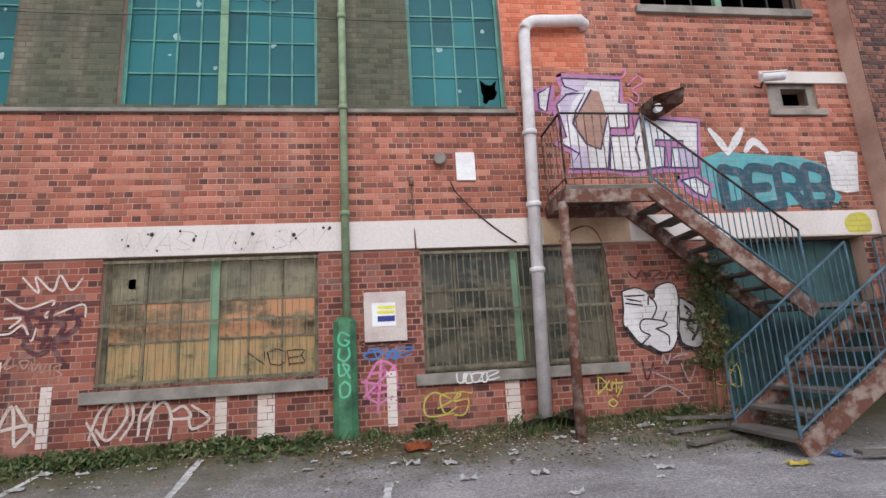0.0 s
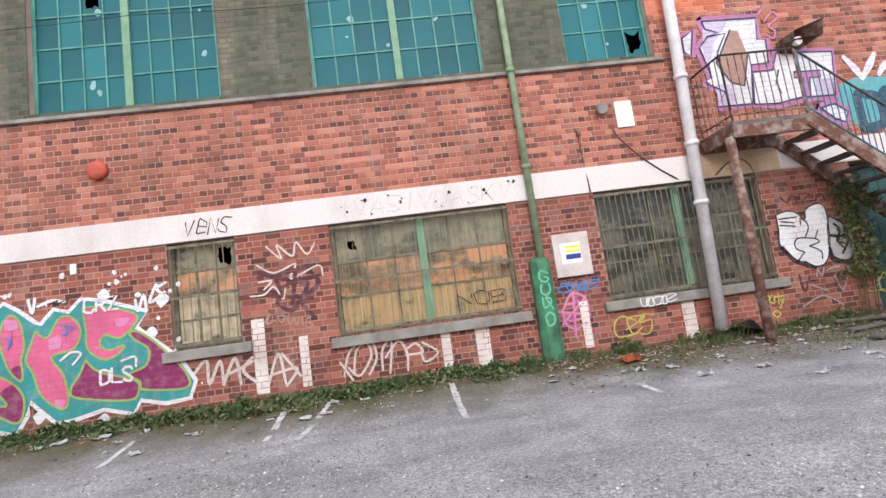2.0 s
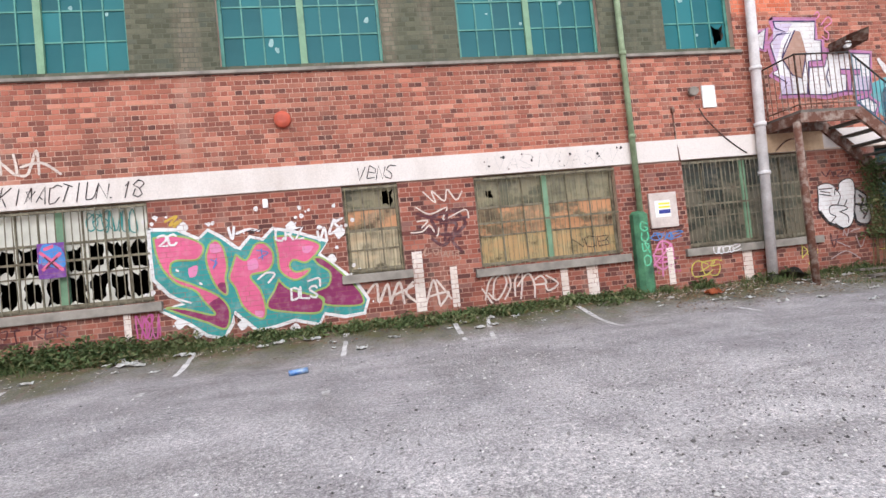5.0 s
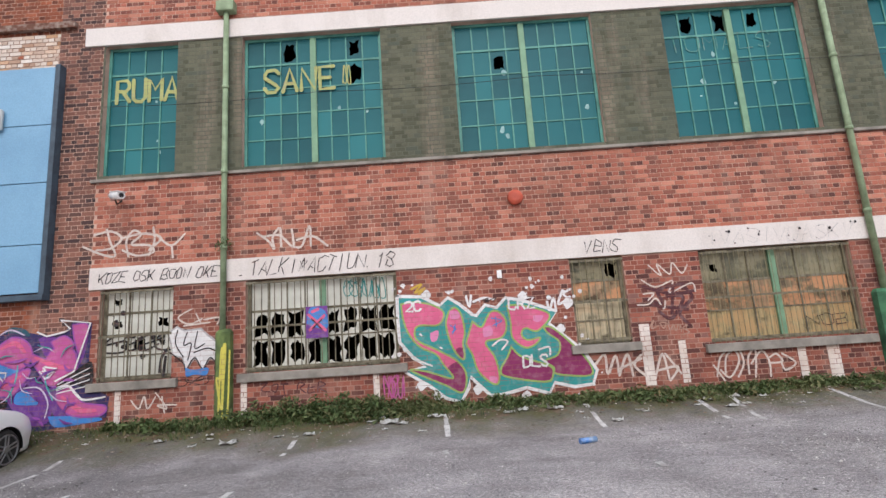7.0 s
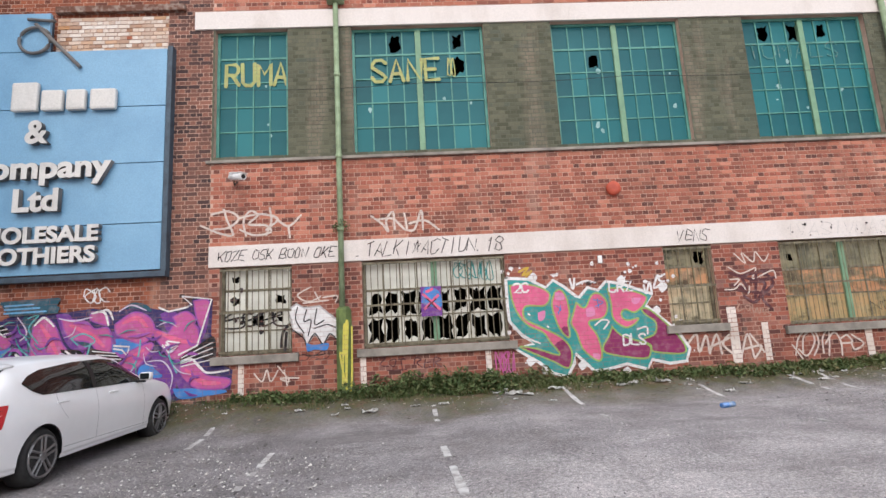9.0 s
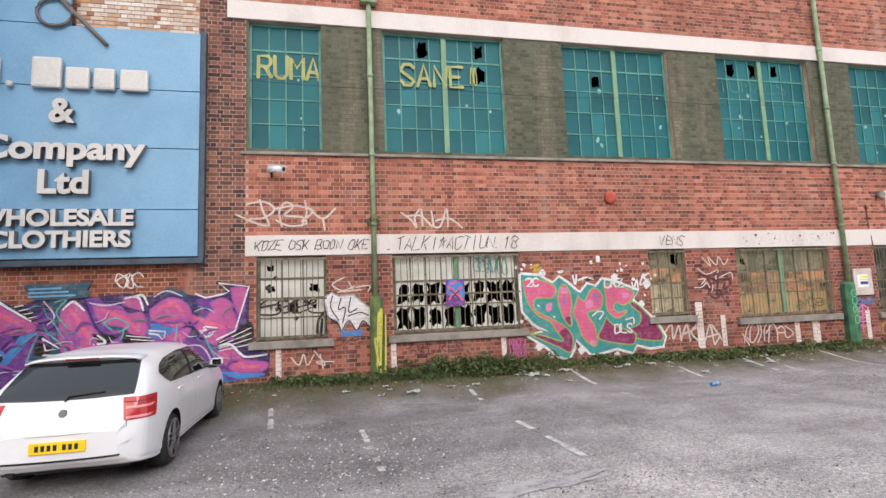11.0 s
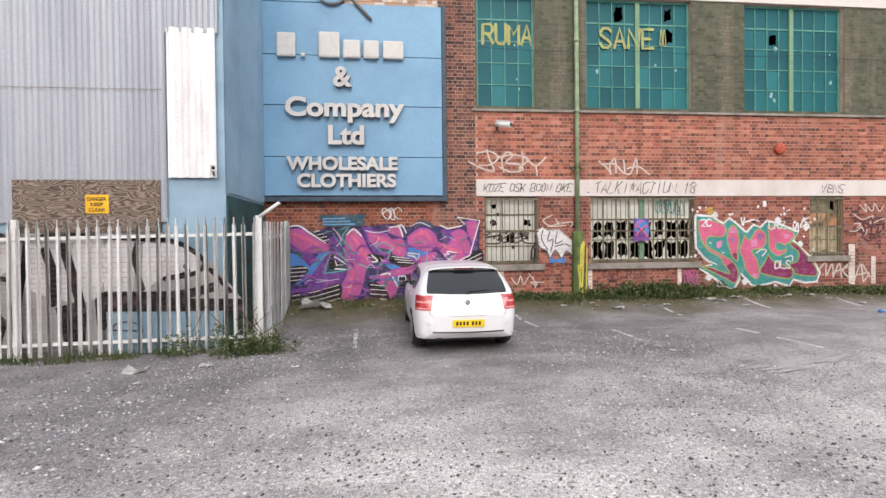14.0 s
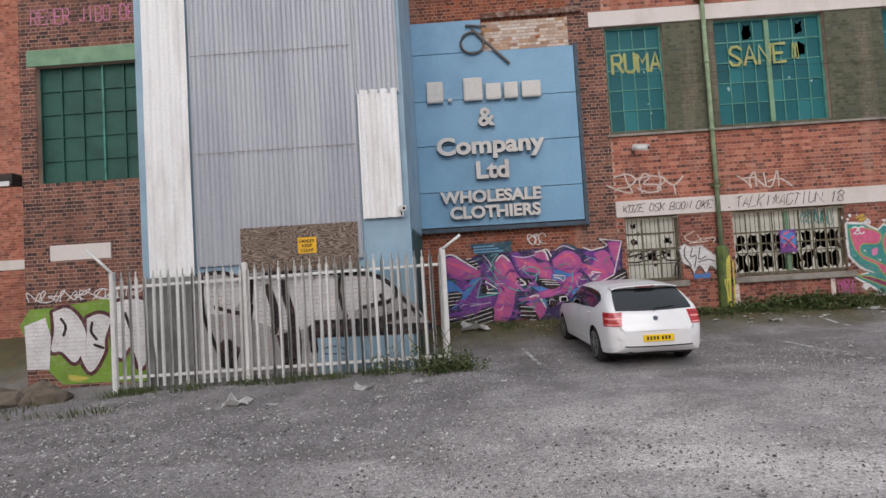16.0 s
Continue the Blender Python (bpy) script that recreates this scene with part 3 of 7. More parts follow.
tagged(new("ground", gm), "worn grey asphalt yard strewn with gravel", "ground", kind="structure")


def bay_line(x0, y0, x1, y1, w=0.09):
    """A worn painted bay line in short broken stretches, following the ground."""
    rng = random.Random(int(x0 * 100 + y0 * 10))
    d = Vector((x1 - x0, y1 - y0, 0))
    n = max(2, int(d.length / 0.16))
    s = Vector((-d.y, d.x, 0)).normalized() * w / 2
    bm = bmesh.new()
    for k in range(n):
        if rng.random() < 0.22:
            continue
        a, b = Vector((x0, y0, 0)) + d * (k / n), Vector((x0, y0, 0)) + d * ((k + 0.96) / n)
        f = rng.uniform(0.55, 1.0)
        vs = [a - s * f, b - s * rng.uniform(0.6, 1), b + s * rng.uniform(0.6, 1), a + s * f]
        bm.faces.new([bm.verts.new((v.x, v.y, ground_z(v.x, v.y) + 0.006)) for v in vs])
    return tagged(link_mesh("bay_line", bm, M_LINE), "worn white painted parking bay line on asphalt", "road marking", "bay lines", "structure")


for seg in ((-12.84, 4.1, -12.72, 2.3), (-10.9, 5.8, -10.88, 5.0), (-10.86, 3.6, -10.76, 1.9), (-8.76, 6.3, -8.72, 5.4), (-8.76, 4.75, -8.74, 4.4), (-6.6, 6.4, -6.62, 5.2),
            (-6.7, 3.7, -6.68, 3.3), (-4.4, 6.4, -4.6, 5.2), (-2.87, 6.4, -2.86, 5.0), (-0.88, 5.4, -0.92, 4.6), (-14.2, 5.9, -14.05, 4.6), (-4.95, 6.3, -4.95, 5.4), (-17.4, 5.2, -17.3, 3.2)):
    bay_line(*seg)
# pale scraped patch in the tarmac
rng = random.Random(91)
bm = bmesh.new()
for k in range(26):
    u = rng.random()
    x, y = -12.35 + 1.4 * u + rng.gauss(0, 0.08), 1.12 + 0.4 * u + rng.gauss(0, 0.1)
    l = rng.uniform(0.08, 0.28)
    vs = [(x - l, y - 0.06 * l), (x - 0.3 * l, y - 0.12 * l - 0.02), (x + l, y + 0.12 * l), (x + 0.6 * l, y + 0.22 * l + 0.02), (x - 0.4 * l, y + 0.1 * l)]
    bm.faces.new([bm.verts.new((a, b, ground_z(a, b) + 0.004 + 0.0003 * k)) for a, b in vs])
tagged(link_mesh("scraped_patch", bm, worn("pale_scraped_tarmac", col(178, 172, 170), col(152, 146, 144), 9, 0.9)), "pale scraped streaks in the tarmac", "ground patch", kind="stuff")

# ---- the single bricks of the pier between the two wide windows ----
def pier_bricks():
    shared = {}
    for p, q, lo, hi, d in brick_cells(*PIER, [], random.Random(5)):
        key = (round(q - p, 3), round(hi - lo, 3))
        if key not in shared:
            w, h = key
            me = bpy.data.meshes.new("brick")
            bm = box(-w / 2, w / 2, 0.0, 0.015, -h / 2, h / 2)
            front = [v for v in bm.verts if v.co.y < 0.001]
            for v in front:
                v.co.x -= 0.004 * (1 if v.co.x > 0 else -1)
                v.co.z -= 0.004 * (1 if v.co.z > 0 else -1)
            bm.to_mesh(me)
            bm.free()
            me.materials.append(M_BRICK_ONE)
            shared[key] = me
        ob = new("brick", shared[key])
        ob.parent = wall
        ob.location = ((p + q) / 2, FY - d - 0.001, (lo + hi) / 2)


# ---- right-hand end: projecting pier ----
tagged(link_mesh("wall_return", box(6.62, 9.5, FY - 0.32, FY + 0.34, -0.3, ROOF), M_MORTAR), "projecting brick pier at the end of the front", "wall", kind="structure")
ret = bpy.data.objects["wall_return"]
brick_mesh("bricks", brick_cells(6.62, 9.5, -0.1, ROOF, [], random.Random(8)), FY - 0.33, 0.012, M_BRICK_DARK, ret)
tagged(link_mesh("trim", box(2.4, 6.6, FY - 0.037, FY - 0.0355, BAND0 + 0.01, BAND0 + 0.02), M_BAND_OCHRE), "stained edge of the concrete band", "band", kind="structure")
tagged(link_mesh("trim", box(1.34, 2.6, FY - 0.04, FY - 0.034, BAND0 + 0.004, BAND1 - 0.004), M_BAND_OCHRE), "ochre stained stretch of the concrete band", "band", kind="structure")

# doorway under the stair: recessed dark green boarded door
door = thing("door_1", "dark green boarded double door behind the stair", "door", kind="structure")
n_boards = 16
for k in range(n_boards):
    x = DOORWAY[0] + (DOORWAY[1] - DOORWAY[0]) * k / n_boards
    part("board", box(x + 0.004, x + (DOORWAY[1] - DOORWAY[0]) / n_boards - 0.004, FY + 0.22 + 0.004 * (k % 2), FY + 0.26, 0.05, BAND0 - 0.02), M_TEAL, door)
# small hatch and top window on the right
hatch = thing("window_11", "small boarded hatch with a jagged black hole", "window", kind="structure")
part("window_frame", holed_wall(HATCH[0], HATCH[1], HATCH[2], HATCH[3], FY + 0.05, FY + 0.09, [(HATCH[0] + 0.28, HATCH[1] - 0.12, HATCH[2] + 0.1, HATCH[3] - 0.06)]), M_STONE, hatch)
tagged(link_mesh("window_sill", box(HATCH[0] - 0.05, HATCH[1] + 0.1, FY - 0.05, FY + 0.1, HATCH[2] - 0.1, HATCH[2], bevel=0.01), M_STONE), "small grey stone sill", "sill", kind="structure")
tagged(link_mesh("trim", box(HATCH[0] - 0.1, HATCH[1] + 0.6, FY - 0.03, FY + 0.05, HATCH[3], HATCH[3] + 0.2, bevel=0.008), M_BAND), "white lintel over the hatch", "lintel", kind="structure")
tagged(link_mesh("window_sill", box(TOPWIN[0] - 0.1, TOPWIN[1] + 0.1, FY - 0.07, FY + 0.1, TOPWIN[2] - 0.13, TOPWIN[2], bevel=0.01), M_STONE), "grey stone sill of the top window", "sill", kind="structure")
steel_window("window_12", TOPWIN, 6, 3, "broken top floor window with bare steel bars", M_PANE_GREY, M_BAR_DARK, gone=tuple((i, 0) for i in range(6)) + ((2, 1), (4, 1)), broken=((0, 1), (3, 1)), seed=31)

# ---- pipes ----
def rain_pipe(label, x, y, z0, z1, r, m, name="drainpipe", extra=None, collars=(), head=None):
    t = thing(name, label, "drainpipe")
    pts = [(x[0], y, z0), (x[1], y, z1)] if extra is None else [(x[0], y, z0), (x[1], y, z1)] + extra
    part("pipe", tube(pts, r, sides=14), m, t)
    for z in collars:
        k = (z - z0) / (z1 - z0)
        cx = x[0] + (x[1] - x[0]) * k
        part("collar", tube([(cx, y, z - 0.035), (cx, y, z + 0.035)], r * 1.22, sides=14), m, t)
        part("bracket", box(cx - 0.012, cx + 0.012, y, FY, z - 0.012, z + 0.012), M_BAR_DARK, t)
    if head:
        part("hopper", box(x[1] - 0.17, x[1] + 0.17, y - 0.1, y + 0.08, z1, z1 + 0.22, bevel=0.03), m, t, "green painted rainwater hopper")
    return t


rain_pipe("green painted cast iron drainpipe against the brick", (-1.33, -1.33), FY - 0.09, 1.5, ROOF - 0.2, 0.052, M_GREEN_PIPE, collars=(3.0, 4.5, 5.9, 7.4))
rain_pipe("mossy green drainpipe with a hopper head", (-12.42, -12.42), FY - 0.09, 1.6, 7.62, 0.05, M_GREEN_PIPE, collars=(3.1, 4.48, 6.1), head=True)
rain_pipe("fat pale grey plastic downpipe, bent at the top", (1.1, 1.31), FY - 0.14, 0.22, 5.65, 0.085, M_GREY_PIPE,
          extra=arc((1.31, FY - 0.14, 5.65), (1.32, FY - 0.14, 5.88), (1.54, FY - 0.14, 5.89))[1:] + [(2.2, FY - 0.14, 5.92), (2.28, FY - 0.08, 5.91), (2.28, FY + 0.05, 5.91)],
          collars=(2.15, 3.05, 4.1))
# pipe guards
def pipe_guard(x, label, m, h=1.6, w=0.3):
    g = thing("pipe_guard", label, "pipe guard")
    bm = bmesh.new()
    prof = [(-w / 2, 0.0), (-w / 2, -0.12), (-w / 4, -0.2), (w / 4, -0.2), (w / 2, -0.12), (w / 2, 0.0)]
    lo = [bm.verts.new((x + a, FY + b, 0.05)) for a, b in prof]
    hi = [bm.verts.new((x + a * 0.92, FY + b, h)) for a, b in prof]
    tp = [bm.verts.new((x + a * 0.6, FY + b * 0.6, h + 0.06)) for a, b in prof]
    for r, q in ((lo, hi), (hi, tp)):
        for k in range(5):
            bm.faces.new((r[k], r[k + 1], q[k + 1], q[k]))
    bm.faces.new(tp)
    bmesh.ops.recalc_face_normals(bm, faces=bm.faces[:])
    part("casing", bm, m, g)
    return g


M_GUARD = worn("green_guard_paint", col(78, 128, 92), col(48, 84, 62), 4, 0.6, lo=0.4, hi=0.65)
M_GUARD_MOSS = worn("mossy_guard_paint", col(104, 120, 66), col(74, 88, 52), 4, 0.75, lo=0.4, hi=0.65)
pipe_guard(-1.36, "green steel casing over the foot of a drainpipe, sprayed", M_GUARD)
pipe_guard(-12.4, "mossy green casing over the foot of a drainpipe, yellow paint", M_GUARD_MOSS, 1.65, 0.27)
# torn flashing at the foot of the grey pipe
bm = bmesh.new()
rows = []
for i in range(9):
    u = i / 8
    rows.append([bm.verts.new((0.75 + 0.75 * u, FY - 0.5 + 0.35 * v / 4 + 0.06 * math.sin(5 * u), 0.2 + 0.09 * math.sin(u * 4 + v) + 0.1 * u)) for v in range(5)])
for r, q in zip(rows, rows[1:]):
    for k in range(4):
        f = bm.faces.new((r[k], r[k + 1], q[k + 1], q[k]))
        f.smooth = True
bmesh.ops.solidify(bm, geom=bm.faces[:], thickness=0.02)
tagged(link_mesh("rubber_sheet", bm, M_BAR_DARK), "crumpled black rubber sheet at the foot of a pipe", "debris")

# ---- fixtures on the wall ----
M_WHITE = worn("white_plastic", col(236, 234, 232), col(214, 210, 206), 3, 0.4, bump=0.03)
M_RED_BELL = worn("red_bell", col(188, 86, 62), col(160, 70, 52), 5, 0.6)
M_YELLOW = worn("yellow_sign", col(238, 186, 40), col(220, 164, 30), 4, 0.5, bump=0.03)
M_SIGN_BLUE = worn("sign_blue", col(50, 60, 140), col(40, 50, 120), 4, 0.5, bump=0.0)
M_SIGN_YELLOW = worn("sign_yellow", col(232, 222, 60), col(210, 200, 50), 4, 0.5, bump=0.0)
M_BLACK = worn("black_paint", col(26, 25, 26), col(40, 38, 38), 5, 0.5, bump=0.03)


def disc(center, radius, depth, axis, bm=None, sides=24, dome=0.0):
    bm = bm or bmesh.new()
    c = Vector(center)
    ax = Vector(axis).normalized()
    a = ax.orthogonal().normalized()
    b = ax.cross(a)
    prof = [(radius, 0.0), (radius, depth * 0.7), (radius * 0.86, depth)] + ([(radius * 0.5, depth + dome)] if dome else [])
    rings = [[bm.verts.new(c + ax * h + r * (math.cos(2 * math.pi * k / sides) * a + math.sin(2 * math.pi * k / sides) * b)) for k in range(sides)] for r, h in prof]
    for r, q in zip(rings, rings[1:]):
        for k in range(sides):
            bm.faces.new((r[k], r[(k + 1) % sides], q[(k + 1) % sides], q[k])).smooth = True
    bm.faces.new(rings[-1])
    bm.faces.new(rings[0][::-1])
    bmesh.ops.recalc_face_normals(bm, faces=bm.faces[:])
    return bm


bell = thing("alarm_bell", "round red alarm bell on the brick wall", "alarm bell")
part("gong", disc((-7.31, FY - 0.02, 3.66), 0.135, 0.07, (0, -1, 0), dome=0.025), M_RED_BELL, bell)
part("backplate", disc((-7.31, FY, 3.66), 0.06, 0.03, (0, -1, 0)), M_BAR_DARK, bell)
tagged(link_mesh("wall_plate", box(0.19, 0.46, FY - 0.03, FY, 3.46, 3.87, bevel=0.006), M_WHITE), "blank white plate on the brick wall", "sign")
vent = tagged(link_mesh("wall_vent", box(-7.74, -7.66, FY - 0.03, FY, 2.26, 2.4, bevel=0.006), M_WHITE), "small white vent plate on the wall", "vent")
siren = thing("flood_lamp", "small grey bulkhead lamp beside the white plate", "lamp")
part("housing", disc((-0.02, FY - 0.05, 3.76), 0.085, 0.11, (-0.3, -1, -0.2)), M_STONE, siren)
part("bracket", box(-0.04, 0.02, FY - 0.06, FY, 3.72, 3.8), M_BAR_DARK, siren)
jb = thing("junction_box", "small rusty junction box with a thin conduit", "junction box")
part("box", box(-0.47, -0.41, FY - 0.05, FY, 3.4, 3.5, bevel=0.006), M_RUST, jb)
part("conduit", tube([(-0.44, FY - 0.015, 3.4), (-0.43, FY - 0.015, BAND1), (-0.42, FY - 0.05, 2.5)], 0.012, sides=6), M_RUST, jb)
tagged(link_mesh("cable", tube([(0.1, FY - 0.02, 3.45)] + arc((0.15, FY - 0.045, 3.3), (0.5, FY - 0.045, 2.85), (0.95, FY - 0.045, 2.56)), 0.01, sides=6), M_BAR_DARK), "slack black cable hanging across the band", "cable")
for za, zb, sag in ((5.9, 5.95, 0.06),):
    tagged(link_mesh("cable", tube([(x, FY - 0.05, za + (zb - za) * (x + 14.7) / 15.7 - sag * math.sin(math.pi * ((x + 14.7) % 4) / 4)) for x in np.arange(-14.7, 1.0, 0.5)], 0.005, sides=5), M_BLACK), "thin black cable across the upper windows", "cable", "upper cables")

notice = thing("notice_board", "weathered grey board with a small yellow and blue notice", "sign")
part("board", box(-1.12, -0.58, FY - 0.05, FY - 0.004, 1.33, 1.96, bevel=0.01), worn("pale_board", col(206, 192, 184), col(176, 160, 150), 3, 0.7), notice)
part("sheet", box(-1.02, -0.72, FY - 0.056, FY - 0.05, 1.52, 1.82), M_WHITE, notice, "white printed sheet")
for z0, z1, m in ((1.74, 1.775, M_SIGN_YELLOW), (1.68, 1.715, M_SIGN_YELLOW), (1.58, 1.65, M_SIGN_BLUE)):
    part("print_bar", box(-0.95, -0.73, FY - 0.0585, FY - 0.056, z0, z1), m, notice)


def wall_camera(base, aim, label, size=1.0):
    """A bullet camera on a bent arm."""
    t = thing("security_camera", label, "security camera", "security cameras")
    b, a = Vector(base), Vector(aim)
    d = (a - b).normalized()
    tip = b + Vector((0, -0.22 * size, 0.03))
    part("arm", tube([b, b + Vector((0, -0.12 * size, -0.1 * size)), tip], 0.016 * size, sides=8), M_BAR_DARK, t)
    part("body", tube([tip - d * 0.04, tip + d * 0.3 * size], 0.068 * size, sides=12), M_WHITE, t, "white tubular camera body")
    s = d.cross(Vector((0, 0, 1))).normalized()
    u = s.cross(d)
    bm = bmesh.new()
    bmesh.ops.create_cube(bm, size=1.0, matrix=Matrix.Translation(tip + d * 0.14 * size + u * 0.062 * size) @ Matrix((s, d, u)).transposed().to_4x4() @ Matrix.Diagonal((0.13 * size, 0.36 * size, 0.012, 1)))
    part("hood", bm, M_WHITE, t)
    part("lens", tube([tip + d * 0.3 * size, tip + d * 0.31 * size], 0.04 * size, sides=12), M_BLACK, t)
    return t


wall_camera((-14.3, FY, 4.1), (-13.2, FY - 0.75, 3.85), "white bullet camera on an arm under the window ledge")
wall_camera((5.0, FY, 4.95), (6.3, FY - 0.35, 4.9), "white camera on a long arm beside the hatch", 0.95)
wall_camera((-19.6, 4.25, 2.68), (-19.2, 3.2, 2.62), "dark security camera on the cladding corner", 0.7)

lamp = thing("flood_lamp", "rusty open floodlight hood above the landing", "lamp")
bm = bmesh.new()
ra = [bm.verts.new(v) for v in ((3.0, FY - 0.02, 4.55), (3.0, FY - 0.02, 4.38), (3.2, FY - 0.08, 4.32), (3.2, FY - 0.08, 4.55))]
rb = [bm.verts.new(v) for v in ((3.06, FY - 0.34, 4.58), (3.06, FY - 0.3, 4.46), (3.48, FY - 0.38, 4.46), (3.58, FY - 0.34, 4.74))]
bm.faces.new(ra[::-1])
for k in range(4):
    bm.faces.new((ra[k], ra[(k + 1) % 4], rb[(k + 1) % 4], rb[k]))
bmesh.ops.solidify(bm, geom=bm.faces[:], thickness=0.02)
part("hood", bm, M_RUST, lamp)
part("bulb_cover", disc((3.17, FY - 0.2, 4.46), 0.065, 0.08, (0, -1, -0.3)), M_WHITE, lamp)

# ---- outside stair ----
M_TREAD = worn("weathered_grey_tread", col(112, 104, 96), col(78, 72, 66), 3, 0.85)
stair = thing("metal_stair", "rusty outside steel stair with pale blue railings, two flights and landing", "stair")
LZ, MZ, Y0, Y1, YF = 3.1, 1.5, 6.12, 6.88, 4.98


def slab(points, thick, m, name, label=""):
    bm = bmesh.new()
    f = bm.faces.new([bm.verts.new(p) for p in points])
    r = bmesh.ops.extrude_face_region(bm, geom=[f])
    bmesh.ops.translate(bm, verts=[v for v in r["geom"] if isinstance(v, bmesh.types.BMVert)], vec=(0, 0, -thick))
    bmesh.ops.recalc_face_normals(bm, faces=bm.faces[:])
    return part(name, bm, m, stair, label)


slab([(1.42, Y0, LZ), (2.6, Y0, LZ), (2.6, Y1, LZ), (1.42, Y1, LZ)], 0.05, M_TREAD, "landing")
for y in (Y0, Y1 - 0.06):
    part("edge_beam", box(1.4, 2.62, y, y + 0.06, LZ - 0.22, LZ - 0.05), M_RUST, stair)
part("edge_beam", box(1.4, 1.46, Y0 + 0.06, Y1 - 0.06, LZ - 0.22, LZ - 0.05), M_RUST, stair)
slab([(4.4, Y0, MZ), (6.4, Y0, MZ), (6.4, Y1, MZ), (4.4, Y1, MZ)], 0.06, M_TREAD, "half_landing")
slab([(5.15, YF, MZ), (6.4, YF, MZ), (6.4, Y0 - 0.01, MZ), (5.15, Y0 - 0.01, MZ)], 0.06, M_TREAD, "half_landing")
part("post", tube([(1.25, 6.05, 0.0), (1.39, Y0 + 0.08, LZ - 0.2)], 0.062, sides=12), M_RUST, stair, "flaking rusty post")
for x, y in ((6.3, YF + 0.06), (5.2, YF + 0.06), (6.3, Y1 - 0.1)):
    part("post", box(x - 0.04, x + 0.04, y - 0.04, y + 0.04, 0.0, MZ - 0.06), M_RUST, stair)


def beam(a, b, w, h, m, name="stringer", label=""):
    """A flat bar on edge from a to b."""
    a, b = Vector(a), Vector(b)
    d = (b - a)
    bm = bmesh.new()
    mat = Matrix.Translation((a + b) / 2) @ d.to_track_quat("X", "Z").to_matrix().to_4x4() @ Matrix.Diagonal((d.length, w, h, 1))
    bmesh.ops.create_cube(bm, size=1.0, matrix=mat)
    return part(name, bm, m, stair, label)


beam((2.55, Y0, LZ - 0.08), (4.5, Y0, MZ - 0.12), 0.05, 0.2, M_RUST, label="rusty stringer with flaking paint")
beam((2.55, Y1, LZ - 0.08), (4.5, Y1, MZ - 0.12), 0.05, 0.2, M_RUST)
for k in range(8):
    u = (k + 0.6) / 8.4
    x, z = 2.6 + 1.9 * u, LZ - (LZ - MZ) * u - 0.06
    part("tread", box(x - 0.02, x + 0.23, Y0 + 0.03, Y1 - 0.03, z - 0.035, z), M_TREAD, stair)
beam((3.0, YF, 0.05), (5.2, YF, MZ - 0.1), 0.05, 0.2, M_RUST, label="rusty lower stringer")
beam((3.1, Y0 - 0.08, 0.08), (5.2, Y0 - 0.08, MZ - 0.1), 0.05, 0.2, M_RUST)
for k in range(7):
    u = k / 7
    x, z = 3.0 + 2.2 * u, 0.16 + (MZ - 0.12) * u
    part("tread", box(x - 0.02, x + 0.32, YF + 0.03, Y0 - 0.11, z - 0.04, z), M_TREAD, stair)


def railing(a, b, height, step, m_rail, m_bar, posts=True):
    a, b = Vector(a), Vector(b)
    up = Vector((0, 0, height))
    part("handrail", tube([a + up, b + up], 0.016, sides=8), m_rail, stair)
    part("low_rail", tube([a + Vector((0, 0, 0.1)), b + Vector((0, 0, 0.1))], 0.014, sides=6), m_bar, stair)
    n = int((b - a).length / step)
    for k in range(n + 1):
        p = a + (b - a) * k / n
        r = 0.016 if posts and k in (0, n) else 0.0075
        part("baluster", tube([p + Vector((0, 0, 0.02)), p + up], r, sides=6), m_bar, stair)


railing((1.44, Y0 + 0.02, LZ), (2.55, Y0 + 0.02, LZ), 0.98, 0.11, M_BAR_DARK, M_RUST)
railing((1.44, Y1 - 0.04, LZ), (1.44, Y0 + 0.02, LZ), 0.98, 0.11, M_BAR_DARK, M_RUST)
railing((2.58, Y0 + 0.02, LZ), (4.5, Y0 + 0.02, MZ + 0.0), 0.95, 0.11, M_BAR_DARK, M_BLUE_STEEL)
railing((3.0, YF, 0.12), (5.15, YF, MZ), 0.8, 0.11, M_BLUE_STEEL, M_BLUE_STEEL)
railing((3.1, Y0 - 0.1, 0.12), (5.0, Y0 - 0.1, MZ - 0.05), 0.8, 0.11, M_BLUE_STEEL, M_BLUE_STEEL)
railing((5.15, YF, MZ), (6.4, YF, MZ), 0.95, 0.11, M_BLUE_STEEL, M_BLUE_STEEL)
railing((6.4, YF, MZ), (6.4, Y1, MZ), 0.95, 0.11, M_BLUE_STEEL, M_BLUE_STEEL)
tagged(link_mesh("cable", tube(arc((1.55, Y1, LZ - 0.55), (2.1, Y1, LZ - 0.05), (2.2, Y1 + 0.02, LZ - 0.72)), 0.012, sides=6), M_RUST), "loose rusty rod under the landing", "cable")

# ---- big blue sign board ----
SX0, SX1, SY = -19.58, -15.56, 6.78
sign = thing("sign_board", "large pale blue panelled sign with raised cream letters", "sign")
zs = [2.52, 3.37, 4.49, 5.58, 6.72]
for a, b in zip(zs, zs[1:]):
    part("panel", box(SX0, SX1, SY, SY + 0.06, a + 0.008, b - 0.008, bevel=0.004), M_BOARD_BLUE, sign)
part("panel", box(SX0, -17.73, SY, SY + 0.06, zs[-1] + 0.008, 7.5, bevel=0.004), M_BOARD_BLUE, sign)
fr = bmesh.new()
box(SX0, SX1 + 0.1, SY - 0.03, FY - 0.01, 2.4, 2.5, fr, 0.006)
box(SX1 + 0.01, SX1 + 0.1, SY - 0.01, FY - 0.01, 2.5, 6.76, fr, 0.006)
box(SX0, SX1, SY + 0.062, FY - 0.01, 2.55, 6.7, fr)
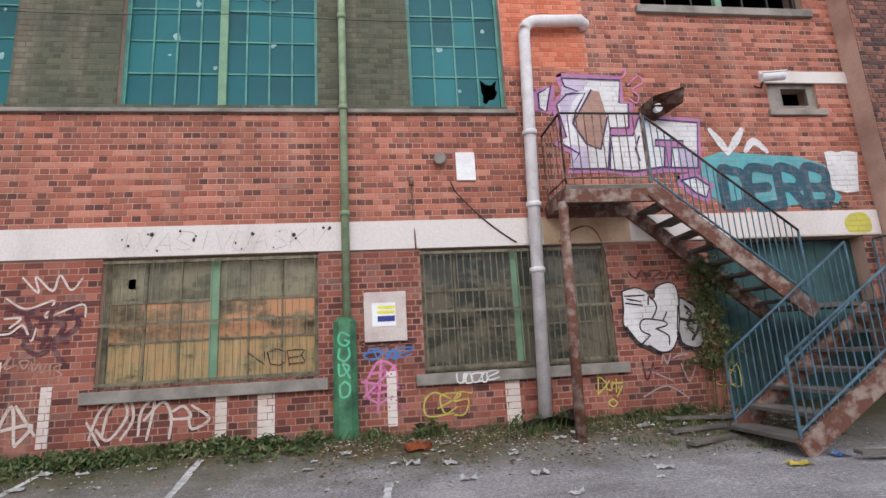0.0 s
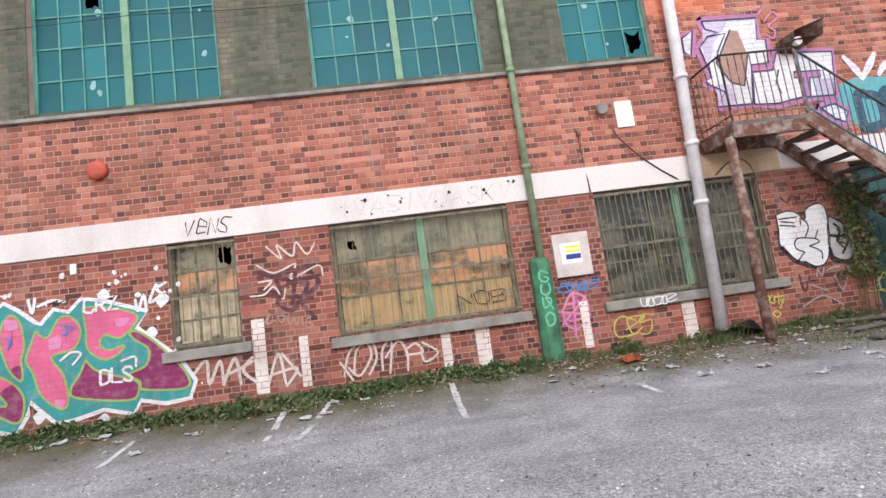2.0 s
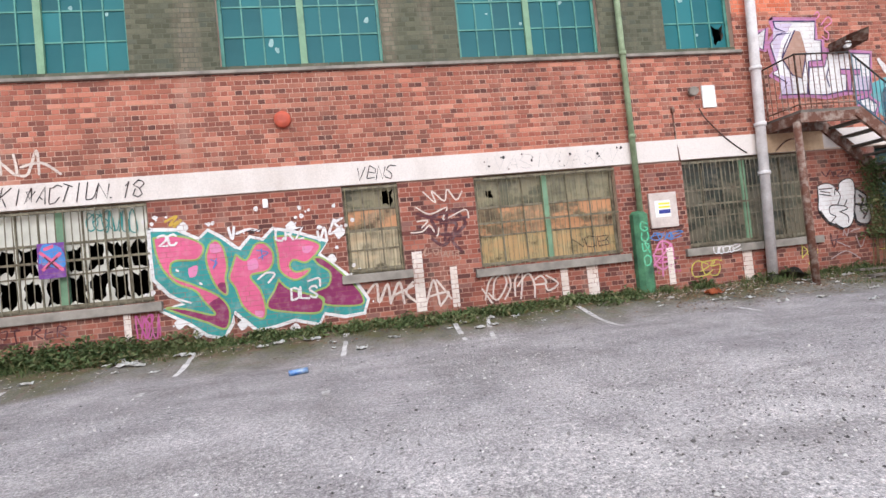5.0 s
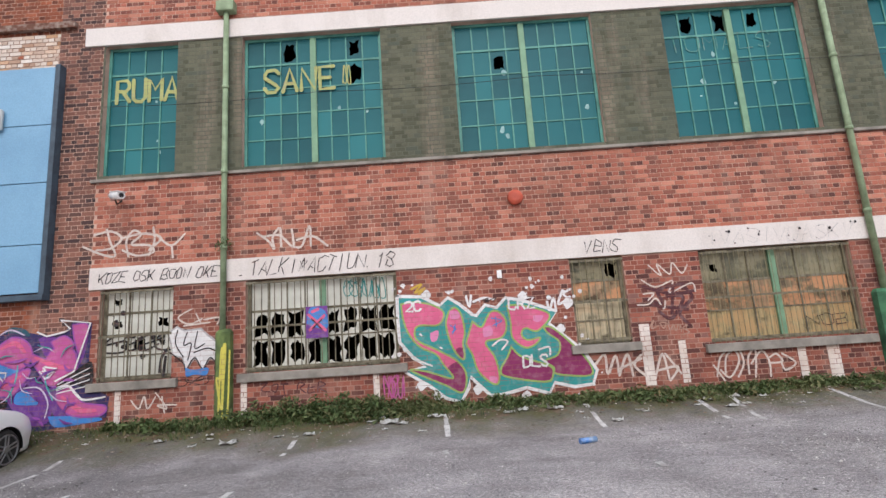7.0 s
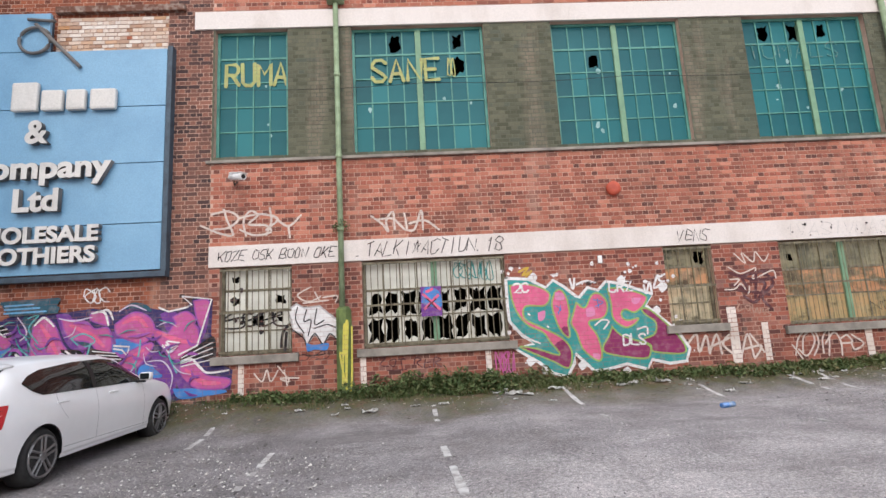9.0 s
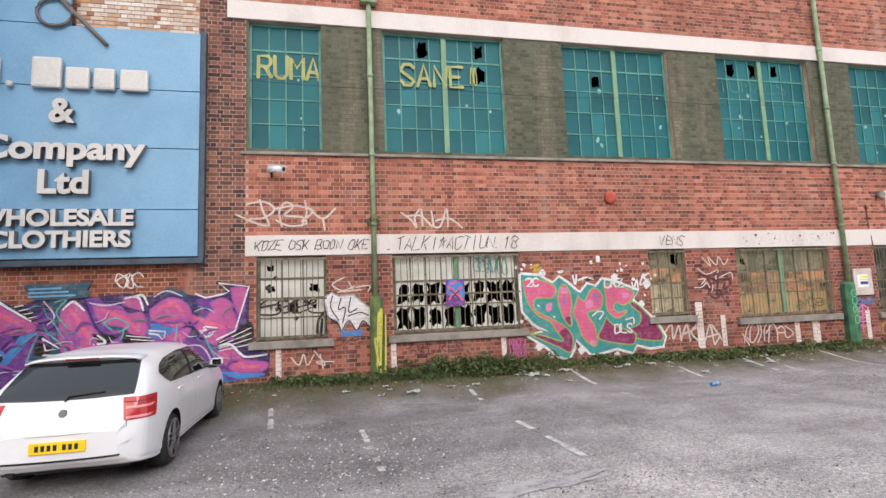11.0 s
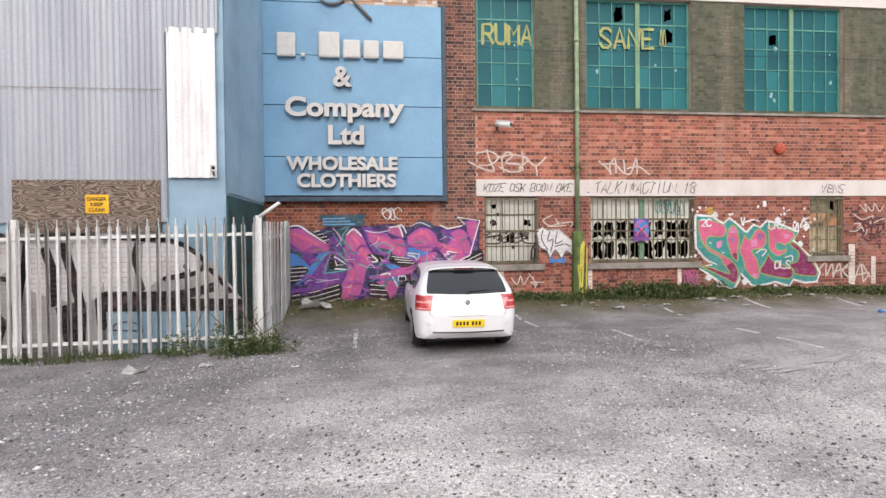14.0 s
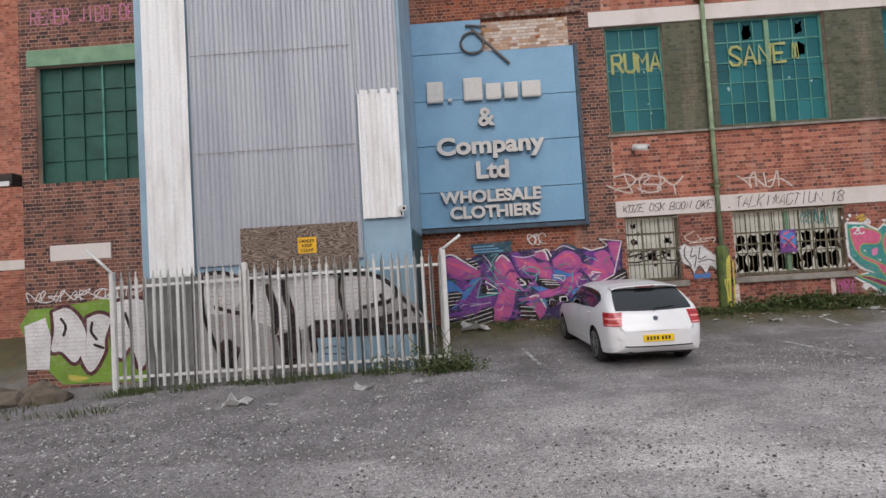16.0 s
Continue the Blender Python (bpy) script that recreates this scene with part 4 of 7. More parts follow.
box(SX0, -17.75, SY + 0.062, FY - 0.01, 6.7, 7.48, fr)
part("sign_frame", fr, M_BOARD_EDGE, sign)


def raised_text(body, x0, x1, z0, size, bold=0.02, depth=0.05, name="lettering"):
    cu = bpy.data.curves.new("text", "FONT")
    cu.body, cu.size, cu.extrude, cu.offset = body, size, depth, bold * size
    cu.align_x = "LEFT"
    tmp = bpy.data.objects.new("text", cu)
    scene.collection.objects.link(tmp)
    dg = bpy.context.evaluated_depsgraph_get()
    me = bpy.data.meshes.new_from_object(tmp.evaluated_get(dg))
    bpy.data.objects.remove(tmp)
    bm = bmesh.new()
    bm.from_mesh(me)
    bpy.data.meshes.remove(me)
    lo = min(v.co.x for v in bm.verts)
    hi = max(v.co.x for v in bm.verts)
    for v in bm.verts:
        v.co = Vector((x0 + (v.co.x - lo) / (hi - lo) * (x1 - x0), SY - 0.03 - depth - v.co.z, z0 + v.co.y))
    bmesh.ops.recalc_face_normals(bm, faces=bm.faces[:])
    ob = part(name, bm, M_LETTER, sign, "raised cream lettering")
    ob.data.materials.append(M_LETTER_SIDE)
    for p in ob.data.polygons:
        if abs(p.normal.y) < 0.5:
            p.material_index = 1
    return ob


# the trading name as plain rounded blocks, one for each letter
for x0, x1, z0, z1 in ((-19.12, -18.72, 5.5, 6.02), (-18.62, -18.52, 5.5, 5.6), (-18.24, -17.78, 5.5, 6.06), (-17.72, -17.34, 5.5, 5.9), (-17.28, -16.94, 5.5, 5.9), (-16.86, -16.4, 5.5, 5.9)):
    ob = part("letter_block", box(x0, x1, SY - 0.12, SY - 0.02, z0, z1, bevel=0.045), M_LETTER, sign, "raised cream block")
raised_text("&", -17.93, -17.53, 4.89, 0.6, 0.03)
raised_text("Company", -18.95, -16.4, 4.24, 0.56, 0.035)
raised_text("Ltd", -18.05, -17.28, 3.64, 0.56, 0.035)
raised_text("WHOLESALE", -18.94, -16.56, 3.08, 0.385, 0.04)
raised_text("CLOTHIERS", -18.72, -16.6, 2.71, 0.385, 0.04)
# needle and thread emblem as a plain loop and bars
loop = [(-17.95 + 0.28 * math.cos(a), SY - 0.05, 6.92 + 0.26 * math.sin(a)) for a in np.linspace(0.5, 2 * math.pi + 0.4, 24)]
part("emblem", tube(loop, 0.03, sides=8), M_LETTER_SIDE, sign, "plain loop emblem")
part("emblem", tube([(-18.1, SY - 0.05, 7.35), (-17.6, SY - 0.05, 7.3)], 0.03, sides=8), M_LETTER_SIDE, sign)
part("emblem", tube([(-17.95, SY - 0.05, 7.25), (-17.1, SY - 0.05, 6.36)], 0.035, sides=8), M_LETTER_SIDE, sign)
# flaking white brick above the board
brick_mesh("bricks", brick_cells(-17.7, -15.62, 6.78, 7.5, [], random.Random(14)), FY - 0.004, 0.003, brick_mat("flaking_white_brick", ((0.0, col(150, 110, 84)), (0.3, col(196, 176, 160)), (0.7, col(222, 212, 202)), (1.0, col(186, 140, 100))), dirt=col(190, 130, 70)), wall)
tagged(link_mesh("trim", box(-17.7, -15.3, FY - 0.1, FY, 7.55, 7.68, bevel=0.01), M_RUST), "rusty ledge above the sign board", "ledge", kind="structure")

# ---- clad block with its fence ----
BY, BX0, BX1 = 4.25, -24.62, -19.45


def corrugated(x0, x1, z0, z1, y, pitch, depth, m, parent, name="sheet", axis="x"):
    bm = bmesh.new()
    n = max(4, int(round((x1 - x0) / pitch * 6)))
    lo, hi = [], []
    for i in range(n + 1):
        u = x0 + (x1 - x0) * i / n
        ph = (i % 6) / 6
        d = depth * (0 if ph < 0.2 else min(1, (ph - 0.2) / 0.16) if ph < 0.7 else max(0, 1 - (ph - 0.7) / 0.16))
        for lst, z in ((lo, z0), (hi, z1)):
            lst.append(bm.verts.new((u, y - d, z) if axis == "x" else (y + d, u, z)))
    for i in range(n):
        bm.faces.new((lo[i], lo[i + 1], hi[i + 1], hi[i]))
    bmesh.ops.recalc_face_normals(bm, faces=bm.faces[:])
    bmesh.ops.solidify(bm, geom=bm.faces[:], thickness=0.004)
    return part(name, bm, m, parent)


block = tagged(link_mesh("wall_clad_block", box(BX0, BX1, BY, FY - 0.2, -0.8, 9.4), M_CLAD_BLUE), "tall block clad in grey corrugated sheets", "wall", kind="structure")
corrugated(-23.55, -20.36, 1.86, 9.4, BY - 0.03, 0.19, 0.035, M_CLAD, block)
corrugated(-20.36, -19.52, 4.95, 9.4, BY - 0.03, 0.19, 0.035, M_CLAD, block)
corrugated(-24.46, -23.57, 1.7, 5.15, BY - 0.045, 0.2, 0.04, M_CLAD_WHITE, block)
corrugated(-24.46, -23.57, 5.1, 9.4, BY - 0.035, 0.2, 0.04, M_CLAD_WHITE, block)
corrugated(-20.33, -19.57, 2.58, 5.02, BY - 0.045, 0.2, 0.04, M_CLAD_WHITE, block)
corrugated(BY + 0.02, FY - 0.2, 2.35, 9.4, BX1 + 0.01, 0.9, 0.012, M_CLAD_BLUE, block, axis="y")
part("lower_panel", box(BX1 + 0.005, BX1 + 0.03, BY + 0.05, FY - 0.2, -0.7, 2.3), M_TEAL, block, "torn dark teal sheeting")
for z in (4.0, 5.9, 7.6):
    part("lap_joint", box(-23.5, -20.4, BY - 0.072, BY - 0.068, z, z + 0.012), M_STONE, block)
ply = thing("plywood_board", "weathered swirly plywood sheet over an opening", "board")
part("sheet", box(-22.67, -20.45, BY - 0.09, BY - 0.035, 1.7, 2.54, bevel=0.004), M_PLY, ply)
part("sign", box(-21.58, -21.23, BY - 0.1, BY - 0.092, 2.0, 2.3), M_YELLOW, ply, "yellow warning notice")


def flat_text(body, x0, x1, z0, size, y, m, parent):
    cu = bpy.data.curves.new("text", "FONT")
    cu.body, cu.size, cu.extrude, cu.offset = body, size, 0.001, 0.012 * size
    tmp = bpy.data.objects.new("text", cu)
    scene.collection.objects.link(tmp)
    me = bpy.data.meshes.new_from_object(tmp.evaluated_get(bpy.context.evaluated_depsgraph_get()))
    bpy.data.objects.remove(tmp)
    bm = bmesh.new()
    bm.from_mesh(me)
    bpy.data.meshes.remove(me)
    lo, hi = min(v.co.x for v in bm.verts), max(v.co.x for v in bm.verts)
    for v in bm.verts:
        v.co = Vector((x0 + (v.co.x - lo) / (hi - lo) * (x1 - x0), y - v.co.z, z0 + v.co.y))
    return part("lettering", bm, m, parent)


flat_text("DANGER", -21.55, -21.26, 2.2, 0.085, BY - 0.103, M_BLACK, ply)
flat_text("KEEP", -21.5, -21.31, 2.12, 0.075, BY - 0.103, M_BLACK, ply)
flat_text("CLEAR", -21.53, -21.28, 2.03, 0.075, BY - 0.103, M_BLACK, ply)
tagged(link_mesh("wall_low", box(BX0 + 0.1, -20.4, BY - 0.06, BY - 0.01, -0.8, 1.7), worn("smoke_grey_render", col(150, 150, 146), col(108, 108, 106), 1.6, 0.9)), "grey rendered wall behind the fence", "wall", kind="structure")
tagged(link_mesh("wall_low", box(-21.3, -19.5, BY - 0.09, BY - 0.062, -0.8, 0.72), M_CLAD_BLUE), "pale blue painted lower wall", "wall", kind="structure")

# fence of steel pales
def pale_mesh(h):
    bm = bmesh.new()
    w, d = 0.034, 0.02
    prof = [(-w, 0), (-w * 0.45, -d), (w * 0.45, -d), (w, 0)]
    lo = [bm.verts.new((a, b, 0.06)) for a, b in prof]
    hi = [bm.verts.new((a, b, h - 0.14)) for a, b in prof]
    neck = [bm.verts.new((a * 0.42, b, h - 0.1)) for a, b in prof]
    tip = [bm.verts.new((a * 0.3, b, h)) for a, b in prof]
    for r, q in ((lo, hi), (hi, neck), (neck, tip)):
        for k in range(3):
            bm.faces.new((r[k], r[k + 1], q[k + 1], q[k]))
    bmesh.ops.solidify(bm, geom=bm.faces[:], thickness=0.004)
    me = bpy.data.meshes.new("pale")
    bm.to_mesh(me)
    bm.free()
    me.materials.append(M_FENCE)
    return me


def fence_run(a, b, h, n, label, posts):
    f = thing("palisade_fence", label, "fence", "palisade fences")
    me = pale_mesh(h)
    a, b = Vector(a), Vector(b)
    d = b - a
    yaw = math.atan2(d.y, d.x)
    rng = random.Random(n)
    for k in range(n):
        p = a + d * ((k + 0.5) / n)
        ob = new("pale", me)
        ob.parent = f
        ob.matrix_basis = Matrix.Translation(p) @ Euler((radians(rng.uniform(-0.5, 0.5)), radians(rng.uniform(-0.6, 0.6)), yaw)).to_matrix().to_4x4()
    nrm = Vector((-d.y, d.x, 0)).normalized()
    for z in (0.25, h - 0.28):
        bm = bmesh.new()
        bmesh.ops.create_cube(bm, size=1.0, matrix=Matrix.Translation((a + b) / 2 + nrm * 0.028 + Vector((0, 0, z))) @ Matrix.Rotation(yaw, 4, "Z") @ Matrix.Rotation(-math.asin(d.z / d.length), 4, "Y") @ Matrix.Diagonal((d.length, 0.045, 0.05, 1)))
        part("rail", bm, M_FENCE, f)
    for u in posts:
        p = a + d * u + nrm * 0.06
        bm = bmesh.new()
        bmesh.ops.create_cube(bm, size=1.0, matrix=Matrix.Translation((p.x, p.y, p.z - 0.1 + (h + 0.12) / 2)) @ Matrix.Rotation(yaw, 4, "Z") @ Matrix.Diagonal((0.09, 0.06, h + 0.12, 1)))
        part("post", bm, M_FENCE, f)
    return f


F0, F1, F2 = (-25.1, 4.02, -0.36), (-18.88, 4.02, -0.27), (-18.92, 6.75, -0.16)
front = fence_run(F0, F1, 2.2, 42, "galvanised steel palisade fence before the clad block", (0.0, 0.405, 1.0))
part("arm", tube([(F1[0], F1[1] + 0.05, 1.92), (F1[0] + 0.34, F1[1] + 0.03, 2.16)], 0.028, sides=8), M_FENCE, front, "cranked arm on the corner post")
part("arm", tube([(F0[0], F0[1] + 0.05, 1.84), (F0[0] - 0.45, F0[1] + 0.03, 2.3)], 0.028, sides=8), M_FENCE, front)
fence_run(F1, F2, 2.12, 18, "galvanised palisade fence running back to the wall", (1.0,))

# ---- brick building beyond the block ----
LY = 5.2
LW = (-27.42, -24.66, 3.86, 6.4)
lb = tagged(link_mesh("wall_left", holed_wall(-27.78, -24.6, -0.9, 7.9, LY + 0.006, LY + 0.34, [LW]), M_MORTAR), "dark red brick building beyond the clad block", "wall", kind="structure")
brick_mesh("bricks", brick_cells(-27.78, -24.6, -0.8, 7.9, [LW, (-27.6, -24.6, 6.4, 6.75), (-27.19, -25.88, 2.2, 2.53)], random.Random(21)), LY, 0.014, M_BRICK_DARK, lb)
tagged(link_mesh("trim", box(-27.6, -24.6, LY - 0.02, LY + 0.02, 6.4, 6.75, bevel=0.006), M_GREEN), "pale green painted lintel", "lintel", kind="structure")
tagged(link_mesh("trim", box(-27.19, -25.88, LY - 0.03, LY + 0.02, 2.2, 2.53, bevel=0.006), M_BAND), "white painted stone lintel", "lintel", kind="structure")
w = thing("window_13", "dark green steel window with mesh over it", "window", kind="structure")
M_MESH = worn("dark_green_mesh", col(42, 88, 76), col(30, 68, 60), 2, 0.6)
a, b, c, d = LW
part("backing", box(a, b, LY + 0.16, LY + 0.2, c, d), M_MESH, w)
for k in range(7):
    x = a + (b - a) * k / 6
    part("glazing_bar", box(x - 0.02, x + 0.02, LY + 0.12, LY + 0.158, c, d), M_GREEN_FRAME if k == 3 else M_MESH, w)
for k in range(6):
    z = c + (d - c) * k / 5
    part("glazing_bar", box(a, b, LY + 0.13, LY + 0.158, z - 0.015, z + 0.015), M_MESH, w)
back = tagged(link_mesh("wall_back", box(-60, -27.78, 10.0, 10.3, -1.0, 13.0), M_MORTAR), "further red brick wall beyond", "wall", kind="structure")
brick_mesh("bricks", brick_cells(-36, -27.78, -0.8, 13.0, [(-36, -27.78, 2.3, 2.6)], random.Random(23)), 9.99, 0.014, M_BRICK, back)
tagged(link_mesh("trim", box(-36, -27.8, 9.95, 9.999, 2.3, 2.6), M_BAND), "white band on the further wall", "band", kind="structure")
tagged(link_mesh("wall_left_side", box(-27.78, -27.5, LY + 0.34, 10.0, -0.9, 7.9), M_BRICK_DARK), "side of the dark brick building", "wall", kind="structure")
fl = thing("flood_lamp", "dark floodlight on the far brick wall", "lamp")
part("housing", box(-28.3, -27.82, LY - 0.2, LY + 0.1, 3.85, 4.1, bevel=0.03), M_BAR_DARK, fl)
part("glass", box(-28.25, -27.87, LY - 0.22, LY - 0.2, 3.82, 3.92), M_WHITE, fl)
rub = bmesh.new()
for k in range(5):
    bmesh.ops.create_icosphere(rub, subdivisions=2, radius=0.3, matrix=Matrix.Translation((-26.3 - 0.42 * k, 3.9 + 0.3 * (k % 2), -0.4)) @ Matrix.Diagonal((1.5, 1, 0.7, 1)))
for v in rub.verts:
    v.co += Vector((noise.noise(v.co * 3), noise.noise(v.co * 3 + Vector((5, 0, 0))), noise.noise(v.co * 3 + Vector((0, 9, 0))))) * 0.15
tagged(link_mesh("rubble_heap", rub, worn("earth_rubble", col(112, 100, 88), col(84, 76, 66), 4, 0.95)), "low heap of earth and rubble by the fence end", "rubble", kind="stuff")

# plain brick wall across the road behind the viewer closes the yard
# added and never in view; gives the glossy panes brick to reflect
tagged(link_mesh("wall_behind", box(-60, 40, -24.3, -24, -0.3, 6.5), M_BRICK), "plain brick wall added across the yard, out of view", "wall", kind="structure")

# ---- parked white hatchback ----
M_CAR = Nodes("white_car_paint")
M_CAR.b.inputs["Coat Weight"].default_value = 0.6
M_CAR.b.inputs["Coat Roughness"].default_value = 0.06
M_CAR = M_CAR.done(M_CAR.ramp(M_CAR.noise(1.5, 4), (0.3, col(232, 230, 230)), (0.7, col(222, 219, 218))), 0.35, spec=0.5)
M_GLASS = Nodes("car_glass").done(col(20, 24, 26), 0.05, spec=0.7)
M_TYRE = worn("tyre_rubber", col(38, 37, 37), col(56, 54, 52), 6, 0.85)
M_RIM = worn("alloy_rim", col(150, 148, 148), col(110, 108, 108), 6, 0.35, 0.7, bump=0.0)
M_TAIL = Nodes("tail_lamp_red").done(col(176, 36, 40), 0.12, spec=0.7)
M_TAIL_DARK = Nodes("brake_strip_dark_red").done(col(112, 26, 36), 0.15, spec=0.6)
M_TAIL_CLEAR = Nodes("tail_lamp_clear").done(col(226, 150, 146), 0.15, spec=0.7)
M_PLATE = worn("number_plate_yellow", col(244, 204, 30), col(230, 188, 24), 4, 0.4, bump=0.0)
M_SEAM = Nodes("panel_gap_grey").done(col(138, 136, 136), 0.7)
M_CHROME = Nodes("dark_chrome").done(col(90, 92, 98), 0.2, 1.0)

# stations along the car: top line, belt, half width, half width of the roof, underside
CAR_Y = np.array([-2.17, -2.14, -2.1, -2.06, -2.0, -1.9, -1.75, -1.6, -1.2, -0.4, 0.1, 0.45, 0.75, 1.05, 1.4, 1.75, 1.95, 2.07, 2.15])
CAR = {
    "top": [0.58, 0.68, 0.8, 0.92, 1.0, 1.09, 1.22, 1.345, 1.395, 1.42, 1.405, 1.345, 1.17, 1.0, 0.945, 0.87, 0.8, 0.72, 0.58],
    "belt": [0.5, 0.62, 0.74, 0.86, 0.935, 0.965, 0.975, 0.97, 0.96, 0.945, 0.935, 0.93, 0.92, 0.915, 0.875, 0.8, 0.72, 0.64, 0.52],
    "wide": [0.54, 0.65, 0.725, 0.77, 0.806, 0.832, 0.855, 0.87, 0.884, 0.876, 0.876, 0.878, 0.88, 0.882, 0.88, 0.86, 0.8, 0.72, 0.56],
    "roof": [0.48, 0.57, 0.635, 0.66, 0.66, 0.635, 0.605, 0.582, 0.61, 0.638, 0.64, 0.62, 0.63, 0.67, 0.68, 0.66, 0.6, 0.52, 0.4],
    "low": [0.38, 0.3, 0.262, 0.245, 0.235, 0.222, 0.2, 0.2, 0.2, 0.2, 0.2, 0.2, 0.2, 0.2, 0.2, 0.2, 0.21, 0.23, 0.32],
}


def car_section(y):
    """Half outline of the car across, from under the middle round to the top."""
    g = {k: sum(w * np.interp(y + o, CAR_Y, v) for o, w in ((-0.05, 0.25), (0, 0.5), (0.05, 0.25))) for k, v in CAR.items()}
    t, b, w, r, l = g["top"], g["belt"], g["wide"], g["roof"], g["low"]
    ctrl = np.array([(0, l), (w * 0.84, l), (w * 0.955, l + 0.06), (w * 0.975, l + 0.16), (w, l + (b - l) * 0.58), (w * 0.985, l + (b - l) * 0.8), (w * 0.94, b),
                     (r + (w - r) * 0.52, b + (t - b) * 0.5), (r + 0.035, t - 0.2 * (t - b)), (r * 0.9, t - 0.06 * (t - b) - 0.006), (r * 0.45, t - 0.002), (0, t)])
    d = []
    for i in range(len(ctrl) - 1):
        p0, p1, p2, p3 = ctrl[max(i - 1, 0)], ctrl[i], ctrl[i + 1], ctrl[min(i + 2, len(ctrl) - 1)]
        for k in range(6):
            u = k / 6
            d.append(0.5 * (2 * p1 + (p2 - p0) * u + (2 * p0 - 5 * p1 + 4 * p2 - p3) * u * u + (3 * p1 - p0 - 3 * p2 + p3) * u ** 3))
    d.append(ctrl[-1])
    return np.array(d)


ZS = np.linspace(0.2, 1.45, 126)
YS = np.linspace(-2.17, 2.15, 433)
HW = np.zeros((len(YS), len(ZS)))
for i, y in enumerate(YS):
    s = car_section(y)[12:]
    zz = np.maximum.accumulate(s[:, 1])
    HW[i] = np.where(ZS <= zz[-1], np.interp(ZS, zz, s[:, 0]), -1.0)


def car_side(y, z):
    """Half width of the body at a station and height; negative outside it."""
    i = min(max((y + 2.17) / 0.01, 0), 431.99)
    j = min(max((z - 0.2) / 0.01, 0), 124.99)
    a, b = int(i), int(j)
    u, v = i - a, j - b
    return float((HW[a, b] * (1 - u) + HW[a + 1, b] * u) * (1 - v) + (HW[a, b + 1] * (1 - u) + HW[a + 1, b + 1] * u) * v)


def car_top(y, x):
    s = car_section(y)[30:]
    return float(np.interp(abs(x), s[::-1, 0], s[::-1, 1]))


def car_skin(z, angle, out=0.006):
    """A point of the body seen from its own middle, angle 0 straight back, 90 to the side."""
    ox, oy = 0.3, -1.45
    dx, dy = math.sin(angle), -math.cos(angle)
    lo, hi = 0.0, 0.95
    for _ in range(22):
        m = (lo + hi) / 2
        x, y = ox + dx * m, oy + dy * m
        if y > -2.17 and x <= car_side(y, z):
            lo = m
        else:
            hi = m
    return ox + dx * (lo + out), oy + dy * (lo + out)


def car_back(x, z):
    """Where the tail stands at a height, across the car."""
    lo, hi = -2.17, -1.2
    for _ in range(22):
        m = (lo + hi) / 2
        if abs(x) <= car_side(m, z):
            hi = m
        else:
            lo = m
    return hi


def grid_mesh(fn, nu, nv, thick=0.0):
    bm = bmesh.new()
    v = [[bm.verts.new(fn(i / nu, j / nv)) for j in range(nv + 1)] for i in range(nu + 1)]
    for i in range(nu):
        for j in range(nv):
            bm.faces.new((v[i][j], v[i + 1][j], v[i + 1][j + 1], v[i][j + 1])).smooth = True
    bmesh.ops.remove_doubles(bm, verts=bm.verts[:], dist=1e-5)
    bmesh.ops.recalc_face_normals(bm, faces=bm.faces[:])
    return bm


AXLES, ARCH, WHEEL_Z = (-1.3, 1.39), 0.345, 0.312


def car_body():
    """The painted shell, with round openings over the wheels."""
    bm = bmesh.new()
    rings = []
    for y in np.concatenate([np.linspace(-2.17, -1.95, 24), np.linspace(-1.92, 1.95, 130), np.linspace(1.97, 2.15, 14)]):
        s = car_section(y)
        rings.append([bm.verts.new((x, y, z)) for x, z in s] + [bm.verts.new((-x, y, z)) for x, z in s[-2:0:-1]])
    n = len(rings[0])
    for r, q in zip(rings, rings[1:]):
        for k in range(n):
            bm.faces.new((r[k], r[(k + 1) % n], q[(k + 1) % n], q[k])).smooth = True
    for r in (rings[0][::-1], rings[-1]):
        bm.faces.new(r)

    def inside(v):
        return abs(v.co.x) > 0.6 and any(math.hypot(v.co.y - a, v.co.z - WHEEL_Z) < ARCH for a in AXLES)

    gone = [f for f in bm.faces if all(inside(v) for v in f.verts)]
    bmesh.ops.delete(bm, geom=gone, context="FACES")
    for v in bm.verts:
        if inside(v):
            a = min(AXLES, key=lambda q: abs(q - v.co.y))
            d = Vector((v.co.y - a, v.co.z - WHEEL_Z))
            if d.y < 0:
                v.co.y = a + math.copysign(math.sqrt(ARCH ** 2 - d.y ** 2), d.x)
            else:
                d = d.normalized() * ARCH
                v.co.y, v.co.z = a + d.x, WHEEL_Z + d.y
    bmesh.ops.recalc_face_normals(bm, faces=bm.faces[:])
    return bm


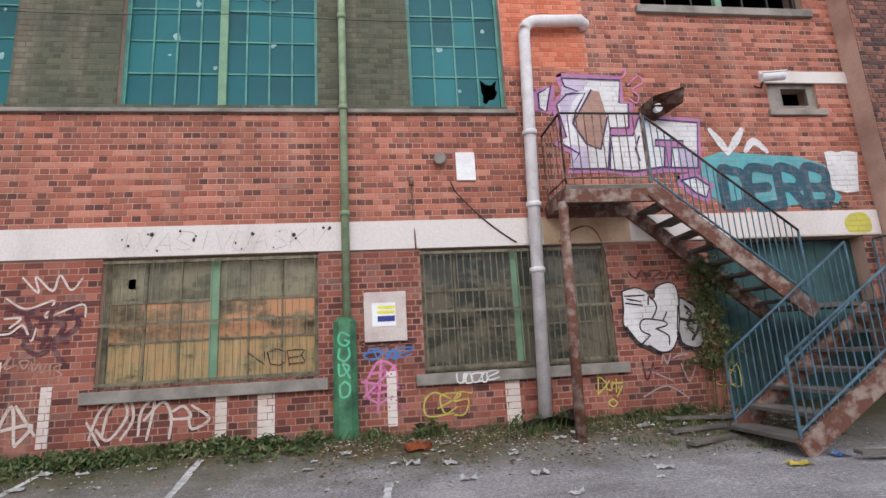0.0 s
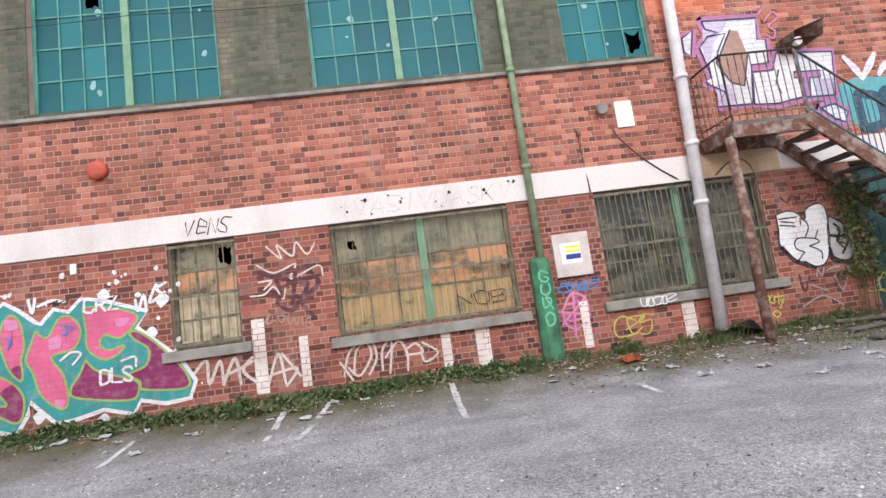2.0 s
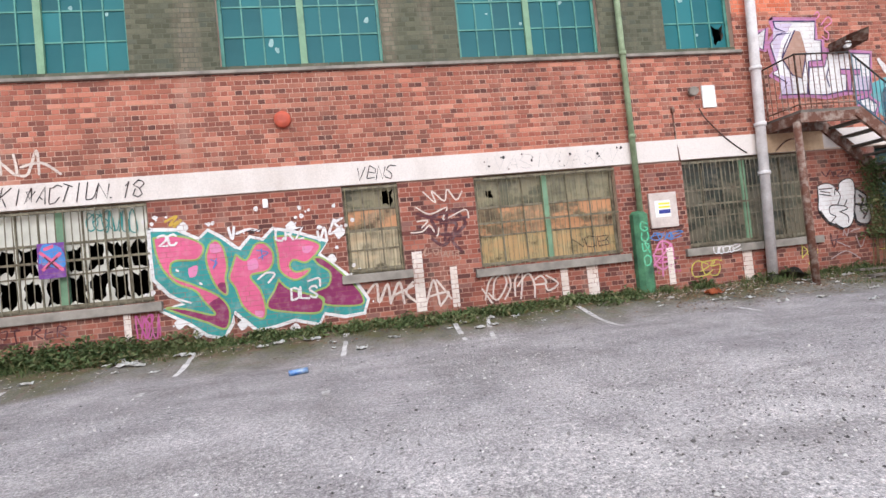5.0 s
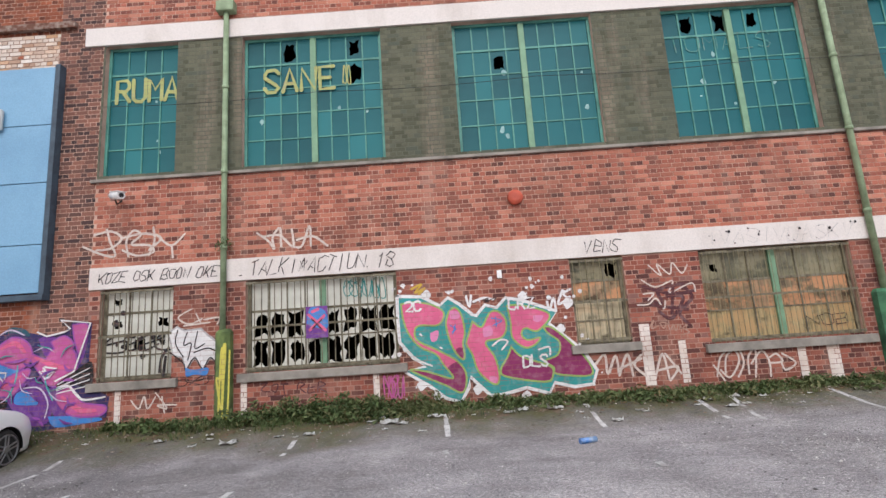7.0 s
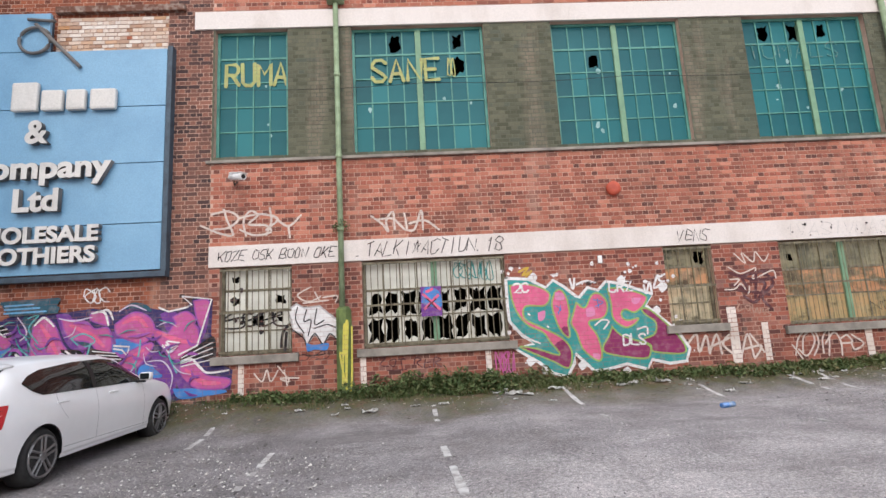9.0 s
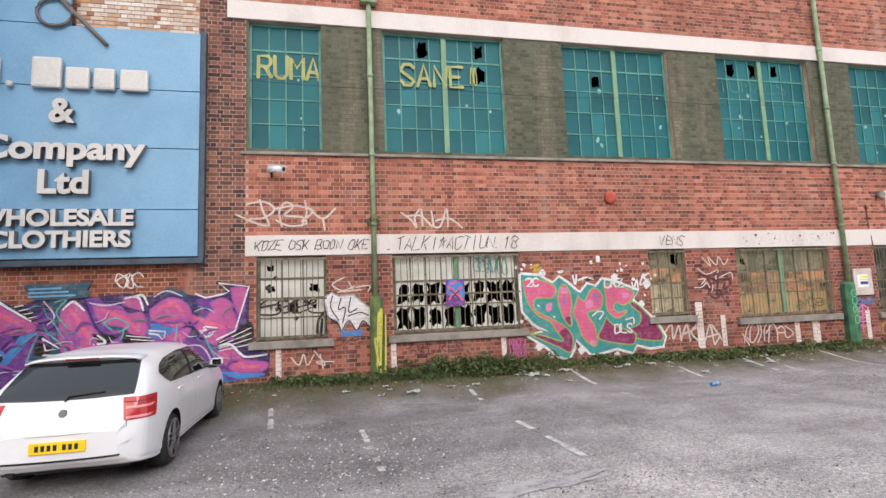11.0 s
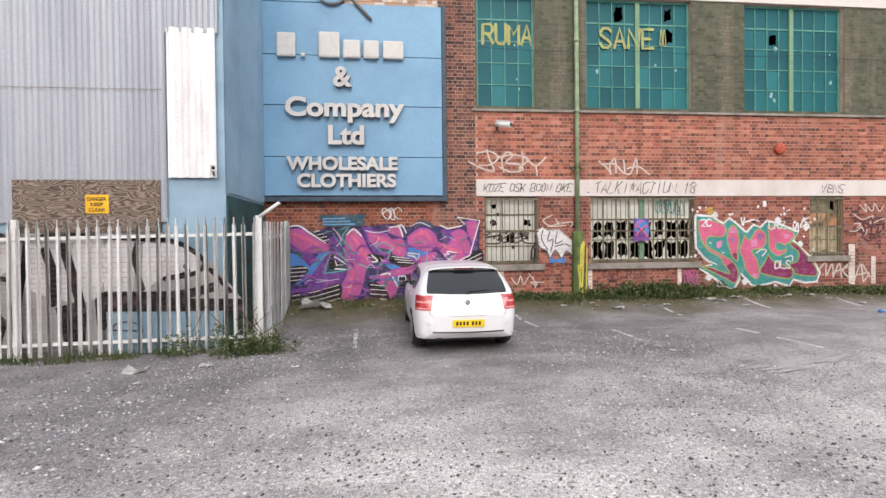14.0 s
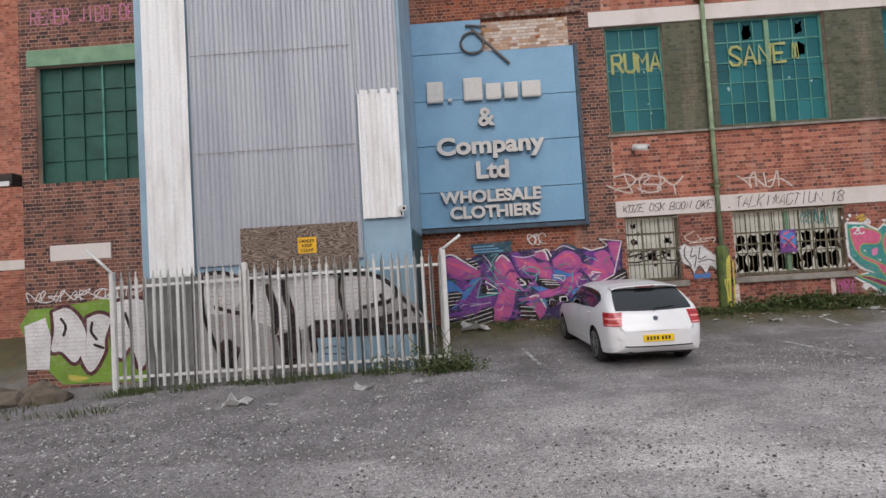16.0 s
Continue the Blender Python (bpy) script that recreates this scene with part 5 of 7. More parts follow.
def build_car(at):
    car = thing("car", "white hatchback parked nose to the wall, yellow number plate", "car", at=at)
    body = part("body", car_body(), M_CAR, car)
    # bumper slot, tailgate shut lines, plate recess
    def strip(x0, x1, z0, z1, name, m, out, nu=24, nv=2, bow=0.0, label=""):
        def fn(u, v):
            x = x0 + (x1 - x0) * u
            z = z0 + (z1 - z0) * v + bow * (1 - (2 * u - 1) ** 2)
            return (x, car_back(x, z) - out, z)
        return part(name, grid_mesh(fn, nu, nv), m, car, label)
    strip(-0.58, 0.58, 0.355, 0.375, "bumper_strip", M_BLACK, 0.006, bow=-0.012, label="dark slot across the rear bumper")
    strip(-0.62, 0.62, 0.632, 0.638, "tailgate_seam", M_SEAM, 0.003, bow=-0.03)
    for sgn in (-1, 1):
        def edge(u, v, sgn=sgn):
            z = 0.632 + 0.30 * u
            x = sgn * (0.625 - 0.02 * u + 0.006 * v)
            return (x, car_back(x, z) - 0.003, z)
        part("tailgate_seam", grid_mesh(edge, 12, 1), M_SEAM, car)
    part("diffuser", box(-0.6, 0.6, -2.0, -1.8, 0.2, 0.26, bevel=0.02), M_BLACK, car)
    part("underside", box(-0.72, 0.72, -1.8, 1.9, 0.19, 0.3), M_BLACK, car)
    lo_y, lo_z = (-1.54, -1.44, -1.3, 0.0, 0.92), (1.115, 1.035, 0.978, 0.955, 0.94)
    hi_y, hi_z = (-1.54, -1.42, -1.2, -0.6, 0.0, 0.3, 0.6, 0.92), (1.135, 1.205, 1.262, 1.315, 1.325, 1.3, 1.165, 0.95)
    for sgn in (-1, 1):
        def side(u, v, sgn=sgn):
            y = -1.54 + 2.46 * u
            z = np.interp(y, lo_y, lo_z) * (1 - v) + np.interp(y, hi_y, hi_z) * v
            return (sgn * (car_side(y, z) + 0.006), y, z)
        part("side_window", grid_mesh(side, 50, 8), M_GLASS, car)
        def pillar(u, v, sgn=sgn):
            y = -0.36 + 0.09 * u - 0.05 * v
            z = 0.96 + 0.355 * v
            return (sgn * (car_side(y, z) + 0.01), y, z)
        part("door_pillar", grid_mesh(pillar, 2, 8), M_BLACK, car)
        for y, lean in ((-0.3, 0.02), (0.86, 0.06), (-1.08, -0.28)):
            def seam(u, v, sgn=sgn, y=y, lean=lean):
                z = (0.3 if lean > 0 else 0.66) + (0.65 if lean > 0 else 0.3) * v
                yy = y + lean * (1 - v) ** 2 * (1 if lean > 0 else -1) * 0.6 + 0.006 * u
                return (sgn * (car_side(yy, z) + 0.003), yy, z)
            part("door_seam", grid_mesh(seam, 1, 12), M_SEAM, car)
        def crease(u, v, sgn=sgn):
            y, z = -0.93 + 1.95 * u, 0.335 + 0.006 * v - 0.03 * u
            return (sgn * (car_side(y, z) + 0.003), y, z)
        part("sill_crease", grid_mesh(crease, 24, 1), M_SEAM, car)
        for y in (-0.98, 0.08):
            x = sgn * (car_side(y, 0.86) + 0.016)
            part("door_handle", box(min(x, x - sgn * 0.03), max(x, x - sgn * 0.03), y - 0.1, y + 0.1, 0.852, 0.878, bevel=0.01), M_CAR, car)
        mirror = part("mirror", box(min(sgn * 0.87, sgn * 1.05), max(sgn * 0.87, sgn * 1.05), 0.68, 0.79, 0.955, 1.075, bevel=0.038), M_CAR, car, "white door mirror with a dark foot")
        part("mirror_glass", box(min(sgn * 0.895, sgn * 1.03), max(sgn * 0.895, sgn * 1.03), 0.675, 0.684, 0.972, 1.06), M_GLASS, mirror)
        part("mirror_foot", box(min(sgn * 0.82, sgn * 0.96), max(sgn * 0.82, sgn * 0.96), 0.7, 0.76, 0.925, 0.97, bevel=0.015), M_BLACK, mirror)
        # rear lamp wrapping the corner
        def lamp_patch(z0, z1, a0, a1, out, sgn=sgn):
            def fn(u, v):
                z = z0 + (z1 - z0) * v
                x, y = car_skin(z, a0 + (a1 - a0) * u - 0.10 * (1 - v) * u, out)
                return (sgn * x, y, z)
            return grid_mesh(fn, 14, 6)
        lamp_ob = part("tail_lamp", lamp_patch(0.7, 0.93, 0.41, 1.0, 0.009), M_TAIL, car, "red tail lamp wrapping the corner")
        part("lamp_band", lamp_patch(0.815, 0.839, 0.44, 0.9, 0.013), M_TAIL_CLEAR, lamp_ob)
        part("lamp_band", lamp_patch(0.716, 0.74, 0.44, 0.84, 0.013), M_TAIL_CLEAR, lamp_ob)
        part("lamp_rim", lamp_patch(0.878, 0.886, 0.43, 0.94, 0.012), M_TAIL_DARK, lamp_ob)
        for y in AXLES:
            x = sgn * 0.872
            bm = bmesh.new()
            ring = [[bm.verts.new((sgn * q, y + ARCH * math.cos(a), WHEEL_Z + ARCH * math.sin(a))) for a in np.linspace(-0.12, math.pi + 0.12, 25)] for q in (0.855, 0.55)]
            for k in range(24):
                bm.faces.new((ring[0][k], ring[0][k + 1], ring[1][k + 1], ring[1][k])).smooth = True
            bm.faces.new(ring[1])
            part("wheel_well", bm, M_BLACK, car)
            wheel = part("wheel", disc((sgn * 0.65, y, 0.312), 0.312, 0.215, (sgn, 0, 0), sides=40), M_TYRE, car, "black tyre on an alloy wheel")
            c = Vector((sgn * 0.862, y, 0.312))
            part("brake_disc", disc(c - Vector((sgn * 0.002, 0, 0)), 0.222, 0.004, (sgn, 0, 0), sides=32), M_BLACK, wheel)
            rim = bmesh.new()
            c = c + Vector((sgn * 0.012, 0, 0))
            tube([(c + Vector((0, 0.218 * math.cos(a), 0.218 * math.sin(a)))) for a in np.linspace(0, 2 * math.pi, 37)], 0.013, rim, sides=6, cap=False)
            for k in range(5):
                for o in (-0.15, 0.15):
                    a = 2 * math.pi * k / 5 + 0.3
                    p = c + Vector((0, 0.045 * math.cos(a + 4 * o), 0.045 * math.sin(a + 4 * o)))
                    q = c + Vector((0, 0.215 * math.cos(a + o), 0.215 * math.sin(a + o)))
                    tube([p, q], 0.013, rim, sides=6)
            join(rim, disc(c - Vector((sgn * 0.01, 0, 0)), 0.055, 0.025, (sgn, 0, 0), sides=16))
            part("rim", rim, M_RIM, wheel, "five double-spoke alloy rim")

    def rear(u, v):
        z = 0.955 + 0.345 * v
        x = (u * 2 - 1) * (0.69 - 0.105 * v - 0.03 * (1 - v) ** 4)
        z -= 0.02 * (1 - v) * (1 - (2 * u - 1) ** 2)
        return (x, car_back(x, z) - 0.007, z + 0.003)
    part("rear_window", grid_mesh(rear, 24, 12), M_GLASS, car)
    def spoiler(u, v):
        x = (u * 2 - 1) * 0.6
        y = -1.71 + 0.2 * v + 0.05 * (2 * u - 1) ** 2
        return (x, y, car_top(-1.56 + 0.06 * v, x * 0.97) + 0.004 + 0.012 * v)
    bm = grid_mesh(spoiler, 20, 4)
    bmesh.ops.solidify(bm, geom=bm.faces[:], thickness=0.02)
    part("roof_spoiler", bm, M_CAR, car)
    part("brake_light", box(-0.17, 0.17, -1.722, -1.69, 1.322, 1.342, bevel=0.004), M_TAIL_DARK, car)

    def screen(u, v):
        y = 0.42 + 0.6 * v
        x = (u * 2 - 1) * (0.54 + 0.08 * v)
        return (x, y, car_top(y, x) + 0.006)
    part("windscreen", grid_mesh(screen, 16, 8), M_GLASS, car)
    y = car_back(0, 0.93)
    part("wiper", tube([(0.0, y - 0.02, 0.93), (0.02, car_back(0, 0.975) - 0.02, 0.975), (0.36, car_back(0.36, 1.0) - 0.018, 1.0)], 0.011, sides=6), M_BLACK, car)
    part("badge", disc((0, car_back(0, 0.81) + 0.004, 0.81), 0.042, 0.014, (0, -1, 0.25)), M_CHROME, car, "plain dark round badge")
    y = car_back(0, 0.49)
    plate = part("number_plate", box(-0.26, 0.26, y - 0.022, y + 0.01, 0.437, 0.548, bevel=0.004), M_PLATE, car, "yellow number plate")
    for k in range(7):
        x = -0.205 + 0.056 * k + (0.03 if k > 3 else 0)
        part("plate_bar", box(x, x + 0.034, y - 0.0236, y - 0.0225, 0.465, 0.522), M_BLACK, plate)
    part("exhaust", tube([(-0.47, -2.09, 0.25), (-0.47, -1.9, 0.25)], 0.04, sides=12), M_BLACK, car)
    return car


build_car(pose(-15.68, 4.46, -0.11, 0, 0, 0.8) @ Matrix.Diagonal((0.875, 0.875, 0.9, 1)))


# ---- sprayed lettering and pieces ----
def paint_mat(name, base, other=None, gaps=0.35):
    """Spray paint that sinks into the brick joints and has worn off them in places."""
    n = Nodes(name)
    sep = n.add("SeparateXYZ")
    n.link(n.coord(), sep.inputs[0])
    com = n.add("CombineXYZ")
    n.link(sep.outputs["X"], com.inputs["X"])
    n.link(sep.outputs["Z"], com.inputs["Y"])
    br = n.add("TexBrick", Scale=1.0, Mortar_Size=0.006, Mortar_Smooth=0.3, Brick_Width=STRETCHER, Row_Height=COURSE, Bias=0.0)
    br.offset, br.squash = 0.25, 1.0
    n.link(com.outputs[0], br.inputs["Vector"])
    c = n.ramp(n.noise(3.0, 5), (0.35, base), (0.7, other or tuple(v * 0.82 for v in base[:3]) + (1.0,)))
    c = n.mix(n.ramp(n.noise(1.7, 6), (0.45, (0, 0, 0)), (0.75, (0.5,) * 3)), c, tuple(v * 0.5 for v in base[:3]) + (1.0,))
    c = n.mix(n.ramp(n.noise(9, 4), (0.5, (0, 0, 0)), (0.8, (0.3,) * 3)), c, col(190, 170, 168))
    wear = n.mix(1.0, br.outputs["Fac"], n.ramp(n.noise(5, 4), (0.35, (0, 0, 0)), (0.65, (gaps * 2,) * 3)), "MULTIPLY")
    c = n.mix(wear, c, col(140, 92, 78))
    inv = n.add("Math")
    inv.operation = "SUBTRACT"
    inv.inputs[0].default_value = 1.0
    n.link(br.outputs["Fac"], inv.inputs[1])
    n.bump(inv.outputs[0], 0.5, 0.006)
    return n.done(c, 0.65, spec=0.3)


P = {k: paint_mat("spray_" + k, col(*v)) for k, v in {
    "white": (226, 222, 220), "cream": (214, 198, 186), "black": (28, 27, 29), "pink": (214, 98, 136), "hotpink": (188, 88, 146), "maroon": (134, 44, 92), "teal": (58, 146, 142), "darkteal": (44, 82, 96),
    "lime": (150, 176, 96), "yellow": (206, 196, 84), "blue": (72, 130, 196), "navy": (54, 46, 92), "purple": (112, 62, 140), "violet": (152, 80, 160), "rose": (214, 130, 170), "lilac": (200, 186, 206),
    "paleyellow": (170, 174, 108), "mauve": (186, 122, 164), "aqua": (96, 168, 172), "faded": (168, 150, 148), "faintmint": (74, 132, 124), "green": (124, 160, 60), "mint": (96, 196, 150), "grey": (176, 172, 170), "darkred": (84, 44, 48), "skyblue": (110, 164, 200), "ochre": (196, 160, 60), "brown": (170, 134, 116)}.items()}


# white painted bay markers on the wall foot
M_WHITE_PLATE = paint_mat("white_wall_paint", col(226, 214, 204), col(204, 184, 170), 0.75)
for x, w, z0, z1 in ((-2.83, 0.13, 0.3, 0.82), (-2.31, 0.2, 0.25, 0.82), (-0.8, 0.12, 0.3, 0.96), (0.74, 0.19, 0.22, 0.75), (-5.36, 0.17, 0.33, 1.33), (-4.77, 0.12, 0.34, 1.02),
                    (-14.2, 0.1, 0.28, 0.8), (-12.09, 0.1, 0.22, 0.82), (-9.88, 0.1, 0.38, 0.82)):
    bm = box(x - w / 2, x + w / 2, FY - 0.008, FY - 0.003, z0, z1)
    tagged(link_mesh("bay_plate", bm, M_WHITE_PLATE), "white painted bay marker on the brick wall", "wall marking", "white bay markers")


def smooth_line(pts, per=6):
    if len(pts) < 3:
        return [Vector(p) for p in pts]
    p = [Vector(q) for q in pts]
    out = []
    for i in range(len(p) - 1):
        a, b, c, d = p[max(i - 1, 0)], p[i], p[i + 1], p[min(i + 2, len(p) - 1)]
        for k in range(per):
            u = k / per
            out.append(0.5 * (2 * b + (c - a) * u + (2 * a - 5 * b + 4 * c - d) * u * u + (3 * b - a - 3 * c + d) * u ** 3))
    out.append(p[-1])
    return out


def ribbon(bm, pts, width, y, soft=True, taper=0.0, closed=False):
    """A flat painted stroke in the plane of the wall."""
    if isinstance(bm, list):
        bm.append(bmesh.new())
        y -= 0.00009 * len(bm)
        bm = bm[-1]
    line = smooth_line([(a, b) for a, b in pts]) if soft else [Vector(q) for q in pts]
    line = [v for i, v in enumerate(line) if i == 0 or (v - line[i - 1]).length > 1e-4]
    if len(line) < 2:
        return
    L, R = [], []
    m = len(line)
    for i, q in enumerate(line):
        d = (line[min(i + 1, m - 1)] - line[max(i - 1, 0)])
        nrm = Vector((-d.y, d.x)).normalized()
        w = width / 2 * (1 - taper * abs(2 * i / (m - 1) - 1))
        yy = y - 0.0005 * i / m
        L.append(bm.verts.new((q.x + nrm.x * w, yy, q.y + nrm.y * w)))
        R.append(bm.verts.new((q.x - nrm.x * w, yy, q.y - nrm.y * w)))
    for i in range(m - 1):
        bm.faces.new((L[i], R[i], R[i + 1], L[i + 1]))
    for q, s, a, b in ((line[0], line[0] - line[1], L[0], R[0]), (line[-1], line[-1] - line[-2], R[-1], L[-1])):
        r = width / 2 * (1 - taper)
        base = math.atan2(s.y, s.x)
        fan = [bm.verts.new((q.x + r * math.cos(base + t), y, q.y + r * math.sin(base + t))) for t in np.linspace(-1.2, 1.2, 5)]
        try:
            bm.faces.new([a, *(fan if (a.co.x - q.x) * math.cos(base - 1.4) + (a.co.z - q.y) * math.sin(base - 1.4) > 0 else fan[::-1]), b])
        except ValueError:
            pass


def blob(bm, pts, y, soft=True):
    """A filled painted shape."""
    if isinstance(bm, list):
        bm.append(bmesh.new())
        y -= 0.00009 * len(bm)
        bm = bm[-1]
    line = smooth_line(list(pts) + [pts[0]], 4)[:-1] if soft else [Vector(q) for q in pts]
    f = bm.faces.new([bm.verts.new((q[0], y, q[1])) for q in line])
    xs, zs = [q[0] for q in line], [q[1] for q in line]
    if max(xs) - min(xs) > 0.3:
        for lo, hi, way in ((min(xs), max(xs), (1, 0, 0)), (min(zs), max(zs), (0, 0, 1))):
            for c in np.arange(lo + 0.11, hi, 0.22):
                bmesh.ops.bisect_plane(bm, geom=bm.verts[:] + bm.edges[:] + bm.faces[:], plane_co=(c * way[0], y, c * way[2]), plane_no=way)
    bmesh.ops.triangulate(bm, faces=bm.faces[:] if len(bm.faces) > 1 and max(xs) - min(xs) > 0.3 else [f])


GLYPH = {"A": "00 26 40|12 32", "B": "00 06 36 45 33 03|33 42 41 30 00", "C": "45 36 16 05 01 10 30 41", "D": "00 06 26 45 41 20 00", "E": "46 06 00 40|03 33", "G": "45 36 16 05 01 10 30 42 22",
         "H": "00 06|40 46|03 43", "I": "20 26", "J": "36 31 20 01", "K": "00 06|46 02|13 40", "L": "06 00 40", "M": "00 06 23 46 40", "N": "00 06 40 46", "O": "16 05 01 10 30 41 45 36 16", "P": "00 06 36 45 44 33 03",
         "R": "00 06 36 45 44 33 03|23 40", "S": "45 36 16 05 04 32 41 30 10 01", "T": "06 46|26 20", "U": "06 01 10 30 41 46", "V": "06 20 46", "W": "06 10 24 30 46", "Y": "06 23 46|23 20", "Z": "06 46 00 40",
         "1": "15 26 20", "2": "05 16 36 45 43 00 40", "8": "16 05 13 33 45 36 16|13 01 10 30 41 33", "*": "26 10 44 04 30 26", ".": "10 20", "X": "06 40|00 46", "e": "03 43 45 36 16 05 01 10 40"}


def letters(bm, text, x0, x1, z0, z1, width, y, seed=1, soft=False, slant=0.0, jit=0.25, rise=0.0):
    rng = random.Random(seed)
    step = (x1 - x0) / len(text)
    for i, ch in enumerate(text):
        if ch == " ":
            continue
        for s in GLYPH[ch].split("|"):
            pts = []
            for g in s.split():
                u, v = (int(g[0]) + rng.uniform(-jit, jit)) / 4, (int(g[1]) + rng.uniform(-jit, jit)) / 6
                z = z0 + v * (z1 - z0) + rise * i * step
                pts.append((x0 + (i + 0.1 + 0.78 * u) * step + slant * (z - z0), z))
            ribbon(bm, pts, width, y, soft=soft)


CURSIVE = ("00 16 26 10 30 46", "44 26 04 10 40", "00 06 40 46 20", "02 45 36 05 10 42", "06 01 20 36 40 46", "10 36 46 33 03 30", "00 26 30 10 16", "45 16 03 34 20 00", "03 16 43 20 03 46")


def scrawl(bm, x0, x1, z0, z1, width, y, seed, loops=6):
    """An unreadable tag of overlapping looped strokes."""
    rng = random.Random(seed)
    step = (x1 - x0) / loops
    for k in range(loops):
        for g in rng.sample(CURSIVE, 1):
            grow = rng.uniform(1.2, 1.9)
            pts = []
            for q in g.split():
                u, v = (int(q[0]) + rng.uniform(-0.5, 0.5)) / 4, (int(q[1]) + rng.uniform(-0.5, 0.5)) / 6
                pts.append((x0 + (k + u * grow - 0.1) * step, z0 + v * (z1 - z0)))
            ribbon(bm, pts, width * 0.7, y, taper=0.2)


def graffito(label, *layers, wall_y=FY):
    """layers: (part name, colour, draw(bm, y)) from the wall outwards."""
    g = thing("graffiti", label, "graffiti", "wall graffiti")
    for k, (name, color, draw) in enumerate(layers):
        made = []
        draw(made, wall_y - 0.006 - 0.0022 * k)
        for bm in made:
            bm.normal_update()
            for f in bm.faces:
                if f.normal.y > 0:
                    f.normal_flip()
            many = bm in SPECKLED
            ob = part("specks" if many else name, bm, P[color], g)
            if many:
                ob["kind"] = "stuff"
    return g


def strokes(lines, width, soft=True, taper=0.0):
    def draw(bm, y):
        for pts in lines:
            ribbon(bm, pts, width, y, soft, taper)
    return draw


def blobs(*shapes, soft=True):
    def draw(bm, y):
        for pts in shapes:
            blob(bm, pts, y, soft)
    return draw


SPECKLED = []


def specks(x0, x1, z0, z1, n, r, seed):
    def draw(bm, y):
        rng = random.Random(seed)
        bm.append(bmesh.new())
        b = bm[-1]
        for i in range(n):
            x, z, q = rng.uniform(x0, x1), rng.uniform(z0, z1), r * rng.uniform(0.4, 1.3)
            blob(b, [(x + q * rng.uniform(0.7, 1.2) * math.cos(a), z + q * rng.uniform(0.7, 1.2) * math.sin(a)) for a in (0, 1.05, 2.1, 3.1, 4.2, 5.2)], y - 0.00002 * i)
        SPECKLED.append(b)
    return draw


def both(*draws):
    def draw(bm, y):
        for d in draws:
            d(bm, y)
    return draw


def shards(x0, x1, z0, z1, n, width, seed):
    """Short curved cuts of colour strewn through a mural."""
    def draw(bm, y):
        rng = random.Random(seed)
        for _ in range(n):
            x, z, a, l = rng.uniform(x0, x1), rng.uniform(z0, z1), rng.uniform(-0.9, 0.9), rng.uniform(0.15, 0.4)
            c, s = math.cos(a), math.sin(a)
            b = rng.uniform(-0.1, 0.1)
            ribbon(bm, [(x - l / 2 * c, z - l / 2 * s), (x - s * b, z + c * b), (x + l / 2 * c, z + l / 2 * s)], width, y, taper=0.7)
    return draw


def words(text, x0, x1, z0, z1, width, **kw):
    return lambda bm, y: letters(bm, text, x0, x1, z0, z1, width, y, **kw)


def tags(x0, x1, z0, z1, width, seed, loops=6):
    return lambda bm, y: scrawl(bm, x0, x1, z0, z1, width, y, seed, loops)


BF = FY - 0.033  # face of the concrete bands
UF = FY + 0.128  # face of the upper panes and their bars

# pink and teal piece, x -9.4 to -6.2
def sheet(a, b, c, d, e, f, g, h):
    """Sketch sheet to wall metres, (x, z) of each point."""
    return lambda *pts: [((a * u + b * v + c) / (g * u + h * v + 1), (d * u + e * v + f) / (g * u + h * v + 1)) for u, v in pts]


K = sheet(0.00425, -0.001, -9.671, -0.00028, -0.00412, 2.461, 0.000002, 0.000073)
BACK = K((60, 95), (150, 97), (225, 132), (258, 100), (300, 125), (352, 165), (375, 172), (410, 128), (455, 140), (490, 100), (560, 112), (690, 152), (658, 200), (800, 310), (852, 382), (840, 430), (770, 440), (690, 424), (670, 466), (580, 444), (490, 470), (440, 476), (356, 402), (345, 445), (318, 502), (262, 488), (200, 442), (95, 386), (180, 372), (130, 330), (75, 270), (66, 190))
FILLS = [K((70, 120), (130, 112), (200, 125), (243, 155), (222, 202), (150, 205), (128, 225), (140, 265), (215, 300), (300, 345), (338, 400), (325, 470), (250, 440), (115, 384), (180, 388), (285, 415), (245, 360), (215, 320), (150, 290), (105, 240), (80, 180)),
         K((262, 150), (285, 133), (312, 160), (328, 230), (322, 275), (330, 322), (322, 340), (290, 308), (264, 250), (252, 195)),
         K((358, 188), (395, 210), (425, 155), (458, 148), (490, 180), (492, 225), (470, 255), (412, 272), (450, 330), (470, 400), (462, 437), (430, 427), (385, 385), (360, 320), (336, 278), (345, 235)),
         K((495, 125), (560, 125), (665, 160), (620, 225), (570, 215), (555, 240), (580, 262), (630, 252), (610, 280), (570, 292), (520, 255), (510, 190)),
         K((515, 290), (560, 330), (670, 365), (682, 405), (650, 427), (500, 408), (475, 380), (500, 330)),
         K((640, 210), (680, 215), (770, 290), (832, 362), (826, 402), (700, 397), (685, 370), (650, 345), (700, 320), (706, 270), (660, 235))]
DEEP = [K((300, 348), (336, 400), (324, 466), (262, 440), (286, 420), (262, 375)), K((120, 384), (180, 391), (284, 416), (300, 438), (250, 436)), K((305, 292), (325, 296), (327, 320), (320, 334), (294, 306)), FILLS[4], FILLS[5]]
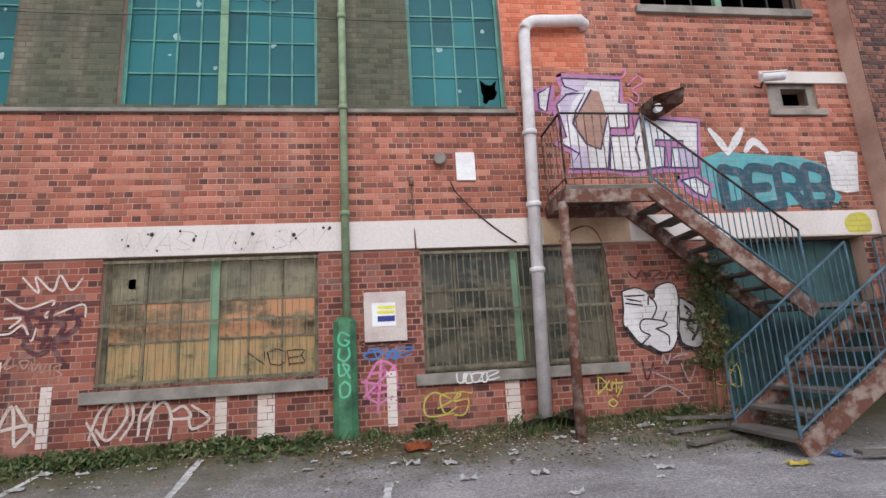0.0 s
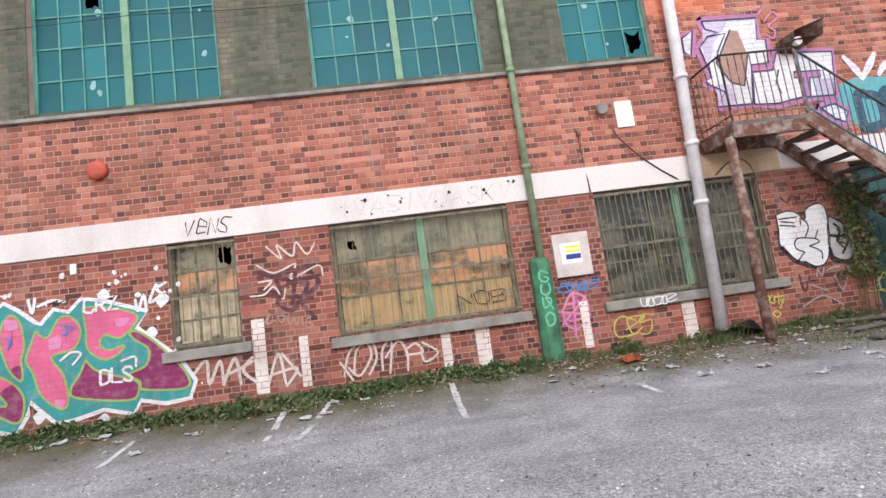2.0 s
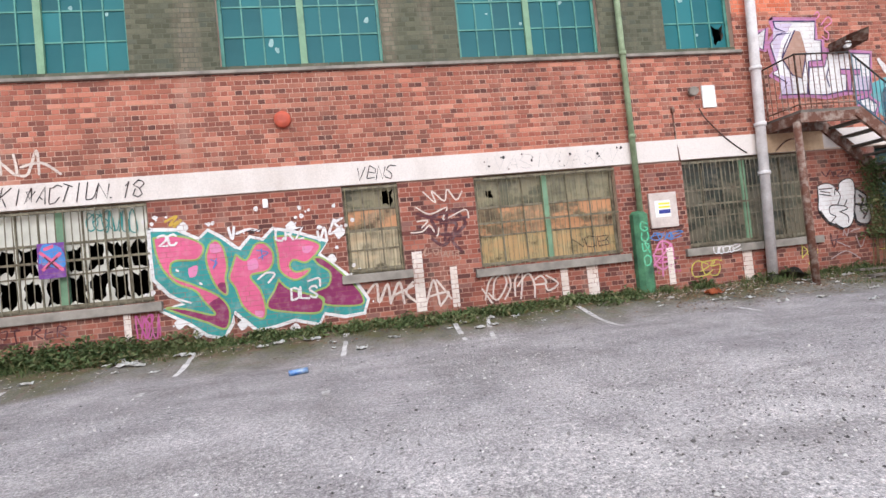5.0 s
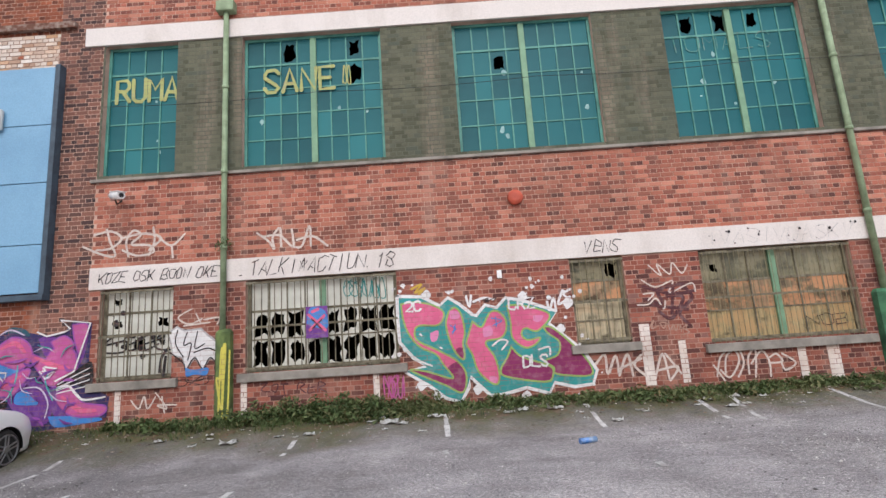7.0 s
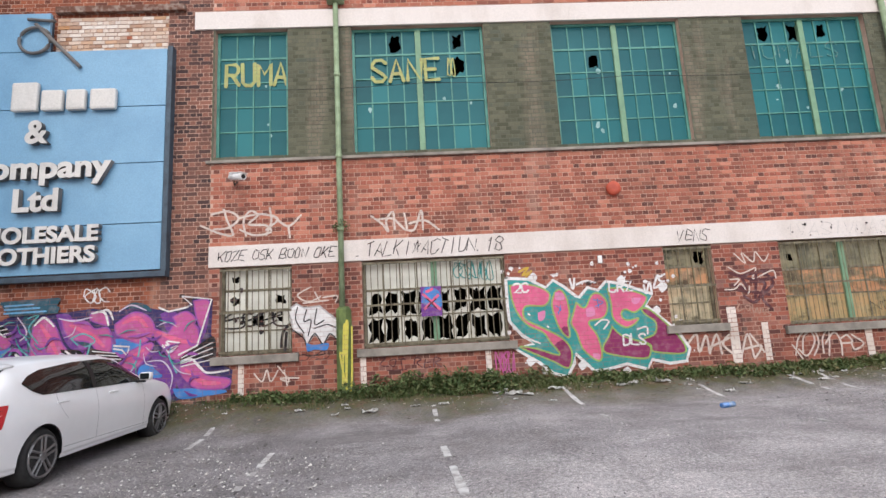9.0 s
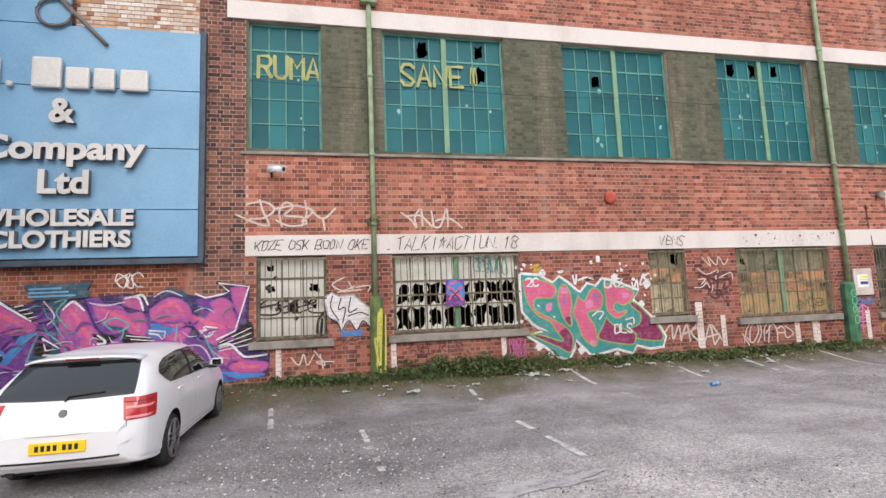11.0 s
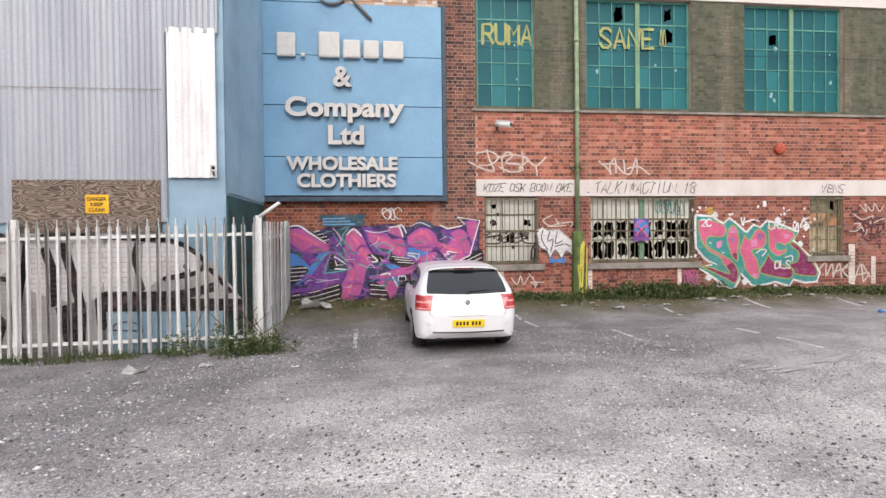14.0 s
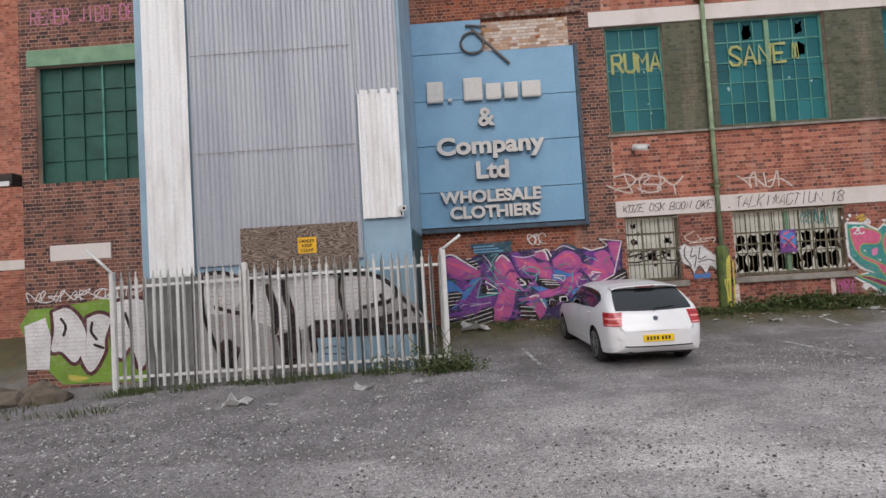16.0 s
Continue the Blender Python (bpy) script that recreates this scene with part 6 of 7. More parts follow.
graffito("large pink, maroon and teal sprayed lettering with white halo over brick",
         ("halo", "white", both(strokes([BACK + BACK[:1]], 0.11, soft=False), specks(-9.6, -6.1, 0.25, 2.3, 80, 0.032, 4), blobs(*[K((x, y), (x + 22, y - 18), (x + 40, y + 4), (x + 18, y + 26)) for x, y in ((150, 80), (535, 85), (140, 440), (365, 455), (690, 215), (205, 480), (715, 110), (560, 480))]))),
         ("shadow", "teal", blobs(BACK, soft=False)),
         ("fill", "pink", blobs(*FILLS)),
         ("lower_fill", "maroon", blobs(*DEEP)),
         ("edge", "lime", strokes([f + f[:1] for f in FILLS], 0.03)),
         ("glow", "rose", blobs(K((190, 235), (222, 225), (218, 262), (195, 268)), K((265, 145), (300, 150), (305, 175), (270, 178)), K((400, 215), (430, 205), (440, 240), (405, 250)), K((430, 405), (460, 410), (458, 432), (432, 425)), K((600, 165), (640, 165), (625, 190), (602, 186)))),
         ("shine", "white", both(strokes([K((440, 285), (470, 262), (500, 268), (478, 300)), K((85, 300), (150, 345), (200, 365)), K((625, 300), (665, 290), (670, 320)), K((150, 240), (156, 244)), K((232, 292), (238, 296))], 0.03), words("2C", -9.35, -9.06, 1.8, 1.96, 0.036), words("CRZ", -7.6, -7.15, 1.72, 1.9, 0.034, soft=False), words("DLS", -7.44, -7.0, 0.76, 0.94, 0.034))),
         ("ink", "blue", strokes([K((270, 205), (292, 218), (278, 232)), K((290, 200), (280, 240)), K((432, 175), (475, 185), (440, 205)), K((450, 170), (455, 210))], 0.016)))
graffito("yellow and white sprayed marks over the pink piece",
         ("scribble", "ochre", strokes([K((110, 60), (150, 40), (125, 75), (165, 55), (140, 80))], 0.035)), ("white_tag", "white", strokes([K((655, 110), (665, 145), (680, 95), (690, 140)), K((715, 65), (700, 120), (745, 90)), K((745, 60), (720, 80), (755, 110), (735, 135)), K((330, 90), (345, 130), (350, 85)), K((360, 110), (400, 95), (440, 100))], 0.04)), ("ink", "black", strokes([K((395, 105), (420, 95), (410, 110), (450, 92), (440, 108))], 0.014)))

# purple mural on the wall behind the car; two sketch sheets, one for each half
N = sheet(0.01340702, 0.00008863, -24.72233, -0.00028085, -0.01171844, 6.595642, -0.000105735, -0.00001345)
R = sheet(0.01134068, -0.00265147, -18.81102, -0.00065391, -0.01045462, 7.917081, -0.000047457, 0.000193176)
MURAL_GROUND = (N((505, 404), (530, 398), (556, 412), (575, 404), (592, 400), (622, 398), (655, 400), (690, 396), (722, 402), (742, 392), (768, 402))
                + R((262, 545), (300, 552), (330, 545), (345, 525), (377, 530), (374, 590), (382, 640), (412, 655), (408, 690), (300, 712))
                + N((720, 532), (660, 540), (600, 545), (520, 543), (505, 525)))
MURAL_PINK = [N((506, 412), (530, 406), (560, 424), (582, 432), (578, 444), (556, 447), (530, 440), (512, 426)), N((613, 418), (625, 406), (640, 418), (650, 440), (662, 460), (648, 474), (642, 500), (632, 526), (610, 532), (604, 512), (616, 480), (611, 450)),
              N((650, 410), (680, 414), (694, 425), (712, 425), (717, 450), (706, 461), (690, 442), (665, 436), (655, 425)), N((722, 420), (745, 405), (765, 412), (773, 430), (760, 445), (740, 440), (725, 432)), N((655, 492), (700, 478), (742, 462), (746, 470), (720, 484), (680, 492)),
              N((770, 430), (790, 436), (800, 424), (812, 420), (830, 430), (828, 464), (800, 468), (786, 452)), N((690, 402), (706, 404), (712, 418), (700, 416), (688, 410)), N((668, 500), (690, 496), (702, 510), (690, 528), (672, 520)),
              R((268, 580), (300, 592), (345, 588), (352, 612), (322, 626), (292, 606)), R((308, 562), (330, 553), (346, 568), (326, 586)), R((320, 650), (345, 640), (365, 665), (406, 672), (395, 686), (350, 686), (325, 670)), R((345, 534), (370, 535), (360, 580), (350, 562)),
              R((186, 645), (260, 610), (268, 618), (232, 660), (210, 655))]
MURAL_PURPLE = [N((546, 472), (566, 448), (590, 446), (612, 470), (602, 500), (560, 506), (538, 502)), N((507, 428), (540, 440), (560, 462), (540, 486), (512, 470)), N((510, 514), (560, 506), (602, 496), (598, 510), (560, 520), (520, 534)),
                N((578, 424), (600, 420), (614, 440), (606, 462), (590, 444)), N((640, 402), (660, 404), (668, 430), (690, 444), (676, 456), (656, 440)), N((700, 430), (726, 430), (760, 446), (745, 462), (716, 458)), R((232, 662), (240, 630), (268, 622), (298, 634), (312, 668), (304, 700), (262, 700)),
                R((284, 556), (310, 552), (348, 590), (352, 560), (372, 536), (364, 590), (345, 605), (300, 590)), R((304, 640), (330, 640), (352, 690), (318, 690))]
MURAL_BLUE = [N((509, 448), (526, 452), (548, 474), (528, 482), (514, 470)), N((572, 436), (582, 444), (552, 486), (530, 502), (524, 500), (548, 474)), N((676, 462), (696, 468), (738, 468), (716, 480), (690, 476)), N((652, 488), (690, 486), (722, 506), (694, 502)), N((718, 446), (760, 448), (752, 462), (724, 462)),
              R((244, 660), (250, 648), (266, 644), (282, 656), (286, 668), (250, 668)), R((205, 600), (250, 602), (240, 628), (212, 622)), R((306, 688), (380, 688), (402, 694), (360, 702), (318, 706)), R((316, 580), (346, 572), (336, 590)), R((292, 604), (322, 604), (312, 618), (298, 618))]
MURAL_TEAL = [N((509, 446), (520, 440), (536, 452), (524, 466)), N((578, 482), (588, 446), (598, 452), (620, 472), (616, 482)), N((604, 412), (616, 404), (612, 440), (622, 470), (606, 448)), N((640, 436), (656, 452), (690, 460), (680, 474), (656, 466)), N((662, 434), (680, 428), (698, 440), (684, 448)),
              R((40, 566), (50, 560), (62, 590), (70, 605), (52, 600)), R((215, 548), (235, 536), (260, 540), (268, 552), (240, 546))]
MURAL_BLACK = [N((510, 474), (532, 470), (546, 478), (530, 498), (511, 500)), N((512, 520), (560, 514), (602, 502), (600, 532), (560, 546), (524, 546)), N((690, 450), (716, 456), (740, 464), (716, 474), (690, 462)), N((652, 500), (674, 504), (690, 530), (662, 538)), N((552, 408), (566, 412), (584, 428), (572, 430)),
               N((584, 456), (592, 452), (604, 470), (584, 476)), N((650, 450), (676, 452), (680, 464), (660, 462)), N((704, 490), (740, 484), (744, 496), (712, 508)), R((318, 634), (350, 612), (380, 596), (380, 640), (350, 634), (326, 644))]
graffito("large purple and pink sprayed mural with black hatching",
         ("ground", "navy", blobs(MURAL_GROUND, soft=False)), ("mid", "purple", blobs(*MURAL_PURPLE)), ("teal_shape", "darkteal", blobs(*MURAL_TEAL)), ("blue_shape", "blue", blobs(*MURAL_BLUE)),
         ("rim", "violet", strokes([m + m[:1] for m in MURAL_PINK], 0.05)), ("fill", "hotpink", blobs(*MURAL_PINK)), ("hatch_ground", "black", blobs(*MURAL_BLACK)),
         ("core", "pink", strokes([N((516, 414), (545, 424), (566, 436)), N((622, 416), (636, 436), (648, 458)), N((626, 480), (620, 505), (616, 522)), N((662, 418), (690, 432), (708, 448)), N((732, 418), (750, 412), (764, 424)), R((280, 588), (315, 602), (340, 606)), R((330, 655), (360, 676), (390, 678)), R((205, 648), (255, 620))], 0.09, taper=0.5)),
         ("edge", "aqua", strokes([N((574, 484), (590, 446), (620, 474), (576, 484)), N((600, 428), (622, 458), (656, 474), (684, 462), (690, 444)), N((604, 406), (618, 402), (606, 420), (620, 440)), N((556, 470), (584, 446)), N((664, 436), (680, 430), (696, 440), (680, 448), (664, 436)), R((250, 602), (246, 630), (232, 662)), R((310, 610), (300, 628), (314, 660))], 0.026)),
         ("haze", "lilac", strokes([N((590, 404), (604, 424), (596, 436)), N((646, 408), (666, 412), (690, 408)), N((726, 402), (742, 394), (762, 402)), N((560, 500), (600, 494)), R((262, 640), (290, 640), (306, 664), (302, 690))], 0.03, taper=0.4)),
         ("highlight", "white", strokes([N((505, 404), (528, 400), (548, 412), (576, 430)), N((614, 416), (626, 406), (640, 418)), N((690, 403), (706, 402), (713, 420)), N((674, 487), (690, 485), (704, 508)), N((658, 452), (668, 462), (654, 464)), R((320, 642), (340, 636), (355, 650), (370, 660), (406, 655)), R((178, 552), (194, 550), (202, 566))], 0.045, taper=0.4)),
         ("white_line", "white", strokes([N((592, 454), (613, 468), (596, 470), (592, 454)), N((594, 476), (612, 477)), N((722, 448), (742, 450), (740, 462), (733, 454), (722, 452)), N((786, 450), (794, 460), (806, 452), (790, 450)), R((283, 545), (300, 552), (330, 545), (341, 540), (323, 525), (376, 530), (350, 612), (318, 628)), R((296, 606), (305, 616), (320, 607), (298, 604))], 0.03, soft=False)),
         ("hatching", "white", strokes([N((513, 476 + 7 * k), (544 - 3 * k, 474 + 7 * k)) for k in range(4)] + [N((518, 524 + 8 * k), (560, 516 + 8 * k), (601, 504 + 8 * k)) for k in range(4)] + [N((694 + 5 * k, 454 + 5 * k), (726 + 3 * k, 458 + 4 * k)) for k in range(3)] + [N((656, 504 + 8 * k), (684, 506 + 8 * k)) for k in range(4)]
                                       + [N((556 + 6 * k, 411 + 5 * k), (566 + 6 * k, 409 + 5 * k)) for k in range(4)] + [R((322, 634 + 5 * k), (378, 606 + 10 * k)) for k in range(4)], 0.017, soft=False)),
         ("patch", "darkteal", strokes([N((568 + 3 * k, 384 + 4 * k), (644 - 2 * (k % 3), 382 + 4 * k)) for k in range(5)], 0.07, soft=False)), ("patch_light", "skyblue", strokes([N((572, 388 + 5 * k), (610 + 9 * k, 387 + 5 * k)) for k in range(3)], 0.03, soft=False)),
         ("shard", "violet", shards(-18.8, -14.95, 0.35, 1.7, 26, 0.06, 71)), ("shard", "purple", shards(-18.8, -14.95, 0.3, 1.7, 24, 0.05, 72)), ("shard", "lilac", shards(-18.7, -15.0, 0.5, 1.7, 16, 0.022, 73)),
         ("shard", "teal", shards(-18.7, -15.0, 0.4, 1.7, 16, 0.024, 74)), ("base", "darkred", blobs(N((640, 528), (668, 526), (672, 542), (645, 545)))))
graffito("small white tag over the purple mural", ("tag", "white", tags(-16.9, -16.5, 2.02, 2.25, 0.035, 17, 3)))

# white, black and yellow tags along the front
for x0, x1, z0, z1, w, color, seed, loops in ((-13.4, -12.7, 0.82, 0.97, 0.016, "black", 24, 4),
                                              (-0.4, 0.2, 0.4, 0.66, 0.03, "yellow", 28, 3), (-1.1, -0.6, 1.12, 1.24, 0.03, "blue", 30, 4), (-1.12, -0.6, 1.28, 1.36, 0.016, "black", 32, 3),
                                              (-9.75, -9.45, 0.4, 0.75, 0.035, "hotpink", 33, 4), (3.5, 3.9, 0.5, 0.75, 0.02, "yellow", 37, 2)):
    graffito({"cream": "looping white spray tag on brick", "darkred": "faded dark spray tag on brick", "yellow": "small yellow spray tag on brick", "rose": "pink sprayed scribble on brick", "blue": "blue spray tag on brick",
              "hotpink": "magenta spray tag on brick", "black": "thin black tag on brick", "brown": "faded brown tag on brick"}[color], ("tag", color, tags(x0, x1, z0, z1, w, seed, loops)))
W1 = sheet(0.00521, -0.00122, -16.706, -0.00034, -0.005055, 3.955, 0.0000023, 0.0000893)
W2 = sheet(0.005173, -0.0007, -6.269, -0.00052, -0.00494, 2.1956, -0.0000382, 0.0000546)
for label, color, width, lines in (
        ("wide looping white spray tag above the band", "cream", 0.042, [W1((335, 100), (400, 126), (445, 130), (425, 80), (415, 42)), W1((372, 60), (430, 48), (465, 72), (430, 105), (380, 112)), W1((490, 132), (482, 80), (505, 45), (530, 60), (500, 92), (560, 95), (575, 118), (520, 130), (470, 112)), W1((470, 70), (540, 55), (600, 70), (560, 110)), W1((572, 34), (578, 80), (560, 128)), W1((585, 60), (635, 96), (680, 56)), W1((637, 96), (642, 136))]),
        ("angular white spray tag above the band", "cream", 0.042, [W1((925, 55), (965, 82), (985, 108), (978, 70), (1002, 38), (1008, 100)), W1((945, 68), (1000, 62), (1048, 100), (1042, 42)), W1((1048, 100), (1078, 98), (1102, 30), (1108, 98)), W1((1060, 78), (1115, 66), (1165, 98))]),
        ("small pale spray tag beside the barred window", "cream", 0.028, [W1((715, 308), (668, 338), (705, 360), (748, 342)), W1((728, 326), (745, 358)), W1((755, 345), (805, 338), (800, 360)), W1((688, 366), (775, 354))]),
        ("thin white spray tag low on the brick", "cream", 0.028, [W1((518, 615), (545, 642), (562, 602), (575, 642), (600, 602)), W1((600, 588), (640, 640), (608, 630), (672, 628)), W1((622, 602), (632, 656))]),
        ("angular white spray tag on brick", "cream", 0.045, [W2((28, 292), (60, 260), (68, 322), (96, 262), (106, 326)), W2((106, 326), (136, 256), (152, 326)), W2((112, 302), (182, 268)), W2((182, 256), (158, 290), (192, 322))]),
        ("angular white spray tag on brick", "cream", 0.04, [W2((225, 332), (252, 250), (272, 332)), W2((232, 306), (302, 290), (275, 336)), W2((262, 250), (312, 312))]),
        ("big looping white spray tag low on the brick", "cream", 0.034, [W2((428, 318), (442, 255), (480, 226), (502, 262), (470, 318), (440, 296)), W2((455, 312), (462, 250), (500, 228), (516, 270), (496, 316)), W2((532, 306), (532, 250), (556, 228), (552, 314)), W2((540, 272), (575, 230), (598, 262), (600, 310)), W2((596, 268), (640, 262), (622, 238), (600, 250)), W2((640, 236), (682, 264), (648, 288), (636, 262)), W2((418, 282), (452, 330))]),
        ("faded dark spray scribble on brick", "darkred", 0.062, [W2((200, 30), (300, 52), (372, 38)), W2((208, 72), (262, 82), (250, 40), (335, 18)), W2((250, 112), (292, 132), (332, 62), (278, 60)), W2((338, 28), (362, 62), (318, 112), (348, 152)), W2((228, 92), (345, 102)), W2((300, 30), (292, 118))]),
        ("white spray scribble over the dark one", "cream", 0.026, [W2((196, 8), (242, 30), (300, 8), (288, 48), (362, 14), (374, 42)), W2((178, 92), (216, 88), (242, 68), (266, 102), (272, 74)), W2((222, -42), (262, -8), (250, -46), (292, -14), (302, -52), (332, -18), (352, -46)), W2((200, 55), (235, 52), (215, 75))]),
        ("pale yellow lower-case tag on brick", "brown", 0.022, [W2((215, 165), (230, 140), (222, 168), (245, 158)), W2((250, 150), (262, 166), (270, 148), (252, 148)), W2((276, 150), (284, 172), (294, 152), (302, 174), (310, 152)), W2((318, 152), (320, 176)), W2((345, 152), (326, 162), (346, 176), (326, 184))]),
        ("faded dark words under the window sill", "darkred", 0.022, [W1((950, 560), (975, 555), (955, 580), (985, 585)), W1((990, 565), (1010, 560), (1005, 585), (990, 580)), W1((1020, 560), (1045, 560), (1030, 560), (1035, 600)), W1((980, 600), (1050, 595)), W1((1075, 585), (1080, 555), (1100, 560), (1085, 572), (1105, 588)), W1((1115, 560), (1112, 588), (1135, 585)), W1((1115, 572), (1132, 568)), W1((1145, 585), (1148, 552), (1170, 560), (1150, 570), (1172, 585))])):
    graffito(label, ("stroke", color, strokes(lines, width, taper=0.15)))
graffito("pink sprayed rosette round the painted strip", ("stroke", "rose", strokes([W2((1030, 160), (1050, 122), (1085, 130), (1096, 170), (1070, 215), (1035, 205), (1026, 165)), W2((1040, 150), (1075, 145), (1085, 185), (1045, 195)), W2((1016, 170), (1100, 180)), W2((1025, 205), (1090, 130)), W2((1056, 118), (1060, 240))], 0.034)), ("mist", "hotpink", specks(-1.12, -0.62, 0.5, 1.05, 40, 0.014, 52)))
BLOCK = W1((638, 392), (665, 372), (690, 385), (745, 378), (770, 400), (822, 438), (806, 492), (780, 470), (756, 508), (728, 470), (700, 512), (690, 470), (655, 462), (650, 425))
graffito("white throw-up lettering beside the barred window", ("edge", "grey", strokes([BLOCK + BLOCK[:1]], 0.06, soft=False)), ("fill", "white", blobs(BLOCK, soft=False)),
         ("ink", "black", strokes([W1((668, 380), (662, 425), (690, 470)), W1((700, 388), (690, 430), (715, 425), (705, 480)), W1((735, 385), (728, 440), (760, 425)), W1((725, 455), (770, 440), (800, 450)), W1((645, 455), (690, 490), (700, 512), (728, 472), (756, 508), (780, 472), (806, 494))], 0.022)),
         ("drip", "blue", blobs(W1((698, 505), (728, 512), (775, 505), (768, 530), (730, 528), (702, 535)))), ("under", "black", strokes([W1((640, 440), (618, 470), (612, 520)), W1((630, 470), (625, 530))], 0.05)))
for x0, x1, z0, z1, text, seed in ((-14.64, -12.55, 2.63, 2.8, "KOZE OSK BOON OKE", 2), (-12.2, -9.5, 2.6, 2.84, ".TALKI*ACTIUN.18", 3), (-6.25, -5.62, 2.6, 2.8, "VeNS", 4)):
    graffito("black marker writing on the white band", ("lettering", "black", words(text, x0, x1, z0, z1, 0.017, seed=seed, jit=0.7, slant=0.3)), wall_y=BF)
graffito("faded dripping letters on the white band", ("lettering", "grey", words("IVASIVUASKV", -4.15, -1.6, 2.58, 2.82, 0.006, seed=6, jit=0.5, slant=0.2)), ("dots", "black", specks(-4.15, -1.5, 2.58, 2.84, 18, 0.022, 5)), wall_y=BF)
graffito("yellow sprayed word on the upper window", ("lettering", "paleyellow", words("RUMA", -14.6, -13.38, 6.06, 6.5, 0.07, seed=7, jit=0.15)), wall_y=UF)
graffito("yellow sprayed word on the upper window", ("lettering", "paleyellow", words("SANE", -11.8, -10.42, 6.04, 6.48, 0.07, seed=8, jit=0.15)), ("mark", "paleyellow", tags(-10.3, -10.15, 6.15, 6.5, 0.03, 44, 2)), wall_y=UF - 0.03)
graffito("faint pale letters on the upper window", ("lettering", "faintmint", words("TOMALS", -4.2, -2.2, 6.3, 6.6, 0.022, seed=9)), wall_y=UF)
graffito("dark letters on the yellowed glass", ("lettering", "black", words("NOB", -2.6, -1.84, 1.12, 1.3, 0.014, seed=10, jit=0.5)), wall_y=FY + 0.128)
graffito("green letters sprayed down the pipe casing", ("tag", "mint", strokes([[(-1.30, 1.42), (-1.40, 1.46), (-1.43, 1.36), (-1.36, 1.30), (-1.30, 1.34), (-1.35, 1.37)], [(-1.42, 1.26), (-1.43, 1.16), (-1.36, 1.12), (-1.30, 1.18), (-1.31, 1.27)], [(-1.43, 1.08), (-1.42, 0.95), (-1.34, 0.98), (-1.31, 1.05), (-1.38, 1.08), (-1.30, 0.92)], [(-1.36, 0.88), (-1.42, 0.82), (-1.40, 0.70), (-1.32, 0.72), (-1.30, 0.82), (-1.36, 0.88)]], 0.026)), wall_y=FY - 0.2)
graffito("white scribble across the face of the sill", ("tag", "white", tags(0.02, 0.5, 0.775, 0.885, 0.03, 52, 5)), wall_y=FY - 0.076)
graffito("yellow streak on the mossy casing", ("tag", "yellow", tags(-12.44, -12.3, 0.35, 1.3, 0.05, 47, 2)), wall_y=FY - 0.2)
graffito("teal tag on whitened glass behind the bars", ("tag", "teal", tags(-10.4, -9.7, 2.12, 2.42, 0.025, 48, 6)), wall_y=FY + 0.13)
graffito("black brush marks on whitened glass", ("tag", "black", both(tags(-14.5, -13.4, 1.45, 1.7, 0.05, 50, 4), specks(-14.5, -13.5, 1.3, 2.4, 8, 0.06, 9))), wall_y=FY + 0.13)

# pieces round the landing
A = sheet(0.004559, -0.000405, 1.4141, -0.000454, -0.004269, 5.5963, -0.0000808, 0.000131)
HOOK = [A((110, 112), (302, 115), (302, 190), (332, 192), (336, 272), (276, 274), (272, 410), (145, 412), (175, 362), (105, 322), (132, 308), (96, 202), (128, 166), (165, 155), (120, 140)), A((35, 165), (75, 140), (64, 225), (40, 214)),
        A((278, 300), (350, 298), (366, 240), (560, 250), (566, 400), (448, 400), (362, 415), (278, 412)), A((512, 442), (560, 430), (606, 460), (596, 496), (560, 482))]
STEM = A((425, 310), (516, 312), (516, 335), (478, 335), (478, 400), (456, 400), (455, 333), (425, 330))
graffito("white and pink block lettering above the stair landing", ("halo", "mauve", both(strokes([h + h[:1] for h in HOOK], 0.17, soft=False), blobs(A((330, 200), (370, 235), (360, 300), (330, 290)), soft=False))),
         ("fill", "white", blobs(*HOOK, soft=False)), ("shade", "lilac", blobs(A((115, 118), (200, 122), (150, 190), (120, 300), (108, 200)), A((145, 330), (200, 340), (210, 405), (150, 408)), A((500, 340), (560, 340), (562, 396), (500, 396)), soft=False)),
         ("figure", "brown", blobs(A((208, 150), (236, 155), (264, 240), (246, 346), (200, 330), (152, 262)), soft=False)), ("stem", "mauve", blobs(STEM, soft=False)),
         ("outline", "navy", strokes([h + h[:1] for h in HOOK] + [STEM + STEM[:1], A((208, 150), (152, 262), (200, 330), (246, 346), (264, 240)), A((370, 300), (360, 340), (375, 380)), A((125, 166), (190, 160), (160, 220), (152, 262))], 0.026, soft=False)),
         ("curl", "rose", strokes([A((330, 130), (360, 100), (378, 120), (345, 145), (365, 165), (360, 190), (335, 175)), A((300, 90), (312, 78), (320, 92), (305, 108))], 0.022)))
DERB = lambda w: words("DERB", 4.12, 5.95, 3.02, 3.56, w, seed=12, jit=0.12, soft=True)
